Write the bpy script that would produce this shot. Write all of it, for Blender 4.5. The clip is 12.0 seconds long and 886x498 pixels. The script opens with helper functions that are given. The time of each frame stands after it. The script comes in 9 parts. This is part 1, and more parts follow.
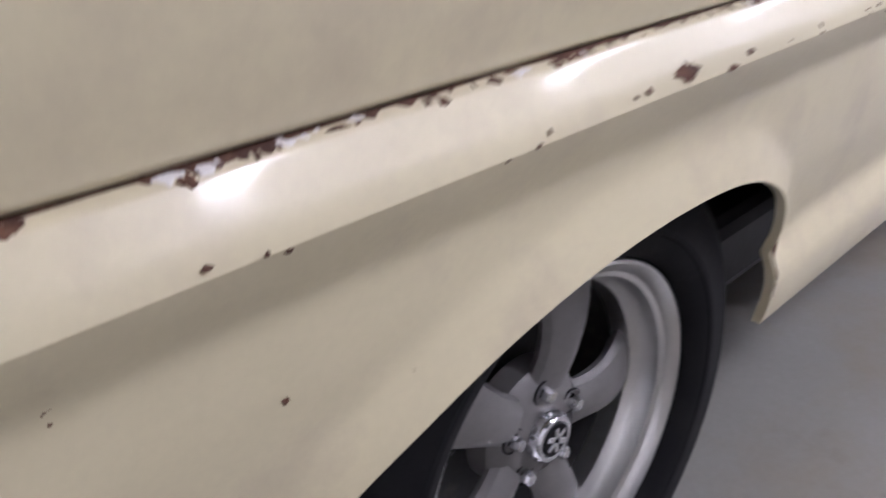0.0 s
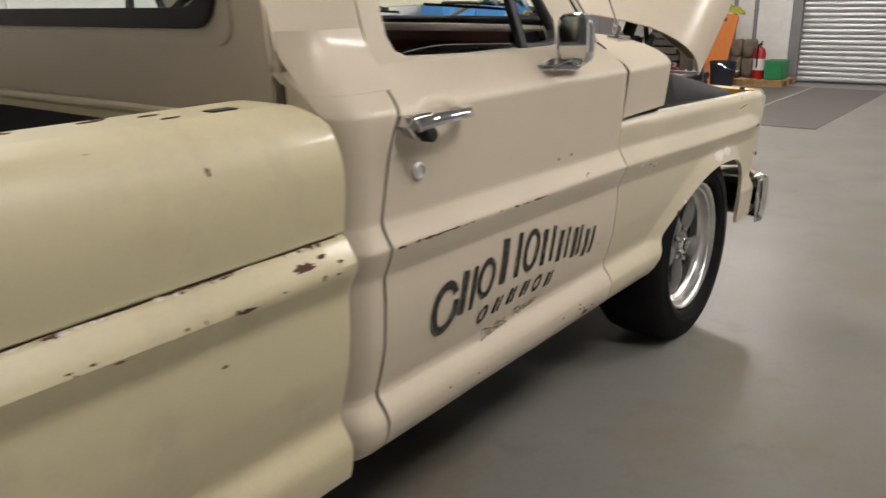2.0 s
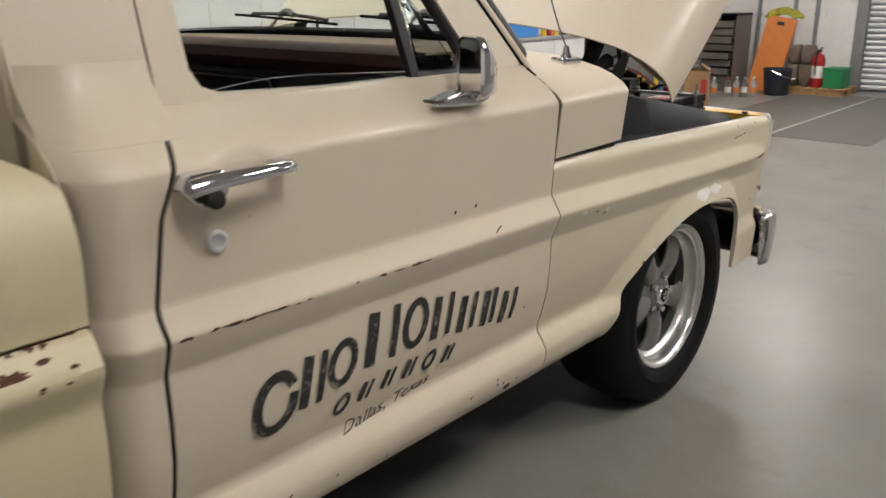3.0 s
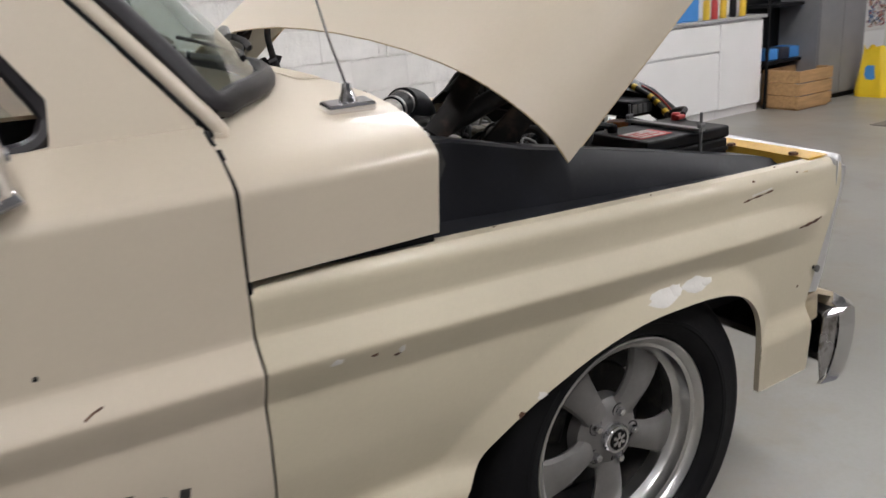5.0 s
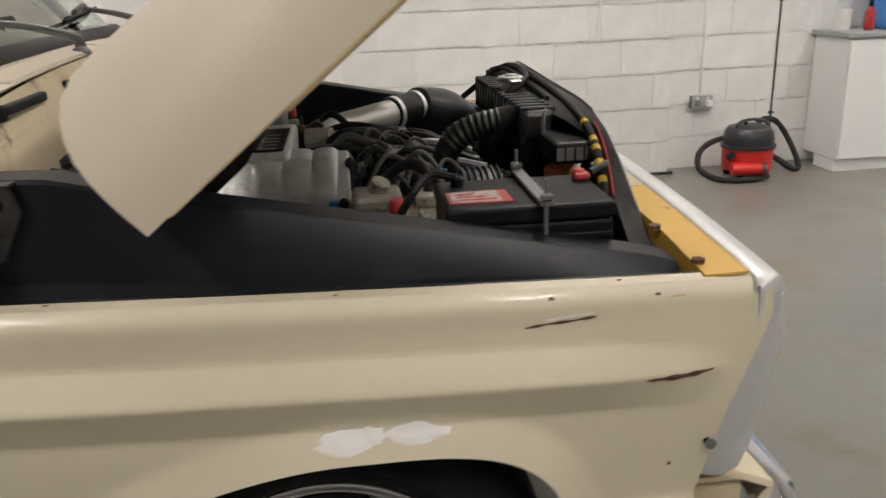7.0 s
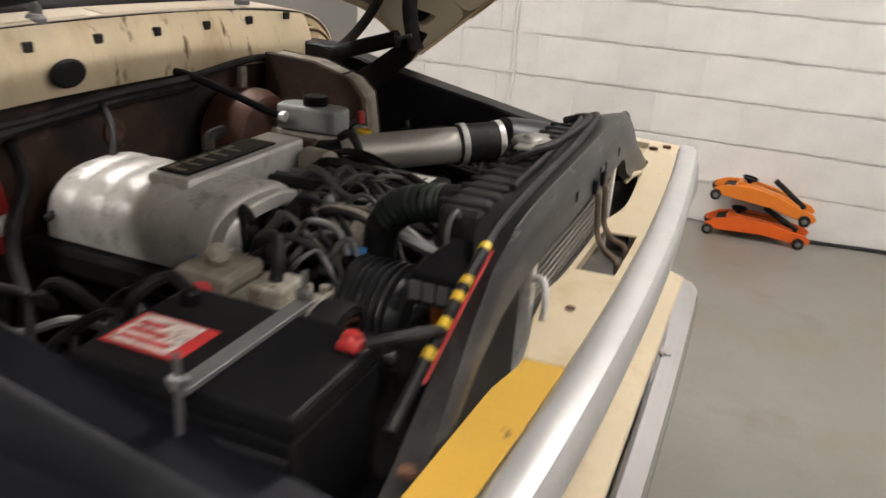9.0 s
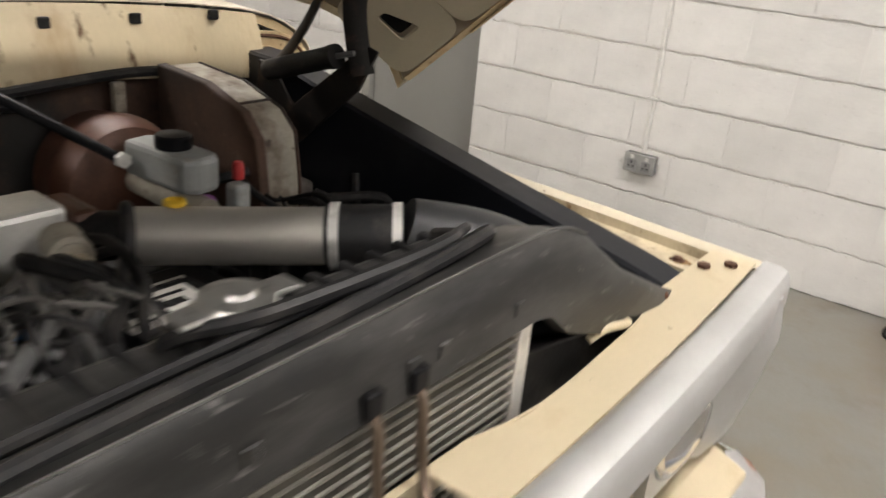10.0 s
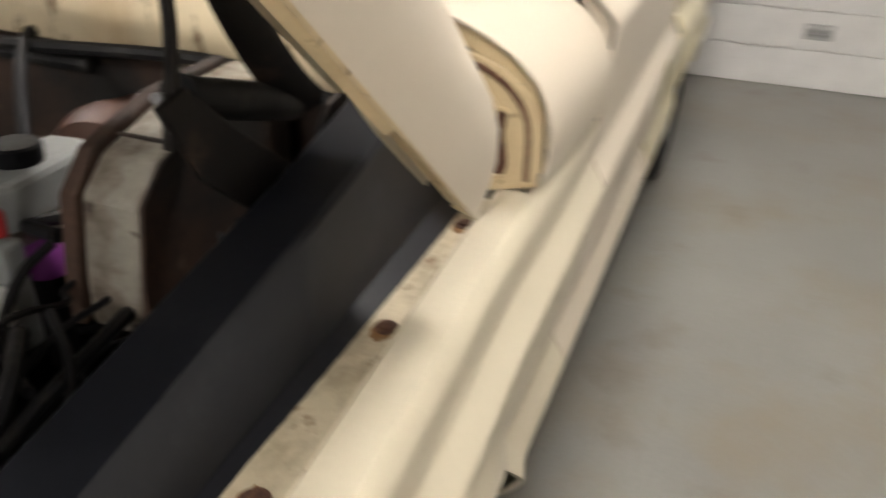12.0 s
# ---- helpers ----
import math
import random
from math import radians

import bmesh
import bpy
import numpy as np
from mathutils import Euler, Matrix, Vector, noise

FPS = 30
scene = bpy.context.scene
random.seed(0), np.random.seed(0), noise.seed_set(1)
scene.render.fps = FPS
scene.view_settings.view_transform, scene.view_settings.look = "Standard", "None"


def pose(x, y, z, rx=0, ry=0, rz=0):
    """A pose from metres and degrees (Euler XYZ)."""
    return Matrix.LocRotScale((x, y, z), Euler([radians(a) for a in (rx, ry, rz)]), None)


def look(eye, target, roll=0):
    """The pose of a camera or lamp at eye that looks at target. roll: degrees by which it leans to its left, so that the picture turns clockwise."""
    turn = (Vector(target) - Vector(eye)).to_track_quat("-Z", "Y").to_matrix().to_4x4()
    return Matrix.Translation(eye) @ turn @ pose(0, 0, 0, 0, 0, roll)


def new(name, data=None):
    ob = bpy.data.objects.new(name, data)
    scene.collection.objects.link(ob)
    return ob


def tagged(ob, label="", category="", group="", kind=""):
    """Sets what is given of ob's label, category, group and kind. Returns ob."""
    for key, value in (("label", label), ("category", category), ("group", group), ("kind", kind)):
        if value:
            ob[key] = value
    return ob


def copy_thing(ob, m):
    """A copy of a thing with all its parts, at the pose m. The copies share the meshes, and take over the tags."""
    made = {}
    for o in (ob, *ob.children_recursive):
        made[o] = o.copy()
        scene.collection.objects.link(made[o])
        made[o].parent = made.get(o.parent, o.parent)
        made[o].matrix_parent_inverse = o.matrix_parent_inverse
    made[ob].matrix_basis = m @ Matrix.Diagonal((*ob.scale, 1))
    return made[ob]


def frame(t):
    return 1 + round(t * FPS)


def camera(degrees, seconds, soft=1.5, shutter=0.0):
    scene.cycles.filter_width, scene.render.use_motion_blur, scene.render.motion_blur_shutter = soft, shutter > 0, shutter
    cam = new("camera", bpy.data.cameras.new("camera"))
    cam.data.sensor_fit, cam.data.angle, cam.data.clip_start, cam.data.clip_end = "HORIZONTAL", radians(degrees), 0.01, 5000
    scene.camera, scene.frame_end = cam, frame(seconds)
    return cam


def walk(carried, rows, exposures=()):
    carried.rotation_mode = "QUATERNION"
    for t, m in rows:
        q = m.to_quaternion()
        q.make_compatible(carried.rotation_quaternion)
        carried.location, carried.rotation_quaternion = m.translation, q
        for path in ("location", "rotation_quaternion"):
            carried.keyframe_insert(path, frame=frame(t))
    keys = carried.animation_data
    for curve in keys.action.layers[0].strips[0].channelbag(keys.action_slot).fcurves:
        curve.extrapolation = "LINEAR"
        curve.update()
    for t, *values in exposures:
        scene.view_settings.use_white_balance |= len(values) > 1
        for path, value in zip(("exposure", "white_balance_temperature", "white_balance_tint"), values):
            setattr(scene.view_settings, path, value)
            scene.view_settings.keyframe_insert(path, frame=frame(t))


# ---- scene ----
cam = camera(57.5, 12.0, shutter=0.4)
PATH = [
    (0, (-3.557, -1.386, 1.041), (-2.335, -0.087, 0.137), -2.1),
    (0.2, (-3.569, -1.479, 1.119), (-2.33, -0.18, 0.237), -2.1),
    (0.5, (-3.551, -1.57, 1.198), (-2.211, -0.317, 0.401), -0.8),
    (0.7, (-3.503, -1.609, 1.228), (-2.124, -0.379, 0.463), -0.4),
    (1, (-3.394, -1.686, 1.265), (-1.971, -0.466, 0.567), -0.9),
    (1.5, (-3.166, -1.797, 1.288), (-1.67, -0.631, 0.655), -0.9),
    (2, (-2.921, -1.979, 1.297), (-1.407, -0.817, 0.699), -0.9),
    (2.5, (-2.659, -2.049, 1.296), (-1.189, -0.833, 0.697), -0.6),
    (3, (-2.36, -2.055, 1.33), (-0.943, -0.777, 0.73), -0.6),
    (3.2, (-2.225, -2.091, 1.336), (-0.856, -0.762, 0.737), -1.2),
    (3.5, (-2.032, -2.076, 1.336), (-0.717, -0.693, 0.736), -1.4),
    (3.7, (-1.907, -2.075, 1.338), (-0.618, -0.668, 0.739), -1.5),
    (5.3, (-0.905, -2.045, 1.334), (-0.026, -0.359, 0.713), -4.1),
    (5.5, (-0.784, -2.027, 1.329), (0.018, -0.306, 0.702), -3.9),
    (6, (-0.51, -1.977, 1.341), (0.092, -0.179, 0.704), -3.5),
    (6.5, (-0.199, -2.019, 1.345), (0.201, -0.168, 0.701), -2.9),
    (7, (0.104, -1.989, 1.327), (0.313, -0.105, 0.688), -2.0),
    (7.2, (0.226, -1.946, 1.344), (0.358, -0.055, 0.706), -1.5),
    (8.8, (0.83, -1.5, 1.411), (0.237, 0.263, 0.674), 3.7),
    (9, (0.881, -1.324, 1.42), (0.209, 0.408, 0.678), 4.2),
    (9.5, (1.032, -0.841, 1.412), (0.111, 0.763, 0.65), 4.5),
    (10, (1.01, -0.359, 1.4), (-0.101, 1.11, 0.622), 5.4),
    (10.5, (1.014, 0.177, 1.395), (-0.328, 1.403, 0.56), 5.5),
    (11, (0.878, 0.641, 1.365), (-0.721, 1.46, 0.487), 4.7),
    (11.3, (0.772, 0.868, 1.38), (-0.95, 1.338, 0.478), 4.7),
    (11.5, (0.722, 1.023, 1.364), (-1.047, 1.233, 0.455), 3.7),
    (11.7, (0.635, 1.161, 1.364), (-1.14, 1.062, 0.448), 2.7),
    (12, (0.499, 1.179, 1.366), (-1.154, 0.578, 0.415), 2.2),
]
walk(cam, [(t, look(eye, target, roll)) for t, eye, target, roll in PATH],
     [(0.0, 0.82, 5550, 25), (0.5, 0.56, 5620, 21), (0.95, 0.24, 6450, 12), (2.5, 0.10, 6600, 12), (3.5, 0.06, 6300, 11), (5.5, -0.02, 6100, 13), (7.0, -0.09, 6550, 11), (9.0, 0.13, 6550, 12), (9.6, 0.22, 6550, 12), (10.4, 0.29, 6550, 11), (11.0, 0.43, 6550, 11), (11.5, 0.50, 6500, 11), (12.0, 0.48, 6500, 11)])

# ---------------------------------------------------------------- world and light
world = bpy.data.worlds.new("world")
scene.world = world
world.use_nodes = True
world.node_tree.nodes["Background"].inputs[0].default_value = (0.75, 0.85, 1.0, 1)
world.node_tree.nodes["Background"].inputs[1].default_value = 0.05
scene.view_settings.exposure = 0.0

# ---------------------------------------------------------------- materials
ROOM_TURN = 1.6
ROOM = pose(0, 3.14, 0, 0, 0, ROOM_TURN)      # local x runs along the long block wall, local y points out of the room


def shader(name):
    m = bpy.data.materials.new(name)
    m.use_nodes = True
    nt = m.node_tree
    b = nt.nodes["Principled BSDF"]
    return m, nt, b


def link(nt, a, b):
    nt.links.new(a, b)


def noise_tex(nt, coord, scale, detail=4.0, rough=0.55):
    n = nt.nodes.new("ShaderNodeTexNoise")
    n.inputs["Scale"].default_value = scale
    n.inputs["Detail"].default_value = detail
    n.inputs["Roughness"].default_value = rough
    link(nt, coord, n.inputs["Vector"])
    return n.outputs["Fac"]


def ramp(nt, fac, lo, hi):
    r = nt.nodes.new("ShaderNodeMapRange")
    r.inputs["From Min"].default_value, r.inputs["From Max"].default_value = lo, hi
    link(nt, fac, r.inputs["Value"])
    return r.outputs["Result"]


def mixed(nt, fac, a, b, kind="MIX"):
    n = nt.nodes.new("ShaderNodeMix")
    n.data_type, n.blend_type = "RGBA", kind
    if isinstance(fac, float):
        n.inputs[0].default_value = fac
    else:
        link(nt, fac, n.inputs[0])
    for v, s in ((a, n.inputs[6]), (b, n.inputs[7])):
        if isinstance(v, tuple):
            s.default_value = (*v[:3], 1)
        else:
            link(nt, v, s)
    return n.outputs[2]


def surface(name, base, rough=0.5, metal=0.0, var=0.10, scale=6.0, fine=120.0, bump=0.0, bump_scale=80.0,
            dirt=None, dirt_scale=9.0, dirt_lo=0.55, dirt_hi=0.75, dirt2=None, dirt2_scale=40.0, dirt2_lo=0.66, dirt2_hi=0.70,
            coat=0.0, rough_var=0.12, random_tint=0.0, stretch=None, spec=0.5, lumps=0.0, lump_scale=7.0, gloss=None):
    """One painted, cast, rubber or wooden surface, with two scales of change in colour, dirt, gloss and relief."""
    m, nt, b = shader(name)
    tc = nt.nodes.new("ShaderNodeTexCoord").outputs["Object"]
    if stretch:
        mp = nt.nodes.new("ShaderNodeMapping")
        mp.inputs["Scale"].default_value = stretch
        link(nt, tc, mp.inputs["Vector"])
        tc = mp.outputs["Vector"]
    big, small = noise_tex(nt, tc, scale), noise_tex(nt, tc, fine, 2.0)
    lo = tuple(c * (1 - var) for c in base)
    hi = tuple(min(1.0, c * (1 + var)) for c in base)
    col = mixed(nt, ramp(nt, big, 0.3, 0.7), lo, hi)
    col = mixed(nt, ramp(nt, small, 0.25, 0.75), col, mixed(nt, 1.0, col, tuple(1 - 0.7 * var for _ in range(3)), "MULTIPLY"))
    if random_tint:
        info = nt.nodes.new("ShaderNodeObjectInfo").outputs["Random"]
        col = mixed(nt, ramp(nt, info, 0.0, 1.0), col, mixed(nt, 1.0, col, (1 - random_tint,) * 3, "MULTIPLY"))
    rough_val = ramp(nt, big, 0.2, 0.8)
    if dirt:
        f = ramp(nt, noise_tex(nt, tc, dirt_scale, 6.0, 0.65), dirt_lo, dirt_hi)
        col = mixed(nt, f, col, dirt)
    if dirt2:
        f2 = ramp(nt, noise_tex(nt, tc, dirt2_scale, 5.0, 0.6), dirt2_lo, dirt2_hi)
        col = mixed(nt, f2, col, dirt2)
    link(nt, col, b.inputs["Base Color"])
    rr = nt.nodes.new("ShaderNodeMapRange")
    rr.inputs["To Min"].default_value = max(0.02, rough - rough_var * rough)
    rr.inputs["To Max"].default_value = min(1.0, rough + rough_var)
    link(nt, big, rr.inputs["Value"])
    rough_out = rr.outputs["Result"]
    if gloss:
        # worn and polished places: the scale of the patches and the roughness there
        pat = nt.nodes.new("ShaderNodeMix")
        link(nt, ramp(nt, noise_tex(nt, tc, gloss[0], 4.0, 0.55), 0.34, 0.70), pat.inputs[0])
        link(nt, rough_out, pat.inputs[2])
        pat.inputs[3].default_value = gloss[1]
        rough_out = pat.outputs[0]
    link(nt, rough_out, b.inputs["Roughness"])
    b.inputs["Metallic"].default_value = metal
    b.inputs["Specular IOR Level"].default_value = spec
    b.inputs["Coat Weight"].default_value = coat
    b.inputs["Coat Roughness"].default_value = 0.08
    if bump:
        bp = nt.nodes.new("ShaderNodeBump")
        bp.inputs["Strength"].default_value = bump
        bp.inputs["Distance"].default_value = 0.004
        link(nt, noise_tex(nt, tc, bump_scale, 5.0, 0.6), bp.inputs["Height"])
        if lumps:
            wide = nt.nodes.new("ShaderNodeBump")
            wide.inputs["Strength"].default_value = lumps
            wide.inputs["Distance"].default_value = 0.012
            link(nt, noise_tex(nt, tc, lump_scale, 3.0, 0.6), wide.inputs["Height"])
            link(nt, wide.outputs["Normal"], bp.inputs["Normal"])
        link(nt, bp.outputs["Normal"], b.inputs["Normal"])
    return m


def glass(name, tint=(0.9, 0.95, 0.93), rough=0.0):
    m, nt, b = shader(name)
    b.inputs["Base Color"].default_value = (*tint, 1)
    b.inputs["Roughness"].default_value = rough
    b.inputs["Transmission Weight"].default_value = 1.0
    b.inputs["IOR"].default_value = 1.3
    return m


def glow(name, colour, strength):
    m, nt, b = shader(name)
    b.inputs["Emission Color"].default_value = (*colour, 1)
    b.inputs["Emission Strength"].default_value = strength
    return m


M_CAB = surface("cab_paint", (0.605, 0.532, 0.422), 0.38, var=0.035, scale=2.2, coat=0.15, bump=0.10, bump_scale=4, rough_var=0.12)
M_BED = surface("bed_paint", (0.60, 0.54, 0.355), 0.36, var=0.06, scale=2.5, coat=0.24, dirt=(0.43, 0.37, 0.27), dirt_scale=5, dirt_lo=0.52, dirt_hi=0.85,
                dirt2=(0.16, 0.09, 0.05), dirt2_scale=26, dirt2_lo=0.735, dirt2_hi=0.755, bump=0.14, bump_scale=4, rough_var=0.15)
M_FENDER = surface("fender_paint", (0.575, 0.515, 0.385), 0.38, var=0.05, scale=2.5, coat=0.16, dirt2=(0.25, 0.16, 0.09), dirt2_scale=24, dirt2_lo=0.75, dirt2_hi=0.77,
                   bump=0.12, bump_scale=4, rough_var=0.12)
M_PATINA = surface("patina_cream", (0.56, 0.44, 0.26), 0.45, var=0.12, scale=5, dirt=(0.30, 0.18, 0.08), dirt_scale=7, dirt_lo=0.52, dirt_hi=0.82,
                   dirt2=(0.09, 0.045, 0.02), dirt2_scale=22, dirt2_lo=0.64, dirt2_hi=0.70, stretch=(1, 1, 1))
M_PANEL = surface("panel_cream", (0.60, 0.51, 0.35), 0.42, var=0.07, scale=4, dirt=(0.42, 0.31, 0.16), dirt_scale=8, dirt_lo=0.55, dirt_hi=0.85,
                  dirt2=(0.14, 0.08, 0.04), dirt2_scale=20, dirt2_lo=0.70, dirt2_hi=0.74)
M_YELLOW = surface("yellow_paint", (0.60, 0.36, 0.05), 0.40, var=0.08, scale=6, dirt2=(0.12, 0.06, 0.03), dirt2_scale=18, dirt2_lo=0.68, dirt2_hi=0.72)
M_RUST = surface("rust", (0.095, 0.042, 0.024), 0.85, var=0.4, scale=60, bump=0.5, bump_scale=160, dirt=(0.17, 0.085, 0.045), dirt_scale=70, dirt_lo=0.5, dirt_hi=0.7)
M_COWL = surface("stained_cowl_cream", (0.60, 0.50, 0.33), 0.45, var=0.10, scale=5, stretch=(1, 1, 0.35), dirt=(0.33, 0.21, 0.10), dirt_scale=9, dirt_lo=0.50, dirt_hi=0.78,
                 dirt2=(0.12, 0.065, 0.03), dirt2_scale=26, dirt2_lo=0.61, dirt2_hi=0.70, bump=0.08, bump_scale=20)
M_HINGE = surface("dirty_hinge_black", (0.014, 0.012, 0.011), 0.55, spec=0.2, var=0.3, scale=14, dirt=(0.07, 0.045, 0.03), dirt_scale=14, dirt_lo=0.5, dirt_hi=0.75)
M_STAIN = surface("orange_rust_stain", (0.24, 0.12, 0.045), 0.8, var=0.35, scale=50, dirt=(0.36, 0.24, 0.11), dirt_scale=40, dirt_lo=0.45, dirt_hi=0.65)
M_FILLER = surface("white_filler", (0.72, 0.70, 0.66), 0.7, var=0.05, scale=30, bump=0.2, bump_scale=90)
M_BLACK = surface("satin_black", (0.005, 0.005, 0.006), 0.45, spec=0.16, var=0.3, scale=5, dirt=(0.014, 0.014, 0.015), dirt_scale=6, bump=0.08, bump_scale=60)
M_LINER = surface("liner_black", (0.008, 0.009, 0.013), 0.40, spec=0.36, var=0.3, scale=4, dirt=(0.024, 0.025, 0.029), dirt_scale=7, bump=0.05, bump_scale=50)
M_DUSTY = surface("dusty_black", (0.013, 0.0125, 0.0125), 0.55, spec=0.2, var=0.3, scale=6, dirt=(0.055, 0.05, 0.045), dirt_scale=12, dirt_lo=0.5, dirt_hi=0.85, bump=0.15)
M_RUBBER = surface("tyre_rubber", (0.007, 0.007, 0.008), 0.7, spec=0.15, var=0.2, scale=10, dirt=(0.014, 0.014, 0.013), dirt_scale=9, dirt_lo=0.45, dirt_hi=0.9, bump=0.15)
M_SEAL = surface("window_rubber", (0.017, 0.0155, 0.0175), 0.38, spec=0.3, var=0.2, scale=20, bump=0.1)
M_CHROME = surface("chrome", (0.72, 0.72, 0.74), 0.08, 1.0, var=0.04, scale=20, rough_var=0.1, dirt2=(0.30, 0.28, 0.26), dirt2_scale=40, dirt2_lo=0.70, dirt2_hi=0.80)
M_TRIM = surface("brushed_aluminium", (0.62, 0.62, 0.615), 0.40, 0.60, var=0.06, scale=9, bump=0.04, bump_scale=120)
M_CHROMEOLD = surface("dull_chrome", (0.42, 0.41, 0.41), 0.22, 0.9, var=0.2, scale=10, dirt=(0.10, 0.08, 0.06), dirt_scale=25, dirt_lo=0.5, dirt_hi=0.7)
M_GUTTER = surface("stained_gutter", (0.58, 0.50, 0.35), 0.5, var=0.12, scale=7, dirt=(0.27, 0.21, 0.13), dirt_scale=10, dirt_lo=0.47, dirt_hi=0.68, dirt2=(0.17, 0.09, 0.035), dirt2_scale=24, dirt2_lo=0.60, dirt2_hi=0.70)
M_LIP = surface("polished_lip", (0.68, 0.675, 0.66), 0.30, 1.0, var=0.05, scale=14, rough_var=0.0)
M_SPOKE = surface("grey_spoke", (0.20, 0.192, 0.185), 0.42, 0.35, var=0.1, scale=18, bump=0.06)
# inside of the wheels: the shade behind the spokes is put into this colour
M_BARREL = surface("shaded_barrel", (0.022, 0.021, 0.021), 0.55, 0.3, var=0.3, scale=12, dirt=(0.07, 0.06, 0.05), dirt_scale=18, dirt_lo=0.52, dirt_hi=0.75)
M_CAST = surface("cast_alloy", (0.72, 0.71, 0.68), 0.36, 0.40, var=0.16, scale=12, dirt=(0.16, 0.15, 0.13), dirt_scale=15, dirt_lo=0.55, dirt_hi=0.8, bump=0.15, bump_scale=200)
M_GRIME = surface("grimy_alloy", (0.46, 0.43, 0.36), 0.6, 0.2, var=0.3, scale=14, dirt=(0.11, 0.075, 0.045), dirt_scale=12, dirt_lo=0.46, dirt_hi=0.66, dirt2=(0.03, 0.025, 0.02), dirt2_scale=30, dirt2_lo=0.60, dirt2_hi=0.68, bump=0.6, bump_scale=60)
M_SCUFF = surface("scuffed_edge", (0.10, 0.098, 0.092), 0.45, var=0.3, scale=20)
M_CAP = surface("pressed_cap", (0.60, 0.59, 0.56), 0.28, 0.9, var=0.15, scale=30, dirt=(0.20, 0.19, 0.17), dirt_scale=40)
M_WIRE = surface("dusty_wire", (0.15, 0.142, 0.13), 0.65, var=0.4, scale=25, dirt=(0.035, 0.033, 0.03), dirt_scale=20)
M_LABELOLD = surface("worn_label", (0.55, 0.50, 0.46), 0.55, var=0.2, scale=30, dirt=(0.22, 0.12, 0.10), dirt_scale=60, dirt_lo=0.45, dirt_hi=0.6)
M_PAN = surface("dusty_pan", (0.15, 0.13, 0.115), 0.6, var=0.2, scale=9, dirt=(0.07, 0.055, 0.045), dirt_scale=10)
M_PLATE = surface("plate_metal", (0.42, 0.42, 0.41), 0.4, 0.5, var=0.1, scale=20)
M_INSERT = surface("grey_insert", (0.24, 0.24, 0.235), 0.45, var=0.08, scale=20)
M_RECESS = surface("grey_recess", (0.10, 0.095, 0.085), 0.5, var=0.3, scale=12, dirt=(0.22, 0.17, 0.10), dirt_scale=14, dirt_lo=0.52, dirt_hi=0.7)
M_CASTDARK = surface("dirty_alloy", (0.36, 0.33, 0.27), 0.6, 0.3, var=0.25, scale=14, dirt=(0.13, 0.10, 0.07), dirt_scale=16, bump=0.3, bump_scale=150)
M_TUBE = surface("brushed_tube", (0.60, 0.57, 0.52), 0.45, 0.65, var=0.06, scale=5, stretch=(1, 1, 1))
M_FIREWALL = surface("firewall", (0.065, 0.034, 0.021), 0.7, var=0.4, scale=6, dirt=(0.010, 0.009, 0.008), dirt_scale=5, dirt_lo=0.40, dirt_hi=0.60, dirt2=(0.11, 0.075, 0.05), dirt2_scale=17, dirt2_lo=0.62, dirt2_hi=0.70, bump=0.2)
M_BROWN = surface("brown_steel", (0.105, 0.046, 0.028), 0.45, 0.2, var=0.35, scale=9, dirt=(0.07, 0.04, 0.03), dirt_scale=12, bump=0.1)
M_GREYBOX = surface("aged_plastic", (0.37, 0.34, 0.28), 0.5, var=0.2, scale=10, dirt=(0.11, 0.075, 0.05), dirt_scale=11, dirt_lo=0.44, dirt_hi=0.66, dirt2=(0.05, 0.035, 0.025), dirt2_scale=30, dirt2_lo=0.62, dirt2_hi=0.70)
M_RESERVOIR = surface("milky_plastic", (0.30, 0.31, 0.30), 0.4, var=0.12, scale=14, dirt=(0.24, 0.22, 0.18), dirt_scale=18)
M_PIPE = surface("dull_brown_pipe", (0.17, 0.125, 0.09), 0.45, 0.6, var=0.2, scale=12)
M_SUPPORT = surface("scuffed_support_black", (0.015, 0.015, 0.0145), 0.36, spec=0.5, var=0.35, scale=5, stretch=(1, 0.3, 1), dirt=(0.068, 0.065, 0.062), dirt_scale=16, dirt_lo=0.43, dirt_hi=0.76, dirt2=(0.13, 0.125, 0.12), dirt2_scale=60, dirt2_lo=0.62, dirt2_hi=0.72, bump=0.10, bump_scale=30)
M_DUCT = surface("glossy_duct_black", (0.018, 0.019, 0.021), 0.36, spec=0.42, var=0.3, scale=6, dirt=(0.045, 0.045, 0.045), dirt_scale=9, dirt2=(0.14, 0.13, 0.12), dirt2_scale=70, dirt2_lo=0.70, dirt2_hi=0.74, bump=0.10, bump_scale=25)
M_HOSE = surface("hose_rubber", (0.014, 0.014, 0.015), 0.5, spec=0.3, var=0.25, scale=15, dirt=(0.06, 0.055, 0.05), dirt_scale=20, dirt_lo=0.5, dirt_hi=0.8)
M_GREENHOSE = surface("green_hose", (0.014, 0.020, 0.013), 0.45, var=0.3, scale=15, dirt=(0.026, 0.046, 0.022), dirt_scale=16, dirt_lo=0.5, dirt_hi=0.7)
M_RED = surface("red_plastic", (0.42, 0.03, 0.03), 0.4, var=0.1, scale=20)
M_ORANGE = surface("orange_plastic", (0.60, 0.19, 0.04), 0.4, var=0.06, scale=12)
M_JACK = surface("orange_enamel", (0.72, 0.20, 0.02), 0.32, var=0.06, scale=12)
M_YELLOWTAPE = surface("yellow_tape", (0.68, 0.45, 0.03), 0.45, var=0.06, scale=20)
M_PURPLE = surface("purple_plastic", (0.30, 0.06, 0.33), 0.4, var=0.08, scale=20)
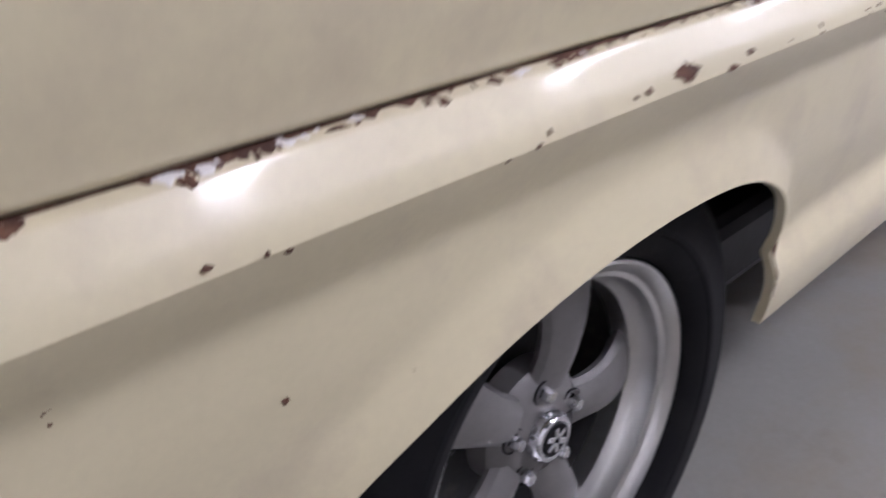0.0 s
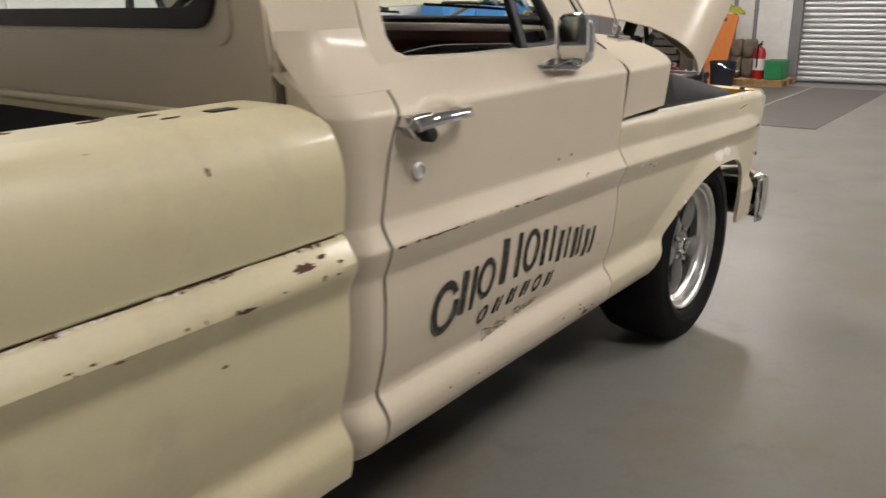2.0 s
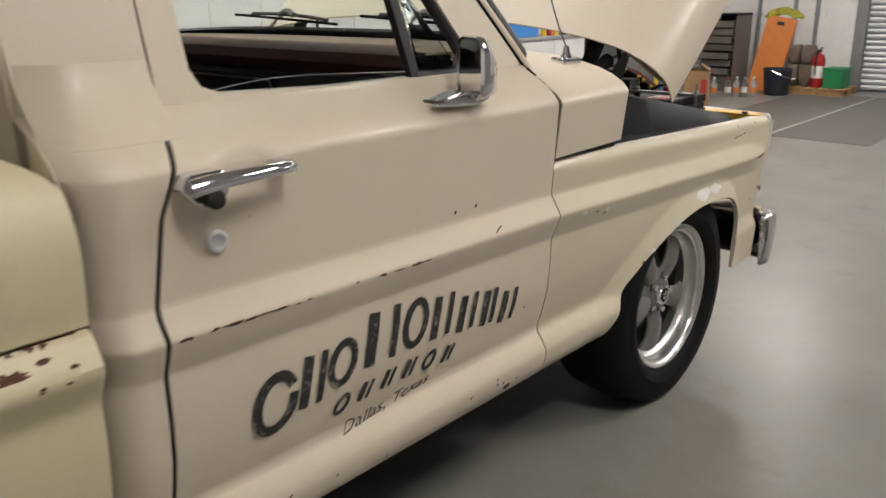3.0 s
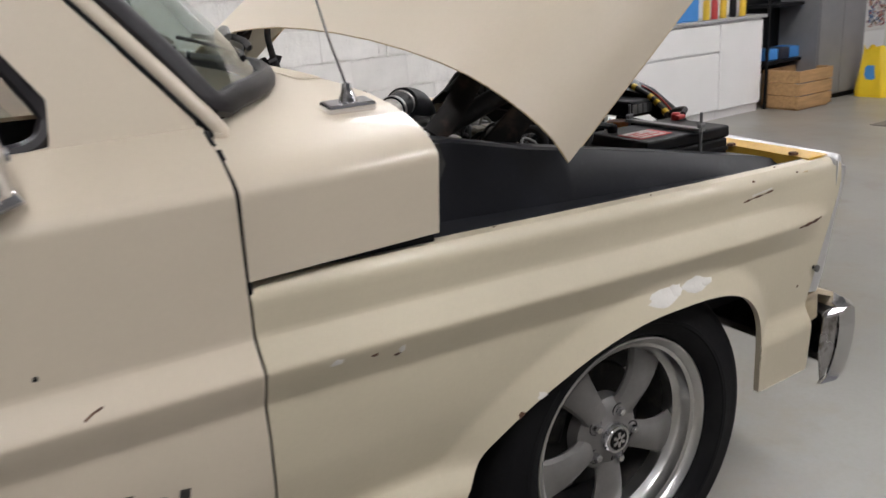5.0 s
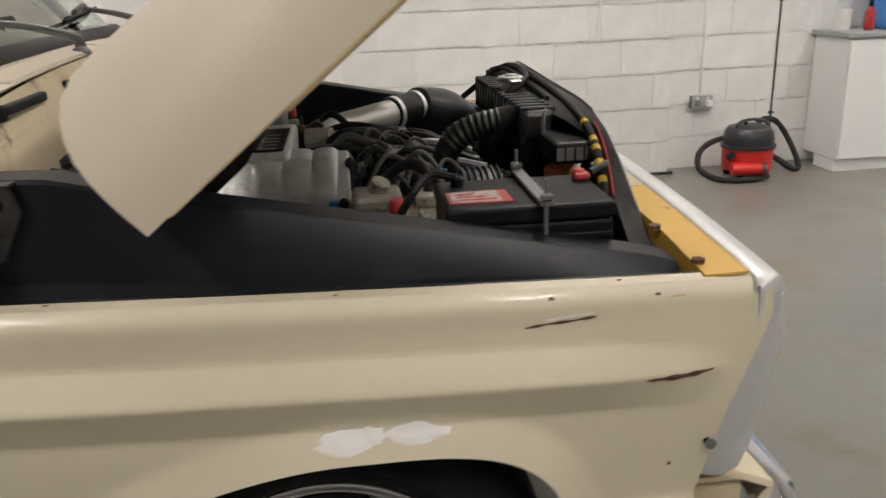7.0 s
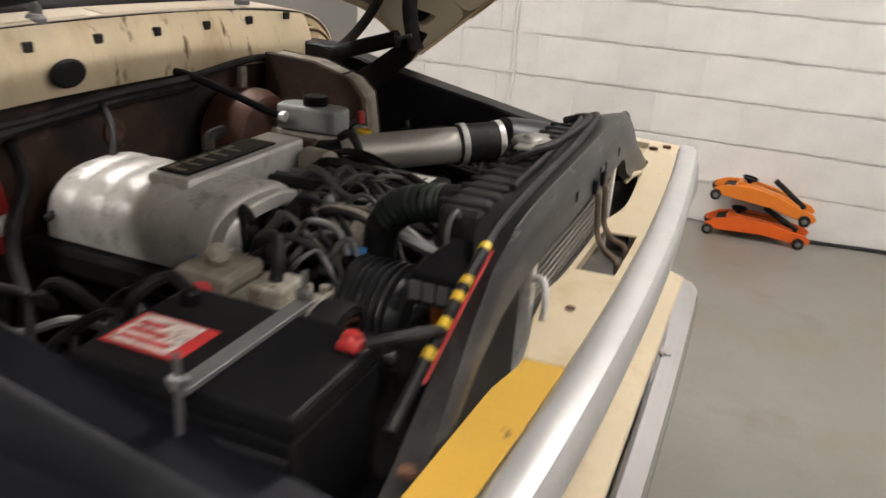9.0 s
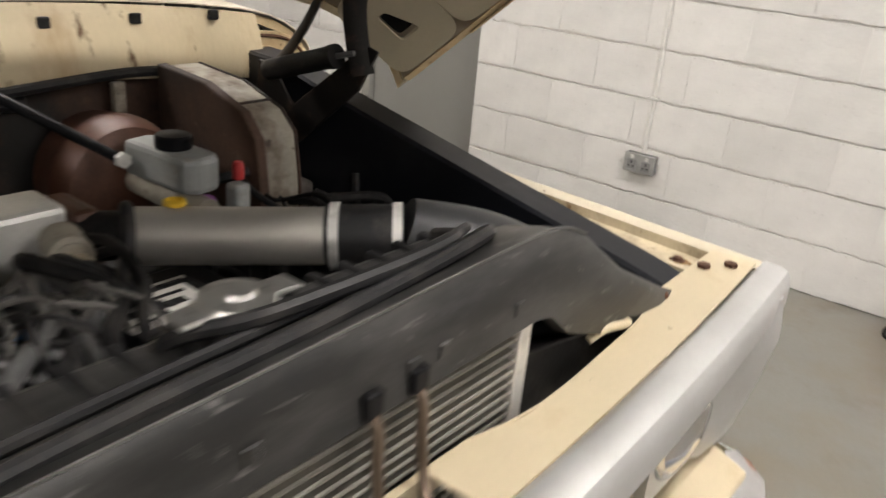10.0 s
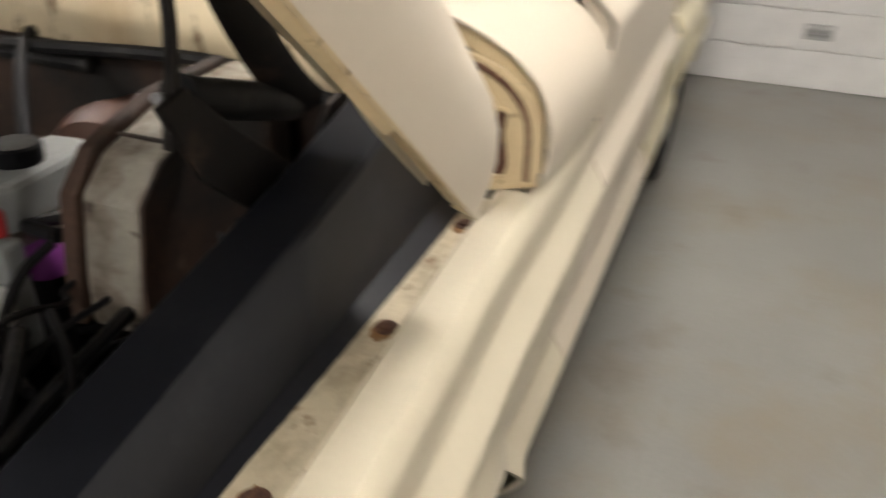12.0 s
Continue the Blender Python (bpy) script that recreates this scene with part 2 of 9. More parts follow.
M_BLUE = surface("blue_plastic", (0.06, 0.25, 0.62), 0.45, var=0.05, scale=10)
M_CREAMPLASTIC = surface("cream_plastic", (0.55, 0.47, 0.33), 0.5, var=0.12, scale=16)
M_GLASS = glass("window_glass", (0.86, 0.94, 0.92))
M_DASH = surface("red_brown_vinyl", (0.050, 0.012, 0.008), 0.5, var=0.15, scale=9, bump=0.15, bump_scale=150)
M_DASHFACE = surface("dash_face", (0.060, 0.050, 0.043), 0.5, var=0.15, scale=8)
M_DASHTOP = surface("faded_vinyl", (0.20, 0.145, 0.090), 0.65, var=0.08, scale=7)
M_LOGO = surface("worn_black_print", (0.028, 0.026, 0.024), 0.6, var=0.5, scale=60, dirt=(0.34, 0.30, 0.24), dirt_scale=55, dirt_lo=0.55, dirt_hi=0.70)
M_STICKER = surface("white_label", (0.70, 0.69, 0.66), 0.5, var=0.05, scale=30)
M_BATTERY = surface("battery_black", (0.006, 0.006, 0.007), 0.45, spec=0.18, var=0.2, scale=12, dirt=(0.022, 0.021, 0.020), dirt_scale=20, dirt_lo=0.55, dirt_hi=0.85)
M_BEDIN = surface("scuffed_bed_black", (0.012, 0.010, 0.012), 0.55, var=0.3, scale=5, dirt=(0.10, 0.08, 0.08), dirt_scale=5, dirt_lo=0.58, dirt_hi=0.75)

M_FLOOR = surface("painted_concrete", (0.215, 0.208, 0.188), 0.34, var=0.11, scale=1.3, fine=60, dirt=(0.198, 0.160, 0.105), dirt_scale=1.9, dirt_lo=0.47, dirt_hi=0.85,
                  dirt2=(0.155, 0.130, 0.100), dirt2_scale=3.2, dirt2_lo=0.58, dirt2_hi=0.80, bump=0.06, bump_scale=22, rough_var=0.04, gloss=(1.7, 0.285))
M_DARKFLOOR = surface("dark_floor", (0.115, 0.105, 0.095), 0.45, var=0.12, scale=2, dirt=(0.16, 0.145, 0.125), dirt_scale=4, bump=0.06, bump_scale=60)
M_BLOCK = surface("white_painted_block", (0.76, 0.745, 0.72), 0.55, var=0.06, scale=6, bump=0.8, bump_scale=30, random_tint=0.08, lumps=0.6, lump_scale=9.0,
                  dirt2=(0.50, 0.48, 0.45), dirt2_scale=42, dirt2_lo=0.645, dirt2_hi=0.72)
M_MORTAR = surface("white_mortar", (0.77, 0.755, 0.725), 0.75, var=0.05, scale=20, bump=0.6, bump_scale=70, dirt=(0.52, 0.50, 0.47), dirt_scale=6, dirt_lo=0.52, dirt_hi=0.70)
# grey chosen for the unseen ceiling so that it bounces less light
M_CEIL = surface("low_bounce_ceiling", (0.34, 0.34, 0.33), 0.8, var=0.04, scale=2, bump=0.1)
M_GREYDOOR = surface("grey_door_paint", (0.27, 0.265, 0.25), 0.45, var=0.04, scale=3)
M_SHUTTER = surface("galvanised_slat", (0.46, 0.46, 0.47), 0.40, 0.55, var=0.08, scale=4, random_tint=0.10)
M_STEELGREY = surface("grey_steel", (0.24, 0.24, 0.25), 0.45, 0.4, var=0.08, scale=5)
M_WHITECAB = surface("white_laminate", (0.77, 0.76, 0.75), 0.35, var=0.02, scale=3)
M_WORKTOP = surface("grey_worktop", (0.36, 0.36, 0.36), 0.4, var=0.06, scale=8)
M_GALV = surface("dull_metal_box", (0.20, 0.20, 0.20), 0.45, 0.6, var=0.12, scale=20)
M_WHITEPLASTIC = surface("white_plastic", (0.74, 0.73, 0.70), 0.45, var=0.04, scale=20)
M_CARD = surface("cardboard", (0.34, 0.21, 0.10), 0.8, var=0.08, scale=6)
M_WOOD = surface("pale_wood", (0.42, 0.25, 0.11), 0.65, var=0.2, scale=4, stretch=(1, 8, 8), bump=0.15)
M_YELLOWBAG = surface("yellow_bag", (0.80, 0.56, 0.02), 0.35, var=0.05, scale=6)
M_GREENBOX = surface("green_box", (0.01, 0.20, 0.07), 0.45, var=0.08, scale=6)
M_EXTRED = surface("extinguisher_red", (0.36, 0.012, 0.015), 0.32, var=0.05, scale=9)
M_SACK = surface("brown_sack", (0.15, 0.115, 0.085), 0.8, var=0.2, scale=9, bump=0.3)
M_NAVY = surface("dark_bucket", (0.018, 0.02, 0.032), 0.4, var=0.1, scale=9)
M_BOTTLE = glass("clear_bottle", (0.92, 0.95, 0.97), 0.1)
M_TUBELIGHT = glow("lamp_diffuser", (1.0, 0.955, 0.90), 60.0)


# ---------------------------------------------------------------- mesh helpers
def empty(name, m=Matrix()):
    ob = new(name)
    ob.empty_display_size = 0.1
    ob.matrix_world = m
    return ob


def part(name, bm, material, parent=None, label="", smooth=True, m=None):
    """One bmesh as one mesh object; with a parent, a part of it that stands in the parent's space."""
    me = bpy.data.meshes.new(name)
    bmesh.ops.recalc_face_normals(bm, faces=bm.faces)
    for f in bm.faces:
        f.smooth = smooth
    if smooth:
        for e in bm.edges:
            if len(e.link_faces) == 2 and e.calc_face_angle(0) > 0.60:
                e.smooth = False
    bm.to_mesh(me)
    bm.free()
    me.materials.append(material)
    ob = new(name, me)
    if parent:
        ob.parent = parent
    if m is not None:
        ob.matrix_basis = m
    if label:
        ob["label"] = label
    return ob


def box(x0, x1, y0, y1, z0, z1, bevel=0.0, seg=2, bm=None):
    b2 = bmesh.new()
    bmesh.ops.create_cube(b2, size=1.0)
    for v in b2.verts:
        v.co = Vector((x0 + (v.co.x + 0.5) * (x1 - x0), y0 + (v.co.y + 0.5) * (y1 - y0), z0 + (v.co.z + 0.5) * (z1 - z0)))
    if bevel > 0:
        bmesh.ops.bevel(b2, geom=list(b2.edges), offset=bevel, segments=seg, affect="EDGES", profile=0.5)
    return join(bm, b2)


def join(bm, b2):
    if bm is None:
        return b2
    me = bpy.data.meshes.new("tmp")
    b2.to_mesh(me)
    b2.free()
    bm.from_mesh(me)
    bpy.data.meshes.remove(me)
    return bm


def turned(bm, m):
    bmesh.ops.transform(bm, matrix=m, verts=list(bm.verts))
    return bm


def prism(points, depth, axis="y", at=0.0, bevel=0.0, bm=None):
    """A flat outline extruded by depth. Axis y: points are (x, z); axis x: (y, z); axis z: (x, y)."""
    b2 = bmesh.new()
    def lift(p, d):
        return {"y": (p[0], at + d, p[1]), "x": (at + d, p[0], p[1]), "z": (p[0], p[1], at + d)}[axis]
    lo = [b2.verts.new(lift(p, 0)) for p in points]
    hi = [b2.verts.new(lift(p, depth)) for p in points]
    b2.faces.new(lo)
    b2.faces.new(hi[::-1])
    n = len(points)
    for i in range(n):
        b2.faces.new((lo[i], hi[i], hi[(i + 1) % n], lo[(i + 1) % n]))
    bmesh.ops.recalc_face_normals(b2, faces=b2.faces)
    if bevel > 0:
        bmesh.ops.bevel(b2, geom=list(b2.edges), offset=bevel, segments=2, affect="EDGES", profile=0.5)
    return join(bm, b2)


def lathe(profile, seg=32, m=None, bm=None):
    """Profile of (radius, height) round local z."""
    b2 = bmesh.new()
    rings = []
    for r, h in profile:
        if r < 1e-6:
            rings.append([b2.verts.new((0, 0, h))])
        else:
            rings.append([b2.verts.new((r * math.cos(2 * math.pi * i / seg), r * math.sin(2 * math.pi * i / seg), h)) for i in range(seg)])
    for a, b in zip(rings, rings[1:]):
        for i in range(seg):
            j = (i + 1) % seg
            if len(a) == 1 and len(b) > 1:
                b2.faces.new((a[0], b[i], b[j]))
            elif len(b) == 1 and len(a) > 1:
                b2.faces.new((a[i], b[0], a[j]))
            elif len(a) > 1:
                b2.faces.new((a[i], b[i], b[j], a[j]))
    if m is not None:
        turned(b2, m)
    return join(bm, b2)


def spline(points, n=8):
    """Catmull-Rom through the points."""
    p = [Vector(q) for q in points]
    p = [p[0] * 2 - p[1]] + p + [p[-1] * 2 - p[-2]]
    out = []
    for i in range(1, len(p) - 2):
        for k in range(n):
            t = k / n
            a, b, c, d = p[i - 1:i + 3]
            out.append(0.5 * ((2 * b) + (c - a) * t + (2 * a - 5 * b + 4 * c - d) * t * t + (3 * b - a - 3 * c + d) * t ** 3))
    out.append(p[-2])
    return out


def sweep(points, radius, seg=10, n=8, bm=None, curve=True, ribs=0.0, rib_pitch=0.012, flat=1.0):
    """A round hose, cable or bar along a path; with ribs, a corrugated one. radius may be a function of 0..1."""
    path = spline(points, n) if curve else [Vector(q) for q in points]
    b2 = bmesh.new()
    rings, run, up = [], 0.0, None
    for i, p in enumerate(path):
        d = (path[min(i + 1, len(path) - 1)] - path[max(i - 1, 0)]).normalized()
        if i:
            run += (p - path[i - 1]).length
        if up is None:
            up = d.orthogonal().normalized()
        up = (up - d * up.dot(d)).normalized()
        side = d.cross(up)
        r = radius(i / (len(path) - 1)) if callable(radius) else radius
        if ribs:
            r *= 1 + ribs * math.sin(2 * math.pi * run / rib_pitch)
        rings.append([b2.verts.new(p + (up * math.cos(2 * math.pi * k / seg) + side * flat * math.sin(2 * math.pi * k / seg)) * r) for k in range(seg)])
    for a, b in zip(rings, rings[1:]):
        for k in range(seg):
            b2.faces.new((a[k], a[(k + 1) % seg], b[(k + 1) % seg], b[k]))
    b2.faces.new(rings[0][::-1])
    b2.faces.new(rings[-1])
    return join(bm, b2)


def grid(rows, bm=None, closed=False):
    """Quads between rows of points; doubled points are merged."""
    b2 = bmesh.new()
    vs = [[b2.verts.new(p) for p in row] for row in rows]
    for a, b in zip(vs, vs[1:]):
        n = len(a)
        for i in range(n if closed else n - 1):
            j = (i + 1) % n
            b2.faces.new((a[i], a[j], b[j], b[i]))
    bmesh.ops.remove_doubles(b2, verts=b2.verts, dist=1e-5)
    return join(bm, b2)


def ring_plate(outer, inner, depth, to3, bm=None):
    """A frame between two outlines with as many points each; to3(p, d) lifts a point of the outline to depth d."""
    b2 = bmesh.new()
    n = len(outer)
    lay = [[b2.verts.new(to3(p, d)) for p in loop] for loop in (outer, inner) for d in (0.0, depth)]
    oa, ob_, ia, ib = lay
    for i in range(n):
        j = (i + 1) % n
        for q in ((oa[i], oa[j], ia[j], ia[i]), (ob_[i], ob_[j], ib[j], ib[i]), (oa[i], oa[j], ob_[j], ob_[i]), (ia[i], ia[j], ib[j], ib[i])):
            b2.faces.new(q)
    bmesh.ops.recalc_face_normals(b2, faces=b2.faces)
    return join(bm, b2)


def rounded(x0, x1, z0, z1, r, n=5):
    pts = []
    for cx, cz, a0 in ((x1 - r, z1 - r, 0), (x0 + r, z1 - r, 90), (x0 + r, z0 + r, 180), (x1 - r, z0 + r, 270)):
        for k in range(n + 1):
            a = radians(a0 + 90 * k / n)
            pts.append((cx + r * math.cos(a), cz + r * math.sin(a)))
    return pts


def blob(cx, cy, w, h, seed, n=18, rough=0.35):
    """An uneven, chip-like outline round a place."""
    rnd = random.Random(seed)
    return [(cx + w * (1 + rough * (rnd.random() - 0.5) * 2) * math.cos(2 * math.pi * k / n), cy + h * (1 + rough * (rnd.random() - 0.5) * 2) * math.sin(2 * math.pi * k / n)) for k in range(n)]


# ---------------------------------------------------------------- the room
XA, XB, YS, HEIGHT = -4.68, 9.78, -9.0, 4.2


def room_part(name, bm, material, label="", smooth=False):
    ob = part(name, bm, material, None, label, smooth, ROOM)
    ob["kind"] = "structure"
    return ob


floor = tagged(room_part("floor", box(XA - 0.3, XB + 0.3, YS - 0.3, 0.5, -0.2, 0.0), M_FLOOR), "glossy grey painted concrete workshop floor with faint brown stains", "floor")
# ceiling and south wall are unseen; both are dark to limit bounced light
ceiling = tagged(room_part("ceiling", box(XA - 0.3, XB + 0.3, YS - 0.3, 0.5, HEIGHT, HEIGHT + 0.2), M_CEIL), "plain ceiling, unseen, kept grey to cut bounced light", "ceiling")
wall_south = tagged(room_part("wall_south", box(XA - 0.3, XB + 0.3, YS - 0.3, YS, 0, HEIGHT), M_STEELGREY), "plain closing wall, unseen, kept grey to cut bounced light", "wall")

PIER, RECESS = 2.24, 0.12        # past the pier the wall steps back
DOOR_A, DOOR_B, DOOR_H = -2.43, -1.49, 2.08
bm = box(XA - 0.3, DOOR_A + 0.004, 0.006, 0.32, 0, HEIGHT)
box(DOOR_B - 0.004, PIER, 0.006, 0.32, 0, HEIGHT, bm=bm)
box(PIER - 0.004, XB + 0.3, RECESS + 0.006, 0.32, 0, HEIGHT, bm=bm)
box(DOOR_A, DOOR_B, 0.014, 0.32, DOOR_H, HEIGHT, bm=bm)
wall_north = tagged(room_part("wall_north", bm, M_MORTAR), "white painted concrete block wall with rough joints", "wall")
bm = box(XA - 0.3, XA - 0.006, YS, 0.006, 0, HEIGHT)
wall_west = tagged(room_part("wall_west", bm, M_MORTAR), "white painted concrete block end wall", "wall")
SH_A, SH_B, SH_H = -6.2, -2.10, 3.4         # the shutter's opening, along local y
bm = box(XB + 0.006, XB + 0.3, SH_B, 0.012, 0, HEIGHT)
box(XB + 0.006, XB + 0.3, YS, SH_A, 0, HEIGHT, bm=bm)
box(XB + 0.014, XB + 0.3, SH_A, SH_B, SH_H, HEIGHT, bm=bm)
wall_east = tagged(room_part("wall_east", bm, M_MORTAR), "white painted concrete block wall beside the roller shutter", "wall")

# grey flush door in its deep opening
door_1 = tagged(room_part("door_1", box(DOOR_A + 0.075, DOOR_B - 0.045, 0.172, 0.215, 0.006, 2.03, 0.003), M_GREYDOOR), "plain grey flush door, closed, in a deep opening", "door")
bm = box(DOOR_A + 0.006, DOOR_A + 0.07, 0.13, 0.30, 0, 2.075, 0.003)
box(DOOR_B - 0.04, DOOR_B - 0.006, 0.13, 0.30, 0, 2.075, 0.003, bm=bm)
box(DOOR_A + 0.071, DOOR_B - 0.041, 0.13, 0.30, 2.036, 2.075, 0.003, bm=bm)
part("door_frame", bm, M_GREYDOOR, door_1, "grey painted steel frame", False)

# roller shutter of interlocking slats
shutter = tagged(empty("roller_shutter", ROOM), "closed galvanised steel roller shutter with horizontal slats", "shutter", kind="structure")
slat_profile = [(0.0, 0.0), (-0.012, 0.006), (-0.020, 0.025), (-0.020, 0.045), (-0.010, 0.066), (0.0, 0.072), (0.006, 0.072), (0.006, 0.0)]
bm = prism(slat_profile, SH_B - SH_A - 0.16, "y", SH_A + 0.08)
turned(bm, Matrix.Translation((XB + 0.10, 0, 0)))
slat = part("slat", bm, M_SHUTTER, shutter, smooth=False)
slat.location.z = 0.02
for k in range(1, 44):
    o = slat.copy()
    scene.collection.objects.link(o)
    o.location.z = 0.02 + 0.075 * k
part("guide_rail", box(XB - 0.02, XB + 0.13, SH_B - 0.09, SH_B + 0.05, 0, SH_H, 0.006), M_STEELGREY, shutter, "grey steel guide channel", False)
part("guide_rail", box(XB - 0.02, XB + 0.13, SH_A - 0.05, SH_A + 0.09, 0, SH_H, 0.006), M_STEELGREY, shutter, "grey steel guide channel", False)

# dark bays of the floor with pale lines between them
mat_ = tagged(part("floor_bay", box(5.52, 9.30, -0.10, 1.80, 0.0, 0.004), M_DARKFLOOR, None, "", False), "dark grey floor bay with pale painted lines", "floor", kind="structure")
for yy in (0.83,):
    part("painted_line", box(5.54, 9.28, yy - 0.018, yy + 0.018, 0.0045, 0.0075), surface("worn_white_line", (0.42, 0.41, 0.38), 0.5, var=0.1), mat_, "worn pale painted line", False)

# ceiling lights: flat panels across the bay
LIGHTS = [(x, y) for x in (-1.6, 1.4, 4.4, 7.6) for y in (-3.0, 1.2)]
lamp = tagged(empty("ceiling_light", pose(0, 0, 0)), "flat white ceiling light panel, lit, hung on two wires", "ceiling light", "workshop ceiling lights")
part("housing", box(-0.17, 0.17, -0.63, 0.63, 0.012, 0.060, 0.006), M_WHITEPLASTIC, lamp, "white steel housing", False)
part("diffuser", box(-0.15, 0.15, -0.60, 0.60, 0.0, 0.011), M_TUBELIGHT, lamp, "lit white diffuser", False)
for y in (-0.45, 0.45):
    part("hanger", sweep([(0, y, 0.058), (0, y, 0.66)], 0.004, 6, curve=False), M_STEELGREY, lamp)
lamp.matrix_world = pose(LIGHTS[0][0], LIGHTS[0][1], 3.55)
for x, y in LIGHTS[1:]:
    copy_thing(lamp, pose(x, y, 3.55))

# white fitted cupboards along the block wall
def cupboard(x0, x1, split, drawer):
    cab = tagged(empty("cupboard", ROOM), "white laminate workshop base cupboard on a plinth", "cupboard", "white cupboards along the wall")
    part("carcass", box(x0, x1, -0.27, 0.105, 0.08, 0.87, 0.002), M_WHITECAB, cab, smooth=False)
    part("plinth", box(x0, x1, -0.262, -0.03, 0.0, 0.078), M_WHITECAB, cab, smooth=False)
    g = 0.004
    if drawer:
        part("drawer_front", box(x0 + g, x1 - g, -0.292, -0.272, 0.625, 0.858, 0.003), M_WHITECAB, cab, "plain white drawer front", False)
        part("door", box(x0 + g, x1 - g, -0.292, -0.272, 0.085, 0.607, 0.003), M_WHITECAB, cab, "plain white door", False)
    else:
        part("door", box(x0 + g, x1 - g, -0.292, -0.272, 0.085, 0.858, 0.003), M_WHITECAB, cab, "plain white door", False)
    return cab


for x0, x1, d in ((3.30, 3.884, False), (3.888, 5.04, True), (5.044, 5.66, False)):
    cupboard(x0, x1, 0, d)
tagged(part("worktop", box(3.27, 5.70, -0.305, 0.105, 0.874, 0.905, 0.004), M_WORKTOP, None, "", False, ROOM), "thin grey worktop over the white cupboards", "worktop")
for x0, x1, h in ((3.60, 4.17, 0.36), (4.18, 4.78, 0.36)):
    case = tagged(empty("storage_case", ROOM), "bright blue plastic storage case on the worktop", "case", "blue cases on the worktop")
    part("body", box(x0, x1, -0.26, 0.02, 0.907, 0.907 + h, 0.012), M_BLUE, case, smooth=False)
    part("lid", box(x0 - 0.004, x1 + 0.004, -0.265, 0.025, 0.911 + h, 0.947 + h, 0.008), M_BLUE, case, smooth=False)
    part("catch", box((x0 + x1) / 2 - 0.03, (x0 + x1) / 2 + 0.03, -0.278, -0.266, 0.857 + h, 0.932 + h, 0.004), M_BLACK, case, "dark plastic catch", False)
bottle = tagged(empty("spray_bottle", ROOM @ pose(3.50, -0.16, 0.907)), "small red bottle with a black cap on the worktop", "bottle")
part("body", lathe([(0.0, 0), (0.030, 0), (0.032, 0.01), (0.032, 0.11), (0.014, 0.145), (0, 0.145)], 20), M_RED, bottle)
part("cap", lathe([(0, 0.146), (0.013, 0.146), (0.012, 0.185), (0, 0.187)], 14), M_BLACK, bottle, "black cap")
carton = tagged(empty("parts_tub", ROOM @ pose(3.38, -0.05, 0.907)), "small white tub on the worktop", "tub")
part("tub", lathe([(0, 0), (0.05, 0), (0.055, 0.12), (0.058, 0.13), (0.05, 0.13), (0.046, 0.012), (0, 0.012)], 24), M_WHITEPLASTIC, carton)
for k, (dx, c) in enumerate(((4.75, M_YELLOWTAPE), (4.86, M_RED), (4.98, M_YELLOWTAPE), (5.12, M_BLACK), (5.26, M_YELLOWTAPE))):
    t_ = tagged(empty("aerosol_can", ROOM @ pose(dx + 0.15, -0.24, 0.907)), "small aerosol can standing on the worktop", "can", "cans on the worktop")
    part("body", lathe([(0, 0), (0.03, 0), (0.03, 0.15), (0.022, 0.17), (0, 0.17)], 16), c, t_)
    part("cap", lathe([(0, 0.172), (0.02, 0.172), (0.018, 0.21), (0, 0.212)], 14), M_BLACK, t_, "black cap")

# crates and dark shelf past the cupboards, and the grey locker
crate = tagged(empty("wooden_crate", ROOM @ pose(6.06, -0.42, 0)), "pale wooden crate standing on the floor", "crate")
for k in range(3):
    part("board", box(-0.27, 0.27, -0.20, -0.18, 0.02 + 0.12 * k, 0.13 + 0.12 * k, 0.003), M_WOOD, crate, smooth=False)
    part("board", box(-0.27, 0.27, 0.18, 0.20, 0.02 + 0.12 * k, 0.13 + 0.12 * k, 0.003), M_WOOD, crate, smooth=False)
    for s in (-0.27, 0.25):
        part("board", box(s, s + 0.02, -0.178, 0.178, 0.02 + 0.12 * k, 0.13 + 0.12 * k, 0.003), M_WOOD, crate, smooth=False)
part("base", box(-0.248, 0.248, -0.178, 0.178, 0.0, 0.02), M_WOOD, crate, smooth=False)
shelf = tagged(empty("steel_shelving", ROOM @ pose(6.05, -0.16, 0)), "dark steel shelving unit against the wall", "shelving")
for sx in (-0.3, 0.28):
    for sy in (-0.13, 0.11):
        part("post", box(sx, sx + 0.025, sy, sy + 0.025, 0, 1.7), M_BLACK, shelf, smooth=False)
for z in (0.42, 0.95, 1.6):
    part("shelf_board", box(-0.298, 0.303, -0.128, 0.133, z, z + 0.03, 0.003), M_BLACK, shelf, smooth=False)
part("back_panel", box(-0.29, 0.295, 0.137, 0.142, 0.3, 1.68), M_BLACK, shelf, smooth=False)
for k, c in ((-0.17, M_BLUE), (0.02, M_NAVY), (0.18, M_BLUE)):
    tub = tagged(part("storage_bin", box(k - 0.08, k + 0.08, -0.10, 0.10, 0.451, 0.56, 0.01), c, None, "", False, ROOM @ pose(6.05, -0.16, 0)), "small plastic storage bin on the dark shelving", "bin", "bins on the shelving")
locker = tagged(empty("steel_locker", ROOM @ pose(6.7, -0.25, 0)), "tall grey steel locker against the wall", "locker")
part("body", box(-0.40, 0.40, -0.20, 0.235, 0.05, 1.85, 0.006), M_STEELGREY, locker, smooth=False)
part("base", box(-0.38, 0.38, -0.17, 0.22, 0.0, 0.049), M_BLACK, locker, smooth=False)
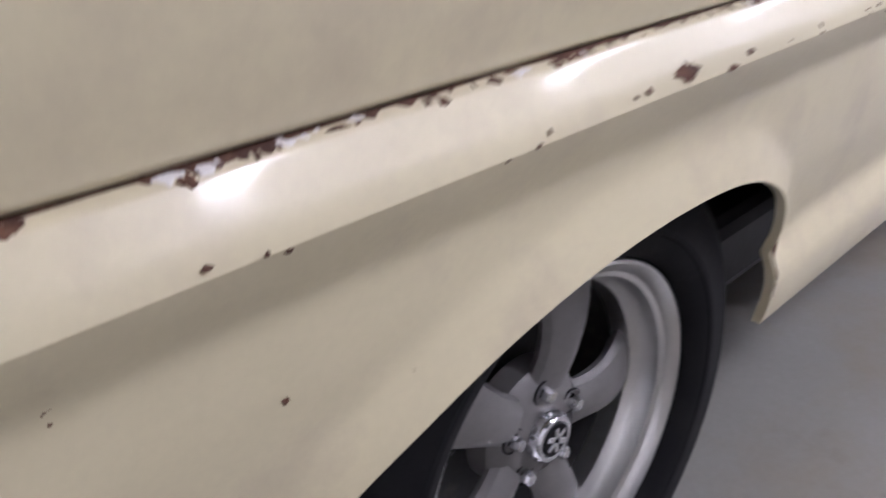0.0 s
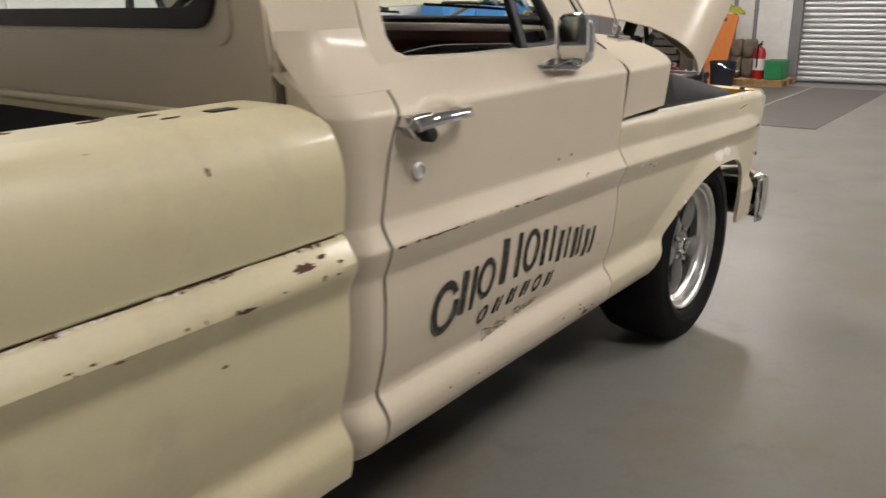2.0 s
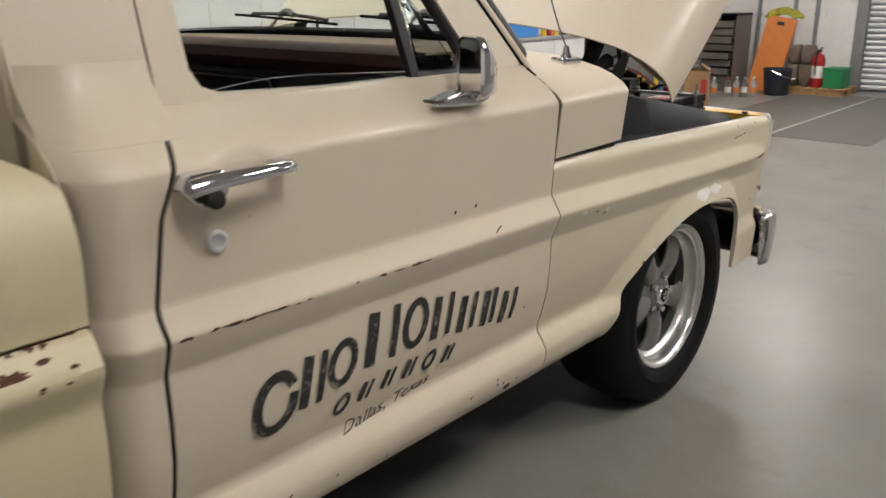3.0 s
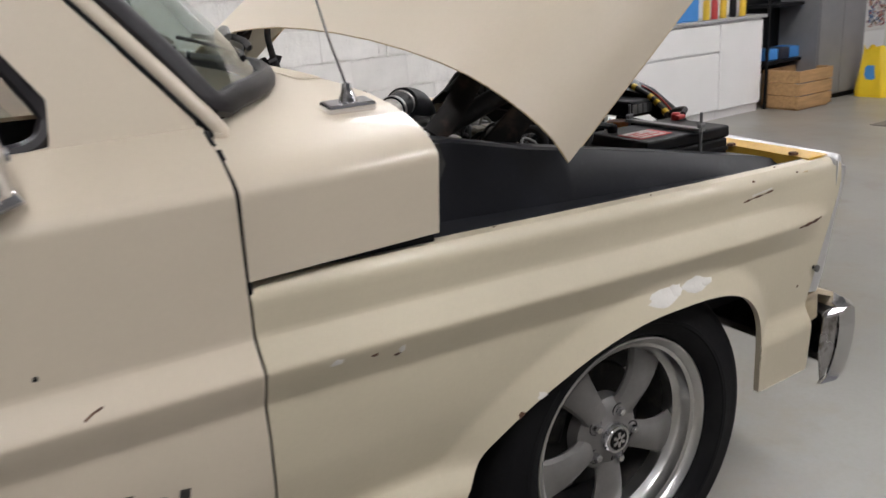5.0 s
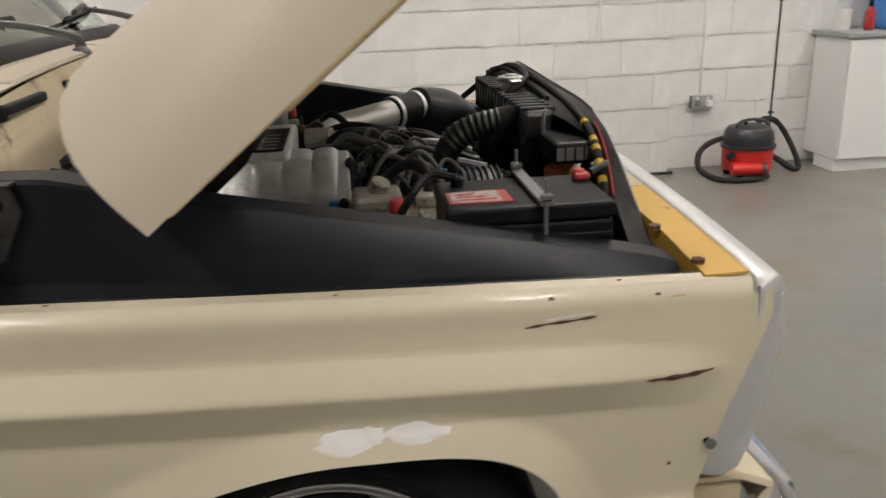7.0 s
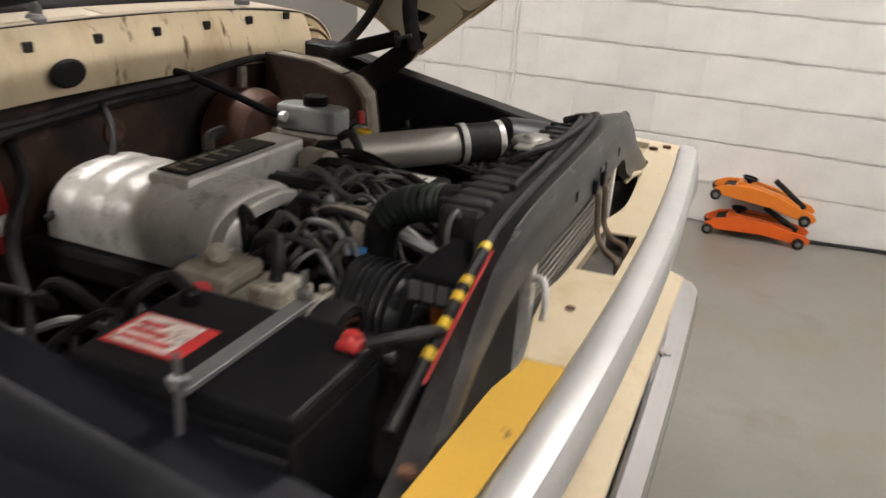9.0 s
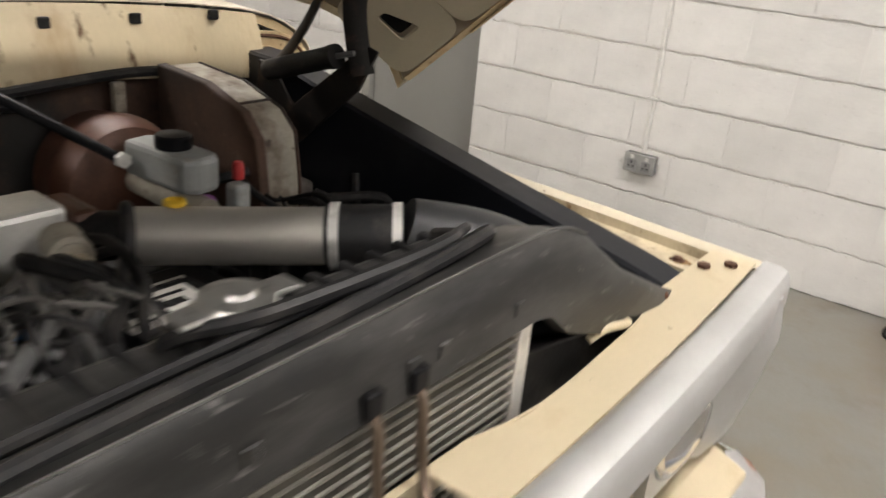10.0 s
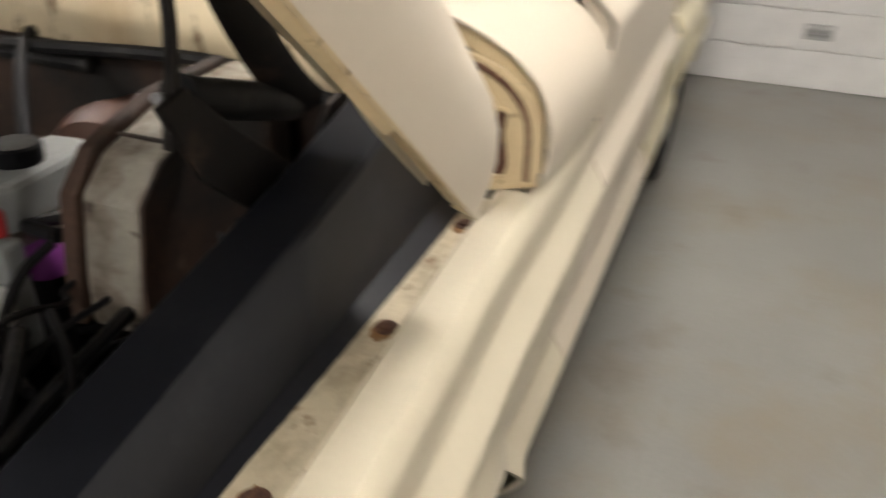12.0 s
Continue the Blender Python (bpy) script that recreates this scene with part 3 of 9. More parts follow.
for s in (-1, 1):
    part("door", box(min(s * 0.004, s * 0.39), max(s * 0.004, s * 0.39), -0.217, -0.201, 0.07, 1.83, 0.003), M_STEELGREY, locker, smooth=False)

# ---------------------------------------------------------------- the pickup truck: shape of its sides
# x runs forwards from the front axle, y to the truck's left, z up from the floor
def lerp_table(v, xs, ys):
    return float(np.interp(v, xs, ys))


def crest_z(x):
    return lerp_table(x, [-3.9, -3.3, -2.6, -1.9, -0.77, 0.62, 0.75], [0.830, 0.831, 0.829, 0.836, 0.818, 0.764, 0.756])


BASE_Z = [0.355, 0.368, 0.385, 0.410, 0.438, 0.456, 0.472, 0.500, 0.515, 0.55, 0.62, 0.70, 0.80, 0.86, 0.95, 1.03, 1.084, 1.094, 1.112, 1.132, 1.150, 1.172]
BASE_W = [0.900, 0.925, 0.952, 0.967, 0.974, 0.974, 0.966, 0.945, 0.943, 0.955, 0.972, 0.979, 0.980, 0.975, 0.982, 0.988, 0.9915, 0.9875, 0.970, 0.945, 0.915, 0.876]
BED_Z = [0.345, 0.358, 0.375, 0.400, 0.432, 0.450, 0.466, 0.494, 0.510, 0.55, 0.62, 0.70, 0.85, 0.94, 1.01, 1.04, 1.070, 1.095, 1.110, 1.118, 1.122]
BED_W = [0.948, 0.955, 0.962, 0.968, 0.971, 0.971, 0.962, 0.942, 0.941, 0.954, 0.972, 0.981, 0.984, 0.990, 0.987, 0.980, 0.966, 0.946, 0.925, 0.905, 0.885]


def smooth_table(z, zs, ws, d=0.008):
    return (lerp_table(z - d, zs, ws) + 2 * lerp_table(z, zs, ws) + lerp_table(z + d, zs, ws)) / 4


def seam_z(x):
    return lerp_table(x, [-4.1, -2.6, -1.9], [0.882, 0.880, 0.886])


def hollow(u):
    """The shallow hollow of the flank above the ridge."""
    return max(0.0, min(u / 0.055, (0.150 - u) / 0.085, 1.0))


def bump_of(u, up=0.060):
    if u >= 0:
        return max(0.0, 1 - u / up)
    return max(0.0, 1 + u / 0.062)


def half_width(x, z, bed=False):
    w = smooth_table(z, BED_Z, BED_W) if bed else smooth_table(z, BASE_Z, BASE_W, 0.005)
    u = z - crest_z(x)
    fade = min(1.0, max(0.0, (0.645 - x) / 0.20)) ** 0.6
    up = seam_z(x) - crest_z(x) if bed else 0.014 + 0.036 * fade
    k = 0.006 if bed else 0.0045
    b = (bump_of(u - k, up) + 2 * bump_of(u, up) + bump_of(u + k, up)) / 4
    if bed:
        w += (0.030 * b - 0.009 * (hollow(u - 0.008) + 2 * hollow(u) + hollow(u + 0.008)) / 4) * fade
    else:
        w += 0.027 * b * fade
    if bed:
        w -= 0.009 * math.exp(-((z - seam_z(x)) / 0.0035) ** 2)
    if x > -0.3:
        w -= 0.024 * (x + 0.3) ** 2
    return w


def arch(xc, top, front, rear, pf, pr, base):
    """Height of a wheel opening's edge at x, or None beside it."""
    def z(x):
        d = x - xc
        q, p = (d / front, pf) if d > 0 else (-d / rear, pr)
        return base + (top - base) * (1 - q ** p) ** (1 / p) if q < 1 else None
    return z, (xc - rear, xc + front)


ARCH_F, SPAN_F = arch(0.06, 0.680, 0.344, 0.52, 3.6, 1.75, 0.372)
ARCH_R, SPAN_R = arch(-2.86, 0.690, 0.355, 0.60, 2.65, 1.90, 0.372)


def arch_line(f, span):
    out = []
    for k in range(61):
        s = 0.5 - 0.5 * math.cos(math.pi * k / 60)
        x = span[0] + (span[1] - span[0]) * s
        out.append((x, f(x) if f(x) is not None else 0.372))
    return out


LINE_F, LINE_R = arch_line(ARCH_F, SPAN_F), arch_line(ARCH_R, SPAN_R)


def flare(x, z, line):
    """The swelling round a wheel opening: a slope that rises to its edge, dying out low behind the wheel."""
    pts = np.array(line)
    a, ab = pts[:-1], pts[1:] - pts[:-1]
    q = np.clip(((x - a[:, 0]) * ab[:, 0] + (z - a[:, 1]) * ab[:, 1]) / np.maximum((ab ** 2).sum(1), 1e-12), 0.0, 1.0)
    near = a + ab * q[:, None]
    d = math.sqrt(float(((near - (x, z)) ** 2).sum(1).min()))
    def slope(d):
        return max(0.0, 1 - d / 0.055)
    ahead = x > (line[0][0] + line[-1][0]) / 2 + 0.10
    return 0.028 * (slope(d - 0.006) + 2 * slope(d) + slope(d + 0.006)) / 4 * (1.0 if ahead else min(1.0, max(0.0, (z - 0.37) / 0.14)))


def panel(side, x0, x1, zs, z_top, z_low, width, x_map=None, step=0.03, extra=(), flange=0.03, ends=True, top_in=0.0, follow=True):
    """A pressed side panel as a sheet with folded edges. width(x, z) is its half width; x_map(x, z) shifts its upright edges."""
    n = max(2, int((x1 - x0) / step))
    cols = sorted(set([round(x0 + (x1 - x0) * i / n, 4) for i in range(n + 1)] + [round(e, 4) for e in extra if x0 < e < x1]))
    rows = []
    for z in zs:
        row = []
        for c in cols:
            x = x_map(c, z) if x_map else c
            zz = min(max(z + (crest_z(x) - 0.815 if follow else 0.0), z_low(x)), z_top(x))
            row.append((x, zz))
        rows.append(row)
    def pt(x, z, inset=0.0):
        return (x, side * (width(x, z) - inset), z)
    out = []
    for row in rows:
        r = [pt(*p) for p in row]
        if ends:
            r = [pt(*row[0], flange)] + r + [pt(*row[-1], flange)]
        out.append(r)
    lo = [pt(*p, flange) for p in rows[0]]
    if ends:
        lo = [lo[0]] + lo + [lo[-1]]
    out.insert(0, lo)
    if top_in:
        hi = [(p[0], side * (width(*p) - top_in), p[1] + 0.001) for p in rows[-1]]
        if ends:
            hi = [hi[0]] + hi + [hi[-1]]
        out.append(hi)
    bm = grid(out)
    bmesh.ops.remove_doubles(bm, verts=bm.verts, dist=2e-5)
    return bm


truck = tagged(empty("pickup_truck"), "worn cream classic pickup truck with raised hood and five-spoke wheels", "pickup truck")


def tpart(name, bm, material, label="", smooth=True, parent=None):
    return part(name, bm, material, parent or truck, label, smooth)


def thick(ob, t=0.003):
    """Give a sheet its thickness: a second skin along the normals, joined round the rims, with sharp edges kept."""
    b = bmesh.new()
    b.from_mesh(ob.data)
    b.normal_update()
    faces, rims = list(b.faces), [e for e in b.edges if len(e.link_faces) == 1]
    twin = {v: b.verts.new(v.co - v.normal * t) for v in list(b.verts)}
    for f in faces:
        try:
            b.faces.new([twin[v] for v in reversed(f.verts)])
        except ValueError:
            pass
    for e in rims:
        a, c = e.verts
        b.faces.new((a, c, twin[c], twin[a]))
    bmesh.ops.recalc_face_normals(b, faces=b.faces)
    for f in b.faces:
        f.smooth = True
    for e in b.edges:
        e.smooth = not (len(e.link_faces) == 2 and e.calc_face_angle(0) > 0.60)
    b.to_mesh(ob.data)
    b.free()
    return ob


FINE = sorted(set(round(z, 4) for z in [0.332 + 0.0115 * i for i in range(78)] + [0.815 + d for d in (-0.062, -0.010, -0.006, -0.003, 0.0, 0.003, 0.006, 0.010, 0.043, 0.047, 0.053)]
                  + [0.450 + 0.006 * i for i in range(12)] + [1.066 + 0.004 * i for i in range(10)]))
both = (-1, 1)


def fender_top(x):
    return lerp_table(x, [-0.77, 0.70], [0.948, 0.892])


def fender_low(x):
    a = ARCH_F(x)
    if a is not None:
        return a
    return 0.372


def fender_front(z):
    return lerp_table(z, [0.39, 0.44, 0.58, 0.746, 0.895], [0.600, 0.610, 0.604, 0.648, 0.706])


def fender_width(x, z):
    t = fender_top(x)
    if x > 0.10 and z < 0.70:
        # ahead of the wheel: a plain flank over a ledge that joins the swelling of the wheel opening
        ledge = 0.026 * min(1.0, max(0.0, (0.538 - z) / 0.044)) * min(1.0, max(0.0, (x - 0.30) / 0.08))
        w = lerp_table(z, [0.386, 0.70], [0.956, 0.979]) - 0.024 * (x + 0.3) ** 2 + max(flare(x, z, LINE_F), ledge)
    else:
        w = half_width(x, z) + flare(x, z, LINE_F)
    return w - 0.020 * max(0.0, min(1.0, (z - (t - 0.028)) / 0.028)) ** 2


def fender_side(s):
    """The left fender keeps its width towards the front; the right one tapers."""
    if s < 0:
        return fender_width
    return lambda x, z: fender_width(x, z) + (0.034 * (x + 0.3) ** 2 if x > -0.3 else 0.0) + 0.020 * min(1.0, max(0.0, (x + 0.25) / 0.6))


def fender_map(x, z):
    return x if x < 0.40 else 0.40 + (x - 0.40) * (fender_front(z) - 0.40) / 0.30


for s in both:
    ob = thick(tpart("fender", panel(s, -0.7668, 0.70, [z for z in FINE if z < 1.02], fender_top, fender_low, fender_side(s), fender_map, 0.025, [a for a, _ in LINE_F], flange=0.014, top_in=0.045 if s > 0 else 0.026), M_FENDER,
                     "cream front fender with chips and white filler patches" if s < 0 else "cream front fender with a worn top edge"))

# doors: lower skins
def door_rear(z):
    return lerp_table(z, [0.37, 0.85, 1.0, 1.09, 1.17], [-1.800, -1.805, -1.785, -1.750, -1.716])


def door_map(x, z):
    return x if x > -1.60 else -1.60 + (x + 1.60) * (door_rear(z) + 1.60) / (-0.20)


doors = {}
def door_width(x, z):
    """The door's flank with the pressed hollow for fingers behind its handle."""
    a, b = (x + 1.640) / 0.062, (z - 1.068) / 0.040
    q = (abs(a) ** 3 + abs(b) ** 3) ** (1 / 3)
    return half_width(x, z) - 0.009 * min(1.0, max(0.0, (1.0 - q) / 0.40))


for s in both:
    doors[s] = thick(tpart("door", panel(s, -1.80, -0.7714, FINE + [1.2], lambda x: 1.168, lambda x: 0.366, door_width, door_map, 0.06, [-1.72 + 0.0055 * i for i in range(30)], top_in=0.045), M_CAB, "beige door with worn black print, closed"))


# cab corners behind the doors
def corner_map(x, z):
    return -1.905 + (x + 1.905) * (door_rear(z) - 0.0085 + 1.905) / 0.099


def corner_width(x, z):
    q = max(0.0, (-1.845 - x) / 0.06)
    return half_width(x, z) - 0.055 * q * q


for s in both:
    thick(tpart("cab_corner", panel(s, -1.905, -1.806, FINE + [1.2], lambda x: 1.168, lambda x: 0.366, corner_width, corner_map, 0.012, top_in=0.045), M_CAB, "beige rear cab corner"))


for s in both:
    zz = [0.50 + 0.668 * i / 40 for i in range(41)]
    thick(tpart("back_edge", grid([[(-1.9045, s * (corner_width(-1.905, z) - 0.002), z), (-1.9035, s * 0.845, z)] for z in zz]), M_CAB, "beige edge of the cab's back"), 0.003)


# the shoulder that sweeps from the corner up into the rear pillar
def lean(z):
    return 0.880 - (z - 1.168) * 0.30


for s in both:
    rows = []
    for i in range(13):
        q = i / 12
        row = []
        for x in [-1.9035 + 0.1835 * j / 12 for j in range(13)]:
            low = corner_width(x, 1.128)
            back = 0.055 * max(0.0, (-1.835 - x) / 0.0685) ** 1.5 - 0.0015
            over = low - (lean(1.128) - back)
            row.append((x + 0.004 * q, s * (lean(1.128 + 0.112 * q) - back + over * (1 - q) ** 2.0 + 0.0004), 1.128 + 0.112 * q))
        rows.append(row)
    thick(tpart("cab_shoulder", grid(rows), M_CAB, "beige swept shoulder of the cab"), 0.003)


# black strips deep in the gaps between door, fender, cab and bed
def gap_strip(s, fx, w, deep, z0, z1):
    zz = [z0 + (z1 - z0) * i / 60 for i in range(61)]
    return grid([[(fx(z) - w, s * (half_width(fx(z), z) - deep), z), (fx(z) + w, s * (half_width(fx(z), z) - deep), z)] for z in zz])


for s in both:
    for fx, w, z1 in ((lambda z: door_rear(z) - 0.0045, 0.0075, 1.166), (lambda z: -0.769, 0.0065, 1.140), (lambda z: -1.9085, 0.012, 1.04)):
        thick(tpart("gap_seal", gap_strip(s, fx, w, 0.005 if w < 0.01 else 0.04, 0.36, z1), M_BLACK, "black strip in the panel gap"), 0.002)
    zf = [(-0.766 + 0.33 * i / 12) for i in range(13)]
    thick(tpart("gap_seal", grid([[(x, s * (fender_width(x, fender_top(x)) - 0.012), fender_top(x) - 0.003), (x, s * (fender_width(x, fender_top(x)) - 0.012), fender_top(x) + 0.016)] for x in zf]), M_BLACK, "black strip in the panel gap"), 0.002)


# upper cab: leaning sides, pillars, roof and back


def on_side(s):
    return lambda p, d: (p[0], s * (lean(p[1]) - d), p[1])


win_out = [(-1.714, 1.156), (-1.712, 1.19), (-1.708, 1.30), (-1.690, 1.64), (-1.665, 1.672), (-1.26, 1.672), (-1.160, 1.655), (-0.977, 1.435), (-0.779, 1.178), (-0.779, 1.156), (-1.10, 1.156), (-1.30, 1.156), (-1.60, 1.156)]
win_in = [(-1.632, 1.192), (-1.646, 1.220), (-1.645, 1.32), (-1.638, 1.585), (-1.60, 1.615), (-1.27, 1.615), (-1.21, 1.600), (-1.085, 1.42), (-0.965, 1.230), (-0.975, 1.170), (-1.10, 1.161), (-1.30, 1.168), (-1.595, 1.178)]
for s in both:
    tpart("door_frame", ring_plate(win_out, win_in, 0.035, on_side(s)), M_CAB, "beige upper door frame", False, doors[s])
    seal_pts = [(-1.125, 1.168), (-1.04, 1.165), (-0.992, 1.172), (-0.972, 1.195), (-0.978, 1.232), (-1.092, 1.42), (-1.205, 1.590), (-1.27, 1.608), (-1.45, 1.610), (-1.60, 1.608)]
    tpart("window_seal", sweep([(x, s * (lean(z) - 0.016), z) for x, z in seal_pts], 0.013, 8, 4), M_SEAL, "black rubber window seal", True, doors[s])
    o = tpart("vent_divider", prism([(-1.140, 1.160), (-1.114, 1.160), (-1.150, 1.61), (-1.176, 1.61)], 0.02, "y", 0, 0.002), M_SEAL, "black upright of the vent window", False, doors[s])
    for v in o.data.vertices:
        v.co.y = s * (lean(v.co.z) - 0.006 - v.co.y)
    # the wound-down window's top edge
    def glass_top(x):
        return 1.177 + 0.015 * math.sin(math.pi * min(1.0, (x + 1.63) / 0.18) / 2) - 0.014 * max(0.0, (x + 1.42) / 0.30)
    gx = [-1.63 + 0.03175 * i for i in range(17)]
    g = grid([[(x, s * (lean(z or glass_top(x)) - 0.018), z or glass_top(x)) for x in gx] for z in (1.12, 1.150, None)])
    crown = [(x, s * (lean(1.19) - 0.020), glass_top(x) + 0.0005) for x in gx]
    thick(tpart("window_glass", g, M_GLASS, "window glass, wound nearly down", True, doors[s]), 0.004)
    tpart("glass_edge", sweep(crown, 0.0014, 6, 2), M_GALV, "ground grey edge of the glass", True, doors[s])
    gv = grid([[(-1.10 + (0.125 - 0.27 * k / 6) * i / 3 - 0.04 * k / 6, s * (lean(1.165 + 0.435 * k / 6) - 0.018), 1.165 + 0.435 * k / 6) for i in range(4)] for k in range(5)])
    thick(tpart("vent_glass", gv, M_GLASS, "small triangular vent window", True, doors[s]), 0.004)
    # rear quarter pillar
    q_out = [(-1.718, 1.158), (-1.697, 1.66), (-1.80, 1.672), (-1.895, 1.60), (-1.902, 1.158)]
    b = prism(q_out, 0.05, "y", 0)
    for v in b.verts:
        d = v.co.y
        v.co.y = s * (lean(v.co.z) - d - (0.05 if v.co.x < -1.86 else 0.0))
    tpart("rear_pillar", b, M_CAB, "beige rear pillar", False)

roof_rows = []
for i in range(13):
    x = -1.90 + 0.74 * i / 12
    e = 0.05 * (abs(i - 6) / 6) ** 3
    roof_rows.append([(x, -0.74 + 1.48 * k / 16, 1.668 + 0.075 * (1 - abs(k - 8) / 8) ** 0.45 - e) for k in range(17)])
thick(tpart("roof", grid(roof_rows), M_CAB, "beige cab roof"), 0.012)

# back of the cab with its window
out_b = rounded(-0.865, 0.865, 0.50, 1.668, 0.05)
in_b = rounded(-0.655, 0.655, 1.262, 1.60, 0.06)
back_panel = tpart("cab_back", ring_plate(out_b, in_b, 0.02, lambda p, d: (-1.905 + d, p[0] * (1 - 0.14 * max(0, p[1] - 1.19) / 0.5), p[1])), M_CAB, "beige back of the cab", False)
tpart("raised_frame", ring_plate(rounded(-0.72, 0.72, 1.212, 1.64, 0.05), rounded(-0.70, 0.70, 1.228, 1.62, 0.05), 0.008, lambda p, d: (-1.913 + d, p[0] * (1 - 0.10 * max(0, p[1] - 1.19) / 0.5), p[1])), M_CAB, smooth=False, parent=back_panel)
tpart("window_seal", ring_plate(rounded(-0.665, 0.665, 1.243, 1.612, 0.065), rounded(-0.63, 0.63, 1.283, 1.58, 0.06), 0.03, lambda p, d: (-1.918 + d, p[0], p[1])), M_SEAL, "black rubber seal of the rear window", False, back_panel)
tpart("rear_glass", box(-1.905, -1.900, -0.645, 0.645, 1.28, 1.595), M_GLASS, "rear window glass", False, back_panel)

# cowl: side skins and top as one rounded sheet
SECTION = [(0.968, 0.955), (0.9715, 0.985), (0.975, 1.015), (0.9785, 1.045), (0.982, 1.075), (0.983, 1.084), (0.980, 1.092), (0.967, 1.106), (0.935, 1.126), (0.890, 1.143), (0.84, 1.155), (0.76, 1.168), (0.64, 1.179), (0.50, 1.187), (0.34, 1.193), (0.17, 1.197), (0.0, 1.199)]
ROUND_SECTION = [(0.972, 0.955), (0.976, 0.985), (0.977, 1.015), (0.971, 1.048), (0.955, 1.080), (0.927, 1.107), (0.888, 1.130), (0.84, 1.149), (0.76, 1.165), (0.64, 1.178), (0.50, 1.187), (0.34, 1.193), (0.17, 1.197), (0.0, 1.199)]


def screen_base(y):
    return -0.535 - 0.225 * min(1.0, abs(y) / 0.86) ** 5


for s in both:
    rows = []
    for y, z in SECTION if s < 0 else ROUND_SECTION:
        xa = -0.766 if y > 0.845 else screen_base(y)
        rows.append([(xa + (-0.437 - xa) * k / 8, s * (y + 0.014 * (1 - k / 8) * (1 if y > 0.87 else 0)), z + 0.012 * (1 - k / 8) * (1 if y < 0.86 else 0)) for k in range(9)])
    thick(tpart("cowl", grid(rows), M_CAB, "beige cowl panel in front of the windscreen"), 0.003)
# louvred air intake on the cowl
def cowl_z(y):
    return lerp_table(abs(y), [p[0] for p in SECTION[::-1]], [p[1] for p in SECTION[::-1]])


for s in both:
    ya, yb = (0.02, 0.575) if s < 0 else (0.02, 0.47)
    def on_cowl(x, q, dz):
        y = ya + (yb - ya) * q
        xa = screen_base(y)
        return (x, s * y, cowl_z(y) + 0.012 * (x + 0.437) / (xa + 0.437) + dz)
    lou = thick(tpart("cowl_vent", grid([[on_cowl(-0.494 + 0.052 * k / 4, i / 10, 0.0022) for i in range(11)] for k in range(5)]), M_CAB, "finely louvred cowl vent"), 0.0015)
    for k in range(11):
        x = -0.4915 + 0.0045 * k
        tpart("louvre", grid([[on_cowl(x + dx, 0.015 + 0.97 * i / 10, dz + 0.0032) for i in range(11)] for dx, dz in ((0, 0), (0.0012, 0.0011), (0.0024, 0))]), M_CAB, parent=lou)

# front of the cowl: aged cream box face with fixings and a dark grommet
rows = []
for k in range(5):
    q = k / 4
    rows.append([(-0.437 + 0.030 * q + 0.012 * math.sin(math.pi * q), -0.80 + 1.60 * i / 20, (1.192 - 0.040 * (abs(i - 10) / 10) ** 2.5) - 0.135 * q) for i in range(21)])
cowl_face = thick(tpart("cowl_face", grid(rows), M_COWL, "aged cream cowl face with brown stains"), 0.003)
for i in range(9):
    y = -0.72 + 0.175 * i
    if y < -0.45:
        continue
    tpart("hood_stop", box(-0.425, -0.414, y - 0.011, y + 0.011, 1.146, 1.166, 0.003), M_DUSTY, "dark square clip", False, cowl_face)
tpart("rubber_strip", box(-0.428, -0.412, -0.68, -0.50, 1.146, 1.162, 0.004), M_DUSTY, "black rubber strip", False, cowl_face)
tpart("rubber_strip", box(-0.428, -0.410, -0.705, -0.684, 1.140, 1.165, 0.004), M_BLACK, "black rubber block", False, cowl_face)
tpart("face_seam", sweep([(-0.4185, -0.80 + 0.1 * i, 1.138 - 0.038 * (abs(i - 8) / 8) ** 2.5) for i in range(17)], 0.0022, 6, 3), M_RUST, "thin brown seam across the face", True, cowl_face)
tpart("grommet", turned(lathe([(0, 0.006), (0.030, 0.006), (0.036, 0.0), (0, 0.0)], 20), Matrix.Translation((-0.3935, -0.13, 1.102)) @ Euler((0, radians(90), 0)).to_matrix().to_4x4() @ Matrix.Diagonal((0.8, 1.3, 1, 1))), M_DUSTY, "dark rubber grommet", True, cowl_face)
for s in both:
    end = [(0.80, 1.150), (0.86, 1.135), (0.91, 1.110), (0.945, 1.075), (0.962, 1.03), (0.966, 0.962), (0.90, 0.955), (0.86, 0.99), (0.80, 1.05)]
    inner = [(0.815, 1.128), (0.86, 1.112), (0.895, 1.090), (0.925, 1.060), (0.94, 1.02), (0.943, 0.985), (0.905, 0.978), (0.88, 1.01), (0.815, 1.062)]
    tpart("cowl_end", ring_plate(end, inner, 0.02, lambda p, d, s=s: (-0.466 + d, s * p[0], p[1])), M_PATINA if s > 0 else M_FIREWALL, "rusty cream end of the cowl", False)
    tpart("cowl_pocket", prism([(s * y, z) for y, z in inner], 0.01, "x", -0.50), M_FIREWALL, "rusty hollow in the cowl's end", False)
for s in both:
    tpart("cowl_corner", box(-0.462, -0.446, min(s * 0.56, s * 0.80), max(s * 0.56, s * 0.80), 0.93, 1.075, 0.004), M_PATINA, "stained cream corner under the cowl", False)
tpart("cowl_side", prism([(-0.845, 1.02), (-0.835, 1.09), (-0.80, 1.11), (-0.50, 1.12), (-0.50, 0.95), (-0.70, 0.95)], 0.010, "x", -0.4225, 0.002), M_COWL, "stained cream side below the cowl", False)
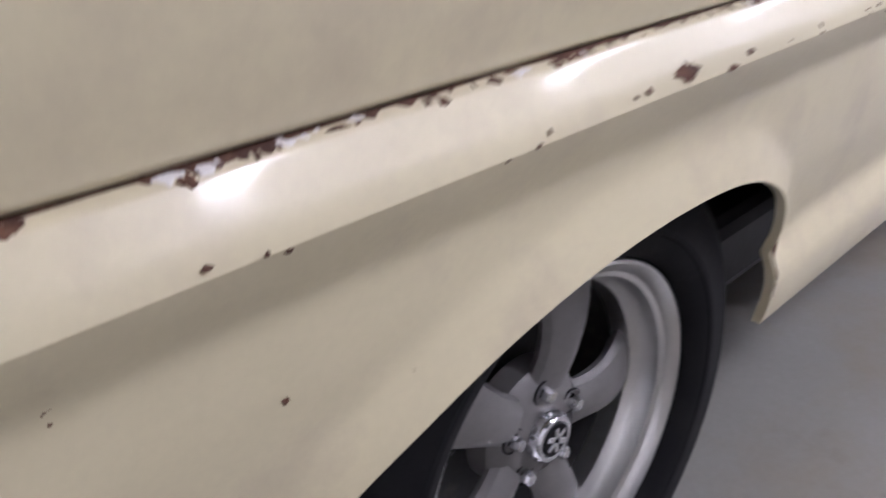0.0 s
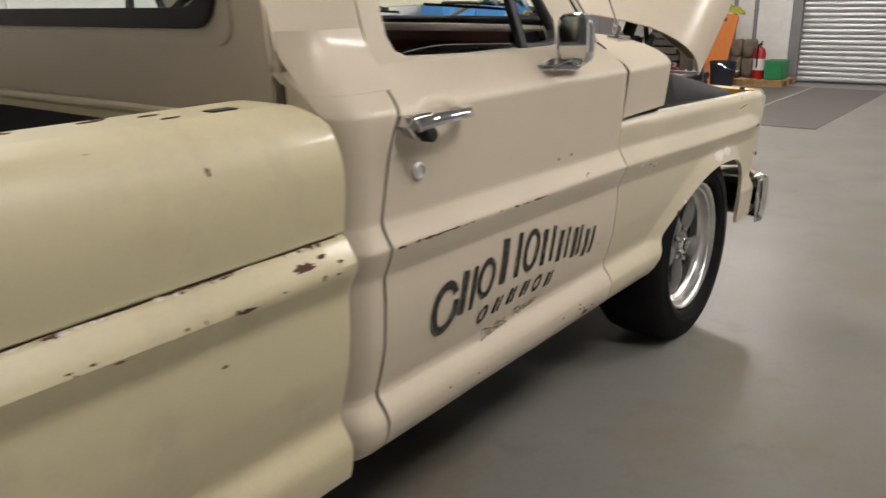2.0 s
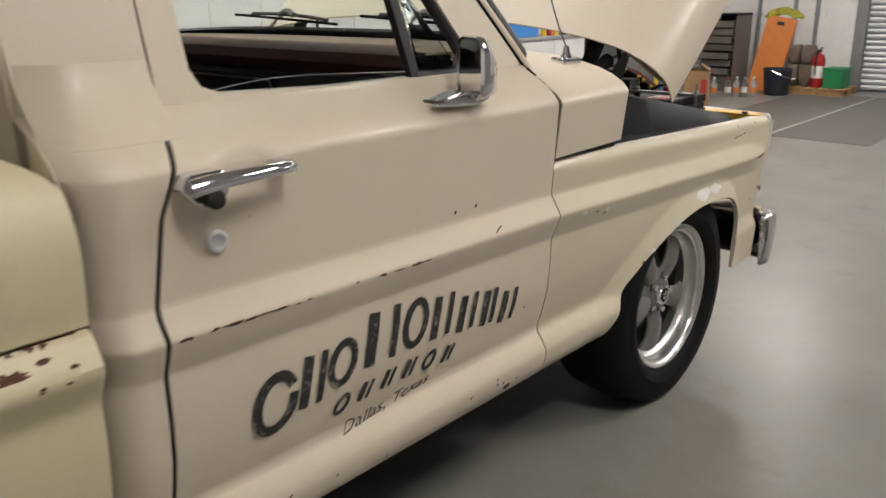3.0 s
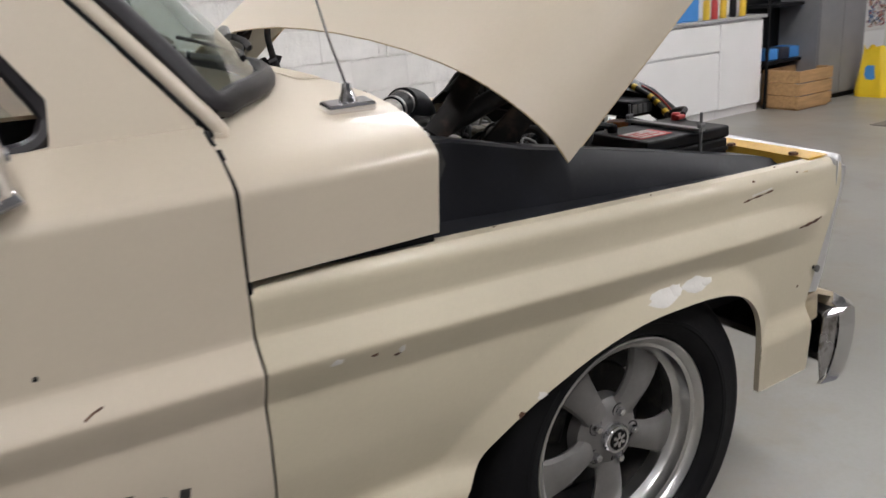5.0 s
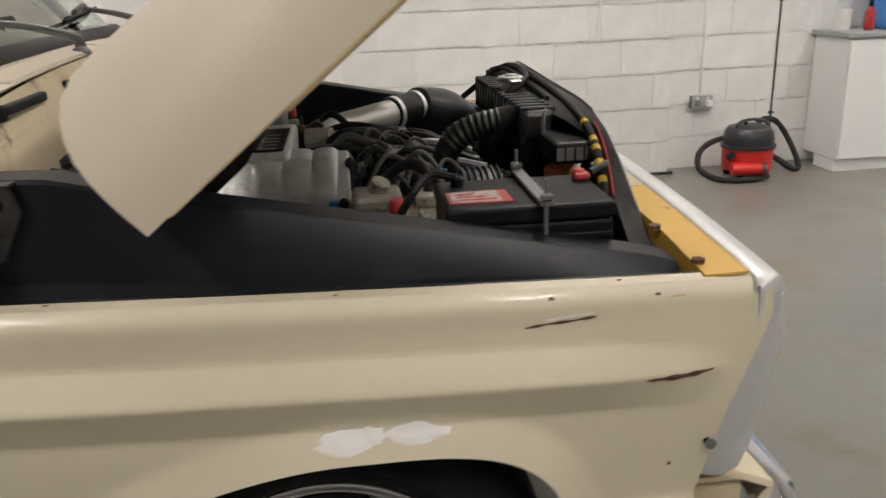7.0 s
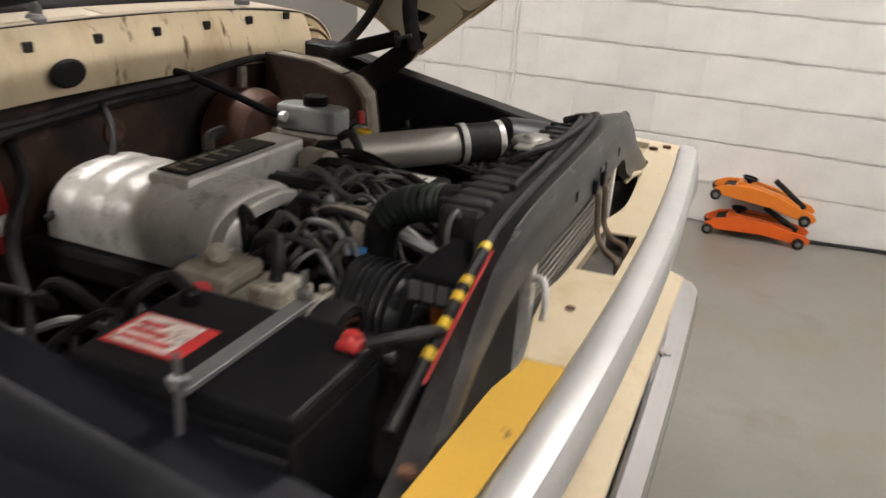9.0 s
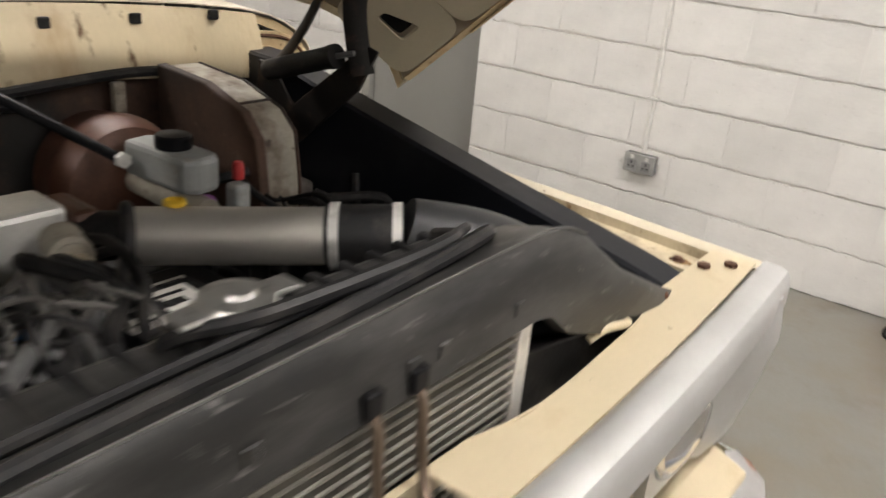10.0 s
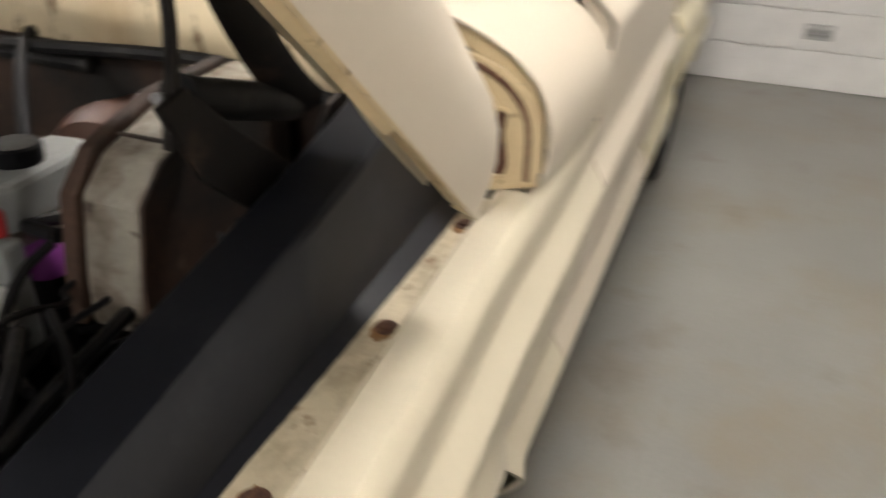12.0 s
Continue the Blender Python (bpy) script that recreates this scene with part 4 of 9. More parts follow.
# left end plate of the cowl: pressed oval recess and a rusted-through hole
plate_l = tpart("end_plate", prism([(0.70, 0.935), (0.70, 1.075), (0.78, 1.118), (0.86, 1.112), (0.91, 1.095), (0.945, 1.065), (0.960, 1.03), (0.964, 0.948), (0.90, 0.932)], 0.008, "x", -0.4385, 0.002), M_PATINA, "stained cream end plate of the cowl", False)
oval = rounded(0.735, 0.865, 0.950, 1.078, 0.045)
tpart("pressed_recess", prism(oval, 0.0015, "x", -0.4302), M_RECESS, "grey worn recess", False, plate_l)
tpart("recess_bead", sweep([(-0.4300, y, z) for y, z in oval + oval[:1]], 0.006, 8, 2), M_PATINA, "pressed bead", True, plate_l)
hole = [(0.884, 0.955), (0.880, 1.000), (0.882, 1.034), (0.905, 1.046), (0.922, 1.040), (0.920, 1.015), (0.926, 0.985), (0.922, 0.957)]
tpart("rust_hole", prism(hole, 0.0015, "x", -0.4302), M_RUST, "rusted hole", False, plate_l)
tpart("hole_lip", sweep([(-0.4298, y, z) for y, z in hole + hole[:1]], 0.0035, 6, 2), M_PATINA, "torn lip of the hole", True, plate_l)
tpart("torn_flap", turned(box(-0.016, 0.016, -0.003, 0.003, -0.012, 0.012, 0.002, 1), Matrix.Translation((-0.424, 0.898, 1.052)) @ Euler((0.3, 0.5, 0.9)).to_matrix().to_4x4()), M_PATINA, "bent cream flap", False, plate_l)
tpart("brown_seam", sweep([(-0.4295, y, z) for y, z in ((0.71, 1.088), (0.78, 1.106), (0.86, 1.100), (0.905, 1.083), (0.935, 1.055), (0.948, 1.02), (0.950, 0.955))], 0.004, 6, 5), M_RUST, "brown rusty seam", True, plate_l)
tpart("firewall", box(-0.46, -0.44, -0.93, 0.93, 0.42, 1.075), M_FIREWALL, "stained dark brown firewall", False)

# windscreen, its rubber and the screen pillars
rows = []
for k in range(9):
    q = k / 8
    rows.append([(screen_base(y) - 0.40 * q + 0.02 * math.sin(math.pi * q), y * (1 - 0.17 * q), 1.212 + 0.02 * (1 - abs(y) / 0.86) * 0 + 0.45 * q - 0.018 * (abs(y) / 0.86) ** 4 * (1 - q)) for y in [-0.85 + 1.70 * i / 40 for i in range(41)]])
screen = thick(tpart("windscreen", grid(rows), M_GLASS, "clear windscreen glass"), 0.004)
edge = rows[0]
path_r = [Vector(rows[k][0]) for k in range(8, 0, -1)]
full = path_r + [Vector(p) for p in edge] + [Vector(rows[k][-1]) for k in range(1, 9)]
tpart("windscreen_rubber", sweep([p + Vector((0.008, 0, 0.0)) for p in full], 0.021, 10, 3, flat=0.75), M_SEAL, "thick dark rubber windscreen surround", True, screen)
for s in both:
    tpart("screen_pillar", sweep([(-0.738, s * 0.874, 1.118), (-0.750, s * 0.873, 1.150), (-0.761, s * 0.866, 1.182), (-0.959, s * 0.789, 1.435), (-1.139, s * 0.721, 1.655)], 0.014, 12, 6), M_CAB, "beige windscreen pillar")
    tpart("door_gap", sweep([(-0.7700, s * 0.9205, 1.146), (-0.7715, s * 0.897, 1.162), (-0.7765, s * (lean(1.180) + 0.0015), 1.180), (-0.9745, s * (lean(1.437) + 0.0015), 1.437), (-1.157, s * (lean(1.655) + 0.0015), 1.655)], 0.0036, 6, 4), M_BLACK, "dark gap between door frame and pillar")

# wipers: a tapered arm from a spindle on the cowl, a jointed frame and the blade on the glass
def on_screen(y, z, out=0.0):
    q = (z - 1.205) / 0.45
    return (screen_base(y / (1 - 0.17 * q)) - 0.40 * q + out, y, z + 0.5 * out)


for y0, y1, ya, yb in ((-0.14, -0.38, -0.64, -0.12), (0.52, 0.28, 0.02, 0.52)):
    head = Vector(on_screen(y1, 1.262, 0.034))
    w = tpart("wiper", sweep([(-0.452, y0, 1.196), (-0.453, y0, 1.222), (-0.462, y0 - 0.03, 1.236), tuple(head * 0.5 + Vector((-0.458, y0, 1.242)) * 0.5), tuple(head)], lambda t: 0.0135 - 0.007 * t, 10, 6, flat=0.65), M_GALV, "grey windscreen wiper arm")
    tpart("spindle", lathe([(0.020, 0), (0.020, 0.010), (0.014, 0.018), (0, 0.020)], 18, Matrix.Translation((-0.452, y0, 1.192))), M_GALV, "", True, w)
    tpart("wiper_blade", sweep([on_screen(ya + (yb - ya) * i / 6, 1.240 + 0.028 * i / 6, 0.006) for i in range(7)], 0.0055, 6, 4), M_BLACK, "black wiper blade", True, w)
    tpart("blade_frame", sweep([on_screen(ya + (yb - ya) * i / 8, 1.240 + 0.028 * i / 8, 0.012 + 0.022 * math.sin(math.pi * i / 8) ** 0.8) for i in range(1, 8)], 0.007, 8, 5, flat=0.6), M_DUSTY, "worn black blade frame", True, w)
    tpart("blade_joint", sweep([tuple(head + Vector((-0.012, 0.035, -0.004))), tuple(head + Vector((-0.006, 0, 0.006))), tuple(head + Vector((-0.014, -0.045, -0.008)))], 0.011, 8, 5, flat=0.7), M_SCUFF, "scuffed joint of the blade", True, w)

# ---------------------------------------------------------------- load bed
def bed_low(x):
    a = ARCH_R(x)
    return a if a is not None else 0.372


def bed_width(x, z):
    return half_width(x, z, True) + flare(x, z, LINE_R) * min(1.0, max(0.0, (z - 0.44) / 0.08))


def bed_top(x):
    return 1.122 - 0.05 * max(0.0, (x + 1.965) / 0.06) ** 2


BEDROWS = sorted(set([0.345 + 0.0115 * i for i in range(71)] + [1.110, 1.116, 1.120, 1.122] + [0.866 + 0.0025 * i for i in range(13)]))
for s in both:
    thick(tpart("bed_side", panel(s, -4.06, -1.912, BEDROWS, bed_top, bed_low, bed_width, None, 0.03, [a for a, _ in LINE_R] + [-1.93, -1.92, -1.95], flange=0.014, top_in=0.10, follow=False),
                M_BED, "faded yellow-cream bed side with rusty chips along its ridge"))
    tpart("inner_side", box(-4.04, -1.945, min(s * 0.775, s * 0.785), max(s * 0.775, s * 0.785), 0.70, 1.118), M_BEDIN, "scuffed black inner bed side", False)
    slot = tpart("stake_pocket", box(-2.105, -2.050, min(s * 0.858, s * 0.888), max(s * 0.858, s * 0.888), 1.110, 1.1245, 0.003), M_BLACK, "dark stake pocket with rusty rim", False)
tpart("bed_floor", box(-4.04, -1.93, -0.775, 0.775, 0.68, 0.70), M_BEDIN, "black bed floor", False)
for k in range(9):
    y = -0.68 + 0.17 * k
    tpart("floor_rib", box(-4.03, -1.96, y - 0.02, y + 0.02, 0.70, 0.712, 0.004), M_BEDIN, "", False)
header = tpart("bed_header", box(-1.955, -1.925, -0.90, 0.90, 0.62, 1.078, 0.006), M_BED, "cream front wall of the bed", False)
tpart("top_roll", sweep([(-1.952, -0.86, 1.080), (-1.952, 0.86, 1.080)], 0.011, 10, curve=False), M_BED, "rolled top edge of the front wall", True, header)
tpart("inner_skin", box(-1.962, -1.956, -0.774, 0.774, 0.702, 1.052), M_BEDIN, "scuffed black inside of the front wall", False, header)
tpart("tailgate", box(-4.065, -4.035, -0.80, 0.80, 0.62, 1.11, 0.008), M_BED, "closed cream tailgate", False)

# underside: dark floor pan, frame rails, wheel wells
tpart("floor_pan", box(-1.90, -0.45, -0.90, 0.90, 0.40, 0.44), M_BLACK, "dark underside of the cab", False)
for s in both:
    tpart("chassis_rail", box(-4.0, 0.22, min(s * 0.38, s * 0.46), max(s * 0.38, s * 0.46), 0.30, 0.42, 0.005), M_BLACK, "black chassis rail", False)
    for xa, xb in ((-3.50, -2.48), (-0.50, 0.42)):
        tpart("wheel_well", box(xa, xb, min(s * 0.55, s * 0.57), max(s * 0.55, s * 0.57), 0.30, 0.72), M_BLACK, "black inner wheel well", False)
        tpart("wheel_well", box(xa, xb, min(s * 0.571, s * 0.93), max(s * 0.571, s * 0.93), 0.705 if xa > -2 else 0.715, 0.725), M_BLACK, "black top of the wheel well", False)
# unseen drivetrain shapes, added to stop light passing under the truck
tpart("gearbox", prism([(-1.70, 0.24), (-1.60, 0.19), (-0.55, 0.19), (-0.30, 0.22), (-0.30, 0.40), (-1.70, 0.40)], 0.50, "y", -0.25, 0.02), M_BLACK, "unseen black drivetrain shape that blocks light under the truck", False)
tpart("fuel_tank", box(-2.55, -1.80, -0.78, -0.10, 0.24, 0.40, 0.03), M_BLACK, "unseen black tank shape that blocks light under the truck", False)
tpart("propeller_shaft", sweep([(-1.70, 0, 0.31), (-2.85, 0, 0.34)], 0.045, 12, curve=False), M_BLACK, "unseen black shaft shape that blocks light under the truck")
for s in both:
    tpart("exhaust_pipe", sweep([(-0.20, s * 0.32, 0.34), (-0.6, s * 0.34, 0.22), (-1.8, s * 0.34, 0.22), (-2.5, s * 0.33, 0.24)], 0.032, 10, 6), M_BLACK, "unseen dark pipe that blocks light under the truck")
for xa in (-2.92, 0.0):
    tpart("axle", sweep([(xa, -0.70, 0.36), (xa, 0.70, 0.36)], 0.04, 10, curve=False), M_BLACK, "black axle")

# ---------------------------------------------------------------- wheels
def wheel_at(x, s, phase, size=1.0, track=0.815, tyre=0.372):
    """A deep-dished five-spoke alloy; local -y is its outer face. The tyre stands a little flat on the floor."""
    zc = tyre - 0.012
    mw = pose(x, s * track, zc, 0, 0, 0 if s < 0 else 180) @ Matrix.Scale(size, 4)
    ax = Euler((radians(90), 0, 0)).to_matrix().to_4x4()      # lathe z to -y
    rim = part("wheel", lathe([(0.206, 0.030), (0.208, 0.060), (0.218, 0.070), (0.222, 0.076), (0.2235, 0.100), (0.232, 0.104), (0.234, 0.110), (0.247, 0.120), (0.2505, 0.119), (0.250, 0.108),
                              (0.243, 0.098), (0.238, 0.0), (0.236, -0.08)], 72, ax), M_LIP, truck, "deep-dished alloy wheel with polished lip and grey spokes", True, mw)
    part("barrel", lathe([(0.236, -0.085), (0.205, -0.06), (0.198, 0.0), (0.205, 0.031)], 48, ax), M_BARREL, rim, "inner barrel with shade put into its dark colour")
    r = tyre / size
    t = part("tyre", lathe([(0.247, -0.115), (0.262, -0.130), (0.30, -0.140), (r - 0.026, -0.132), (r - 0.009, -0.112), (r - 0.001, -0.07), (r, 0.0), (r - 0.001, 0.07), (r - 0.007, 0.104), (r - 0.021, 0.127), (r - 0.043, 0.138), (0.300, 0.141), (0.298, 0.1425), (0.290, 0.1425), (0.288, 0.140), (0.270, 0.136),
                        (0.257, 0.124), (0.2515, 0.112), (0.251, 0.090)], 96, ax), M_RUBBER, rim, "black tyre with plain sidewall")
    for v in t.data.vertices:
        v.co.z = max(v.co.z, (0.001 - zc) / size)
    part("brake_disc", lathe([(0, -0.02), (0.15, -0.02), (0.155, -0.01), (0.15, 0.0), (0, 0.0)], 32, ax), M_BARREL, rim, "brake disc with shade put into its dark colour")
    part("caliper", turned(box(-0.045, 0.045, 0.095, 0.165, -0.045, 0.018, 0.010), ax @ Euler((0, 0, radians(70))).to_matrix().to_4x4()), M_BARREL, rim, "dark brake caliper", False)
    hub = [(0.0, 0.072), (0.050, 0.072), (0.075, 0.066), (0.088, 0.052), (0.090, 0.02), (0.0, 0.02)]
    part("hub", lathe(hub, 40, ax), M_SPOKE, rim, "grey hub face")
    sp_rows = []
    for k in range(13):
        q = k / 12
        r = 0.062 + 0.145 * q
        wdt = 0.024 + 0.034 * q ** 1.3 + (0.012 * (1 - q) ** 3)
        zc = 0.070 - 0.004 * q + 0.012 * math.sin(math.pi * q) - 0.006 * q ** 3
        row = []
        for a in range(12):
            t = 2 * math.pi * a / 12
            row.append((wdt * math.cos(t), r, zc - 0.018 + (0.022 if math.sin(t) > 0 else 0.020) * math.sin(t)))
        sp_rows.append(row)
    for k in range(5):
        b = grid(sp_rows, closed=True)
        turned(b, ax @ Euler((0, 0, radians(72 * k + phase))).to_matrix().to_4x4())
        part("spoke", b, M_SPOKE, rim, "tapered grey spoke")
    for k in range(5):
        a = radians(72 * k + phase + 36)
        loc = ax @ Matrix.Translation((0.061 * math.cos(a), 0.061 * math.sin(a), 0.062))
        part("lug_nut", lathe([(0.0105, 0), (0.0105, 0.018), (0.008, 0.024), (0, 0.026)], 6, loc), M_CHROME, rim, "chrome lug nut")
        part("lug_recess", lathe([(0.0185, 0.0075), (0.0185, 0.0095), (0.0165, 0.0098), (0.0165, 0.0075)], 16, loc), M_BLACK, rim, "dark recess round the nut")
    part("centre_cap", lathe([(0.036, 0.068), (0.036, 0.086), (0.032, 0.092), (0.026, 0.092), (0.025, 0.089), (0, 0.091)], 28, ax), M_CHROME, rim, "round chrome centre cap")
    part("cap_emblem", lathe([(0.024, 0.0915), (0.023, 0.0935), (0, 0.0940)], 24, ax), M_BLACK, rim, "black disc of the centre cap")
    for a in (0, 60, 120):
        b = box(-0.004, 0.004, -0.019, 0.019, 0.0942, 0.0958, 0.001, 1)
        part("cap_bar", turned(b, ax @ Euler((0, 0, radians(a))).to_matrix().to_4x4()), M_CHROME, rim, "plain chrome bar on the cap")
    return rim


for s in both:
    wheel_at(0.024, s, 34, 0.985, 0.815, 0.373)
    wheel_at(-2.915, s, 53, 0.985, 0.806, 0.375)

# ---------------------------------------------------------------- hood, raised on its hinges
HOOD_ANGLE = 42.5
HL = 1.115


def hood_section(u):
    """Outline of the hood at u along its length, from the lower edge to the middle: half width and height over the lower edge."""
    k = 1 - 0.30 * u ** 2.2
    inn = 0.020 * u ** 2
    return [((y - inn), max(0.0, (z - 0.955)) * (k if z > 1.0 else 1.0)) for y, z in ROUND_SECTION]


closed_tilt = math.atan2(0.892 - 0.950, 1.13)


def hood_point(u, y, v):
    a = radians(HOOD_ANGLE) + closed_tilt
    g = max(0.0, 1 - (y / 0.95) ** 2)          # crowned, with a rear edge that is cut back in the middle
    v += 0.030 * g * (1 - u) ** 2
    u += 0.045 * g * (1 - u) ** 3
    return (-0.160 + HL * u * math.cos(a) - v * math.sin(a), y, 1.026 + HL * u * math.sin(a) + v * math.cos(a))


rows = []
for i in range(25):
    u = i / 24
    sec = hood_section(u)
    drop = 0.09 * max(0.0, (u - 0.90) / 0.10) ** 2
    line = [hood_point(u, -y, v * (1 - drop * 3)) for y, v in sec] + [hood_point(u, y, v * (1 - drop * 3)) for y, v in sec[-2::-1]]
    rows.append(line)
hood = thick(tpart("hood", grid(rows), M_CAB, "raised beige hood, propped open"), 0.004)
# folded rim round the hood's lower edges and its inner bracing
for s in both:
    us = [0.035 + 0.965 * i / 16 for i in range(17)]
    lo = [hood_point(u, s * (hood_section(u)[0][0]), 0.0) for u in us]
    inn = [hood_point(u, s * (hood_section(u)[0][0] - 0.018), 0.006) for u in us]
    thick(tpart("hood_lip", grid([lo, inn]), M_PATINA, "folded cream lip of the hood", True, hood), 0.003)
    edge_lo = [hood_point(u, s * (hood_section(u)[0][0] - 0.004), 0.0) for u in us[3:]]
    edge_in = [hood_point(u, s * (hood_section(u)[0][0] - 0.010), -0.005) for u in us[3:]]
    thick(tpart("edge_flange", grid([edge_lo, edge_in]), M_PATINA, "stained folded edge of the hood", True, hood), 0.004)
    # side brace with cut-outs
    o1, i1 = [], []
    n = 24
    for k in range(n):
        a = 2 * math.pi * k / n
        o1.append((0.5 + 0.5 * math.copysign(abs(math.cos(a)) ** 0.35, math.cos(a)), 0.5 + 0.5 * math.copysign(abs(math.sin(a)) ** 0.35, math.sin(a))))
    for (ua, ub) in ((0.04, 0.22), (0.22, 0.42), (0.42, 0.64), (0.64, 0.88)):
        outer = [(ua + (ub - ua) * p, q) for p, q in o1]
        def corner(q):
            return (0.36 + 0.30 * q[0] * (1 - 0.6 * q[1]), 0.30 + 0.36 * q[1])
        innr = [(ua + (ub - ua) * corner(q)[0], corner(q)[1]) for q in o1]
        def lift(p, d, s=s):
            sec = hood_section(p[0])
            yy = sec[0][0] - 0.030 - 0.125 * p[1]
            vv = 0.008 + 0.150 * p[1] * (1 - 0.3 * p[0]) - d
            return hood_point(p[0], s * yy, vv)
        tpart("hood_brace", ring_plate(outer, innr, 0.006, lift), M_FENDER, "pressed cream bracing inside the hood", False, hood)
        # black sheet behind each cut-out, in place of the shade inside the hood
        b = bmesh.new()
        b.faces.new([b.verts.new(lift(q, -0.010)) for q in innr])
        tpart("brace_hole", b, M_BLACK, "black sheet standing in for shade in the bracing's cut-out", False, hood)
lo = [hood_point(0.0, y, v) for y, v in [(-a, b) for a, b in hood_section(0)] + [(a, b) for a, b in hood_section(0)[-2::-1]]]
inn = [hood_point(0.030, y * 0.985, max(v - 0.008, min(v, 0.008))) for y, v in [(-a, b) for a, b in hood_section(0)] + [(a, b) for a, b in hood_section(0)[-2::-1]]]
thick(tpart("rear_lip", grid([lo, inn]), M_PATINA, "folded brown-edged rear lip of the hood", True, hood), 0.003)
rows = []
for i in range(7):
    u = 0.10 + 0.84 * i / 6
    rows.append([hood_point(u, -0.68 + 1.36 * k / 12, (0.205 - 0.05 * (abs(k - 6) / 6) ** 2) * (1 - 0.30 * u ** 2.2) - 0.004) for k in range(13)])
thick(tpart("inner_panel", grid(rows), M_DUSTY, "dark underside panel of the hood", True, hood), 0.004)

# hinges with arms and springs
for s in both:
    hg = tpart("hood_hinge", prism([(-0.36, 0.945), (-0.30, 0.905), (-0.22, 0.925), (-0.055, 1.065), (-0.010, 1.145), (-0.045, 1.155), (-0.115, 1.095), (-0.24, 1.00), (-0.295, 1.065), (-0.345, 1.075)], 0.008, "y", s * 0.740 - 0.004, 0.002), M_HINGE, "dirty black steel hood hinge", False)
    tpart("hinge_arm", sweep([(-0.285, s * 0.722, 1.065), (-0.235, s * 0.720, 1.11), (-0.185, s * 0.72, 1.17), (-0.150, s * 0.72, 1.225), (-0.118, s * 0.72, 1.285)], 0.024, 8, 6, flat=0.30), M_HINGE, "dirty black curved hinge arm", True, hg)
    tpart("hinge_arm", sweep([(-0.035, s * 0.728, 1.10), (-0.052, s * 0.726, 1.16), (-0.060, s * 0.724, 1.225), (-0.045, s * 0.722, 1.290)], 0.022, 8, 6, flat=0.30), M_HINGE, "dirty black curved hinge arm", True, hg)
    tpart("hinge_plate", prism([(-0.13, 1.255), (0.06, 1.345), (0.05, 1.375), (-0.13, 1.295)], 0.006, "y", s * 0.715), M_BLACK, "black plate bolted to the hood", False, hg)
    tpart("gas_strut", sweep([(-0.275, s * 0.705, 1.068), (-0.095, s * 0.705, 1.125)], 0.021, 16, curve=False), M_DUSTY, "black spring cylinder of the hinge", True, hg)
    tpart("strut_cap", sweep([(-0.095, s * 0.705, 1.125), (-0.082, s * 0.705, 1.129)], 0.023, 16, curve=False), M_DUSTY, "round end cap", True, hg)
    tpart("strut_rod", sweep([(-0.082, s * 0.705, 1.129), (-0.045, s * 0.712, 1.140)], 0.0055, 8, curve=False), M_GALV, "thin rod", True, hg)

# ---------------------------------------------------------------- front end
# header panel over the radiator, yellow on its right end
def nose_x(y):
    return 0.718 - 0.043 * (abs(y) / 0.97) ** 2


def panel_rear(y):
    return lerp_table(y, [-0.93, -0.73, -0.50, -0.42, -0.38, -0.28, -0.18, -0.10, 0.22, 0.30, 0.40, 0.60, 0.72, 0.93], [0.610, 0.630, 0.640, 0.655, 0.650, 0.628, 0.620, 0.628, 0.630, 0.648, 0.646, 0.632, 0.606, 0.600])


def panel_sheet(y0, y1, hole=None):
    """The flat panel between its rear edge and the nose, in narrow strips so that a hole can be left out."""
    n = int((y1 - y0) / 0.012)
    b = bmesh.new()
    for i in range(n):
        ya, yb = y0 + (y1 - y0) * i / n, y0 + (y1 - y0) * (i + 1) / n
        spans = [(0.0, 1.0)]
        ym = (ya + yb) / 2
        if hole and hole[0] < ym < hole[1]:
            spans = [(0.0, hole[2]), (hole[3], 1.0)]
        for s0, s1 in spans:
            q = []
            for y, t in ((ya, s0), (ya, s1), (yb, s1), (yb, s0)):
                xr, xf = panel_rear(y), nose_x(y) - 0.004
                q.append(b.verts.new((xr + (xf - xr) * t, y, 0.899 + 0.002 * t)))
            b.faces.new(q)
    bmesh.ops.remove_doubles(b, verts=b.verts, dist=1e-5)
    return b


HOLE = (-0.072, 0.150, 0.08, 0.86)
hp = thick(tpart("header_panel", panel_sheet(-0.405, 0.952, HOLE), M_PANEL, "cream front header panel with stains"), 0.004)
yp = thick(tpart("header_panel", panel_sheet(-0.93, -0.408), M_YELLOW, "yellow-painted end of the header panel"), 0.004)
for y0, y1, m_, own in ((-0.93, -0.408, M_YELLOW, yp), (-0.405, 0.952, M_PANEL, hp)):
    n = 24
    rr = [[(panel_rear(y0 + (y1 - y0) * i / n), y0 + (y1 - y0) * i / n, z) for i in range(n + 1)] for z in (0.899, 0.865)]
    thick(tpart("panel_flange", grid(rr), m_, "folded rear edge", True, own), 0.003)
# dark box whose colour stands in for shade below the cut-out
tpart("dark_duct", box(0.615, 0.712, -0.085, 0.165, 0.80, 0.858, 0.004), M_RECESS, "dark grey box standing in for the shaded space under the cut-out", False)
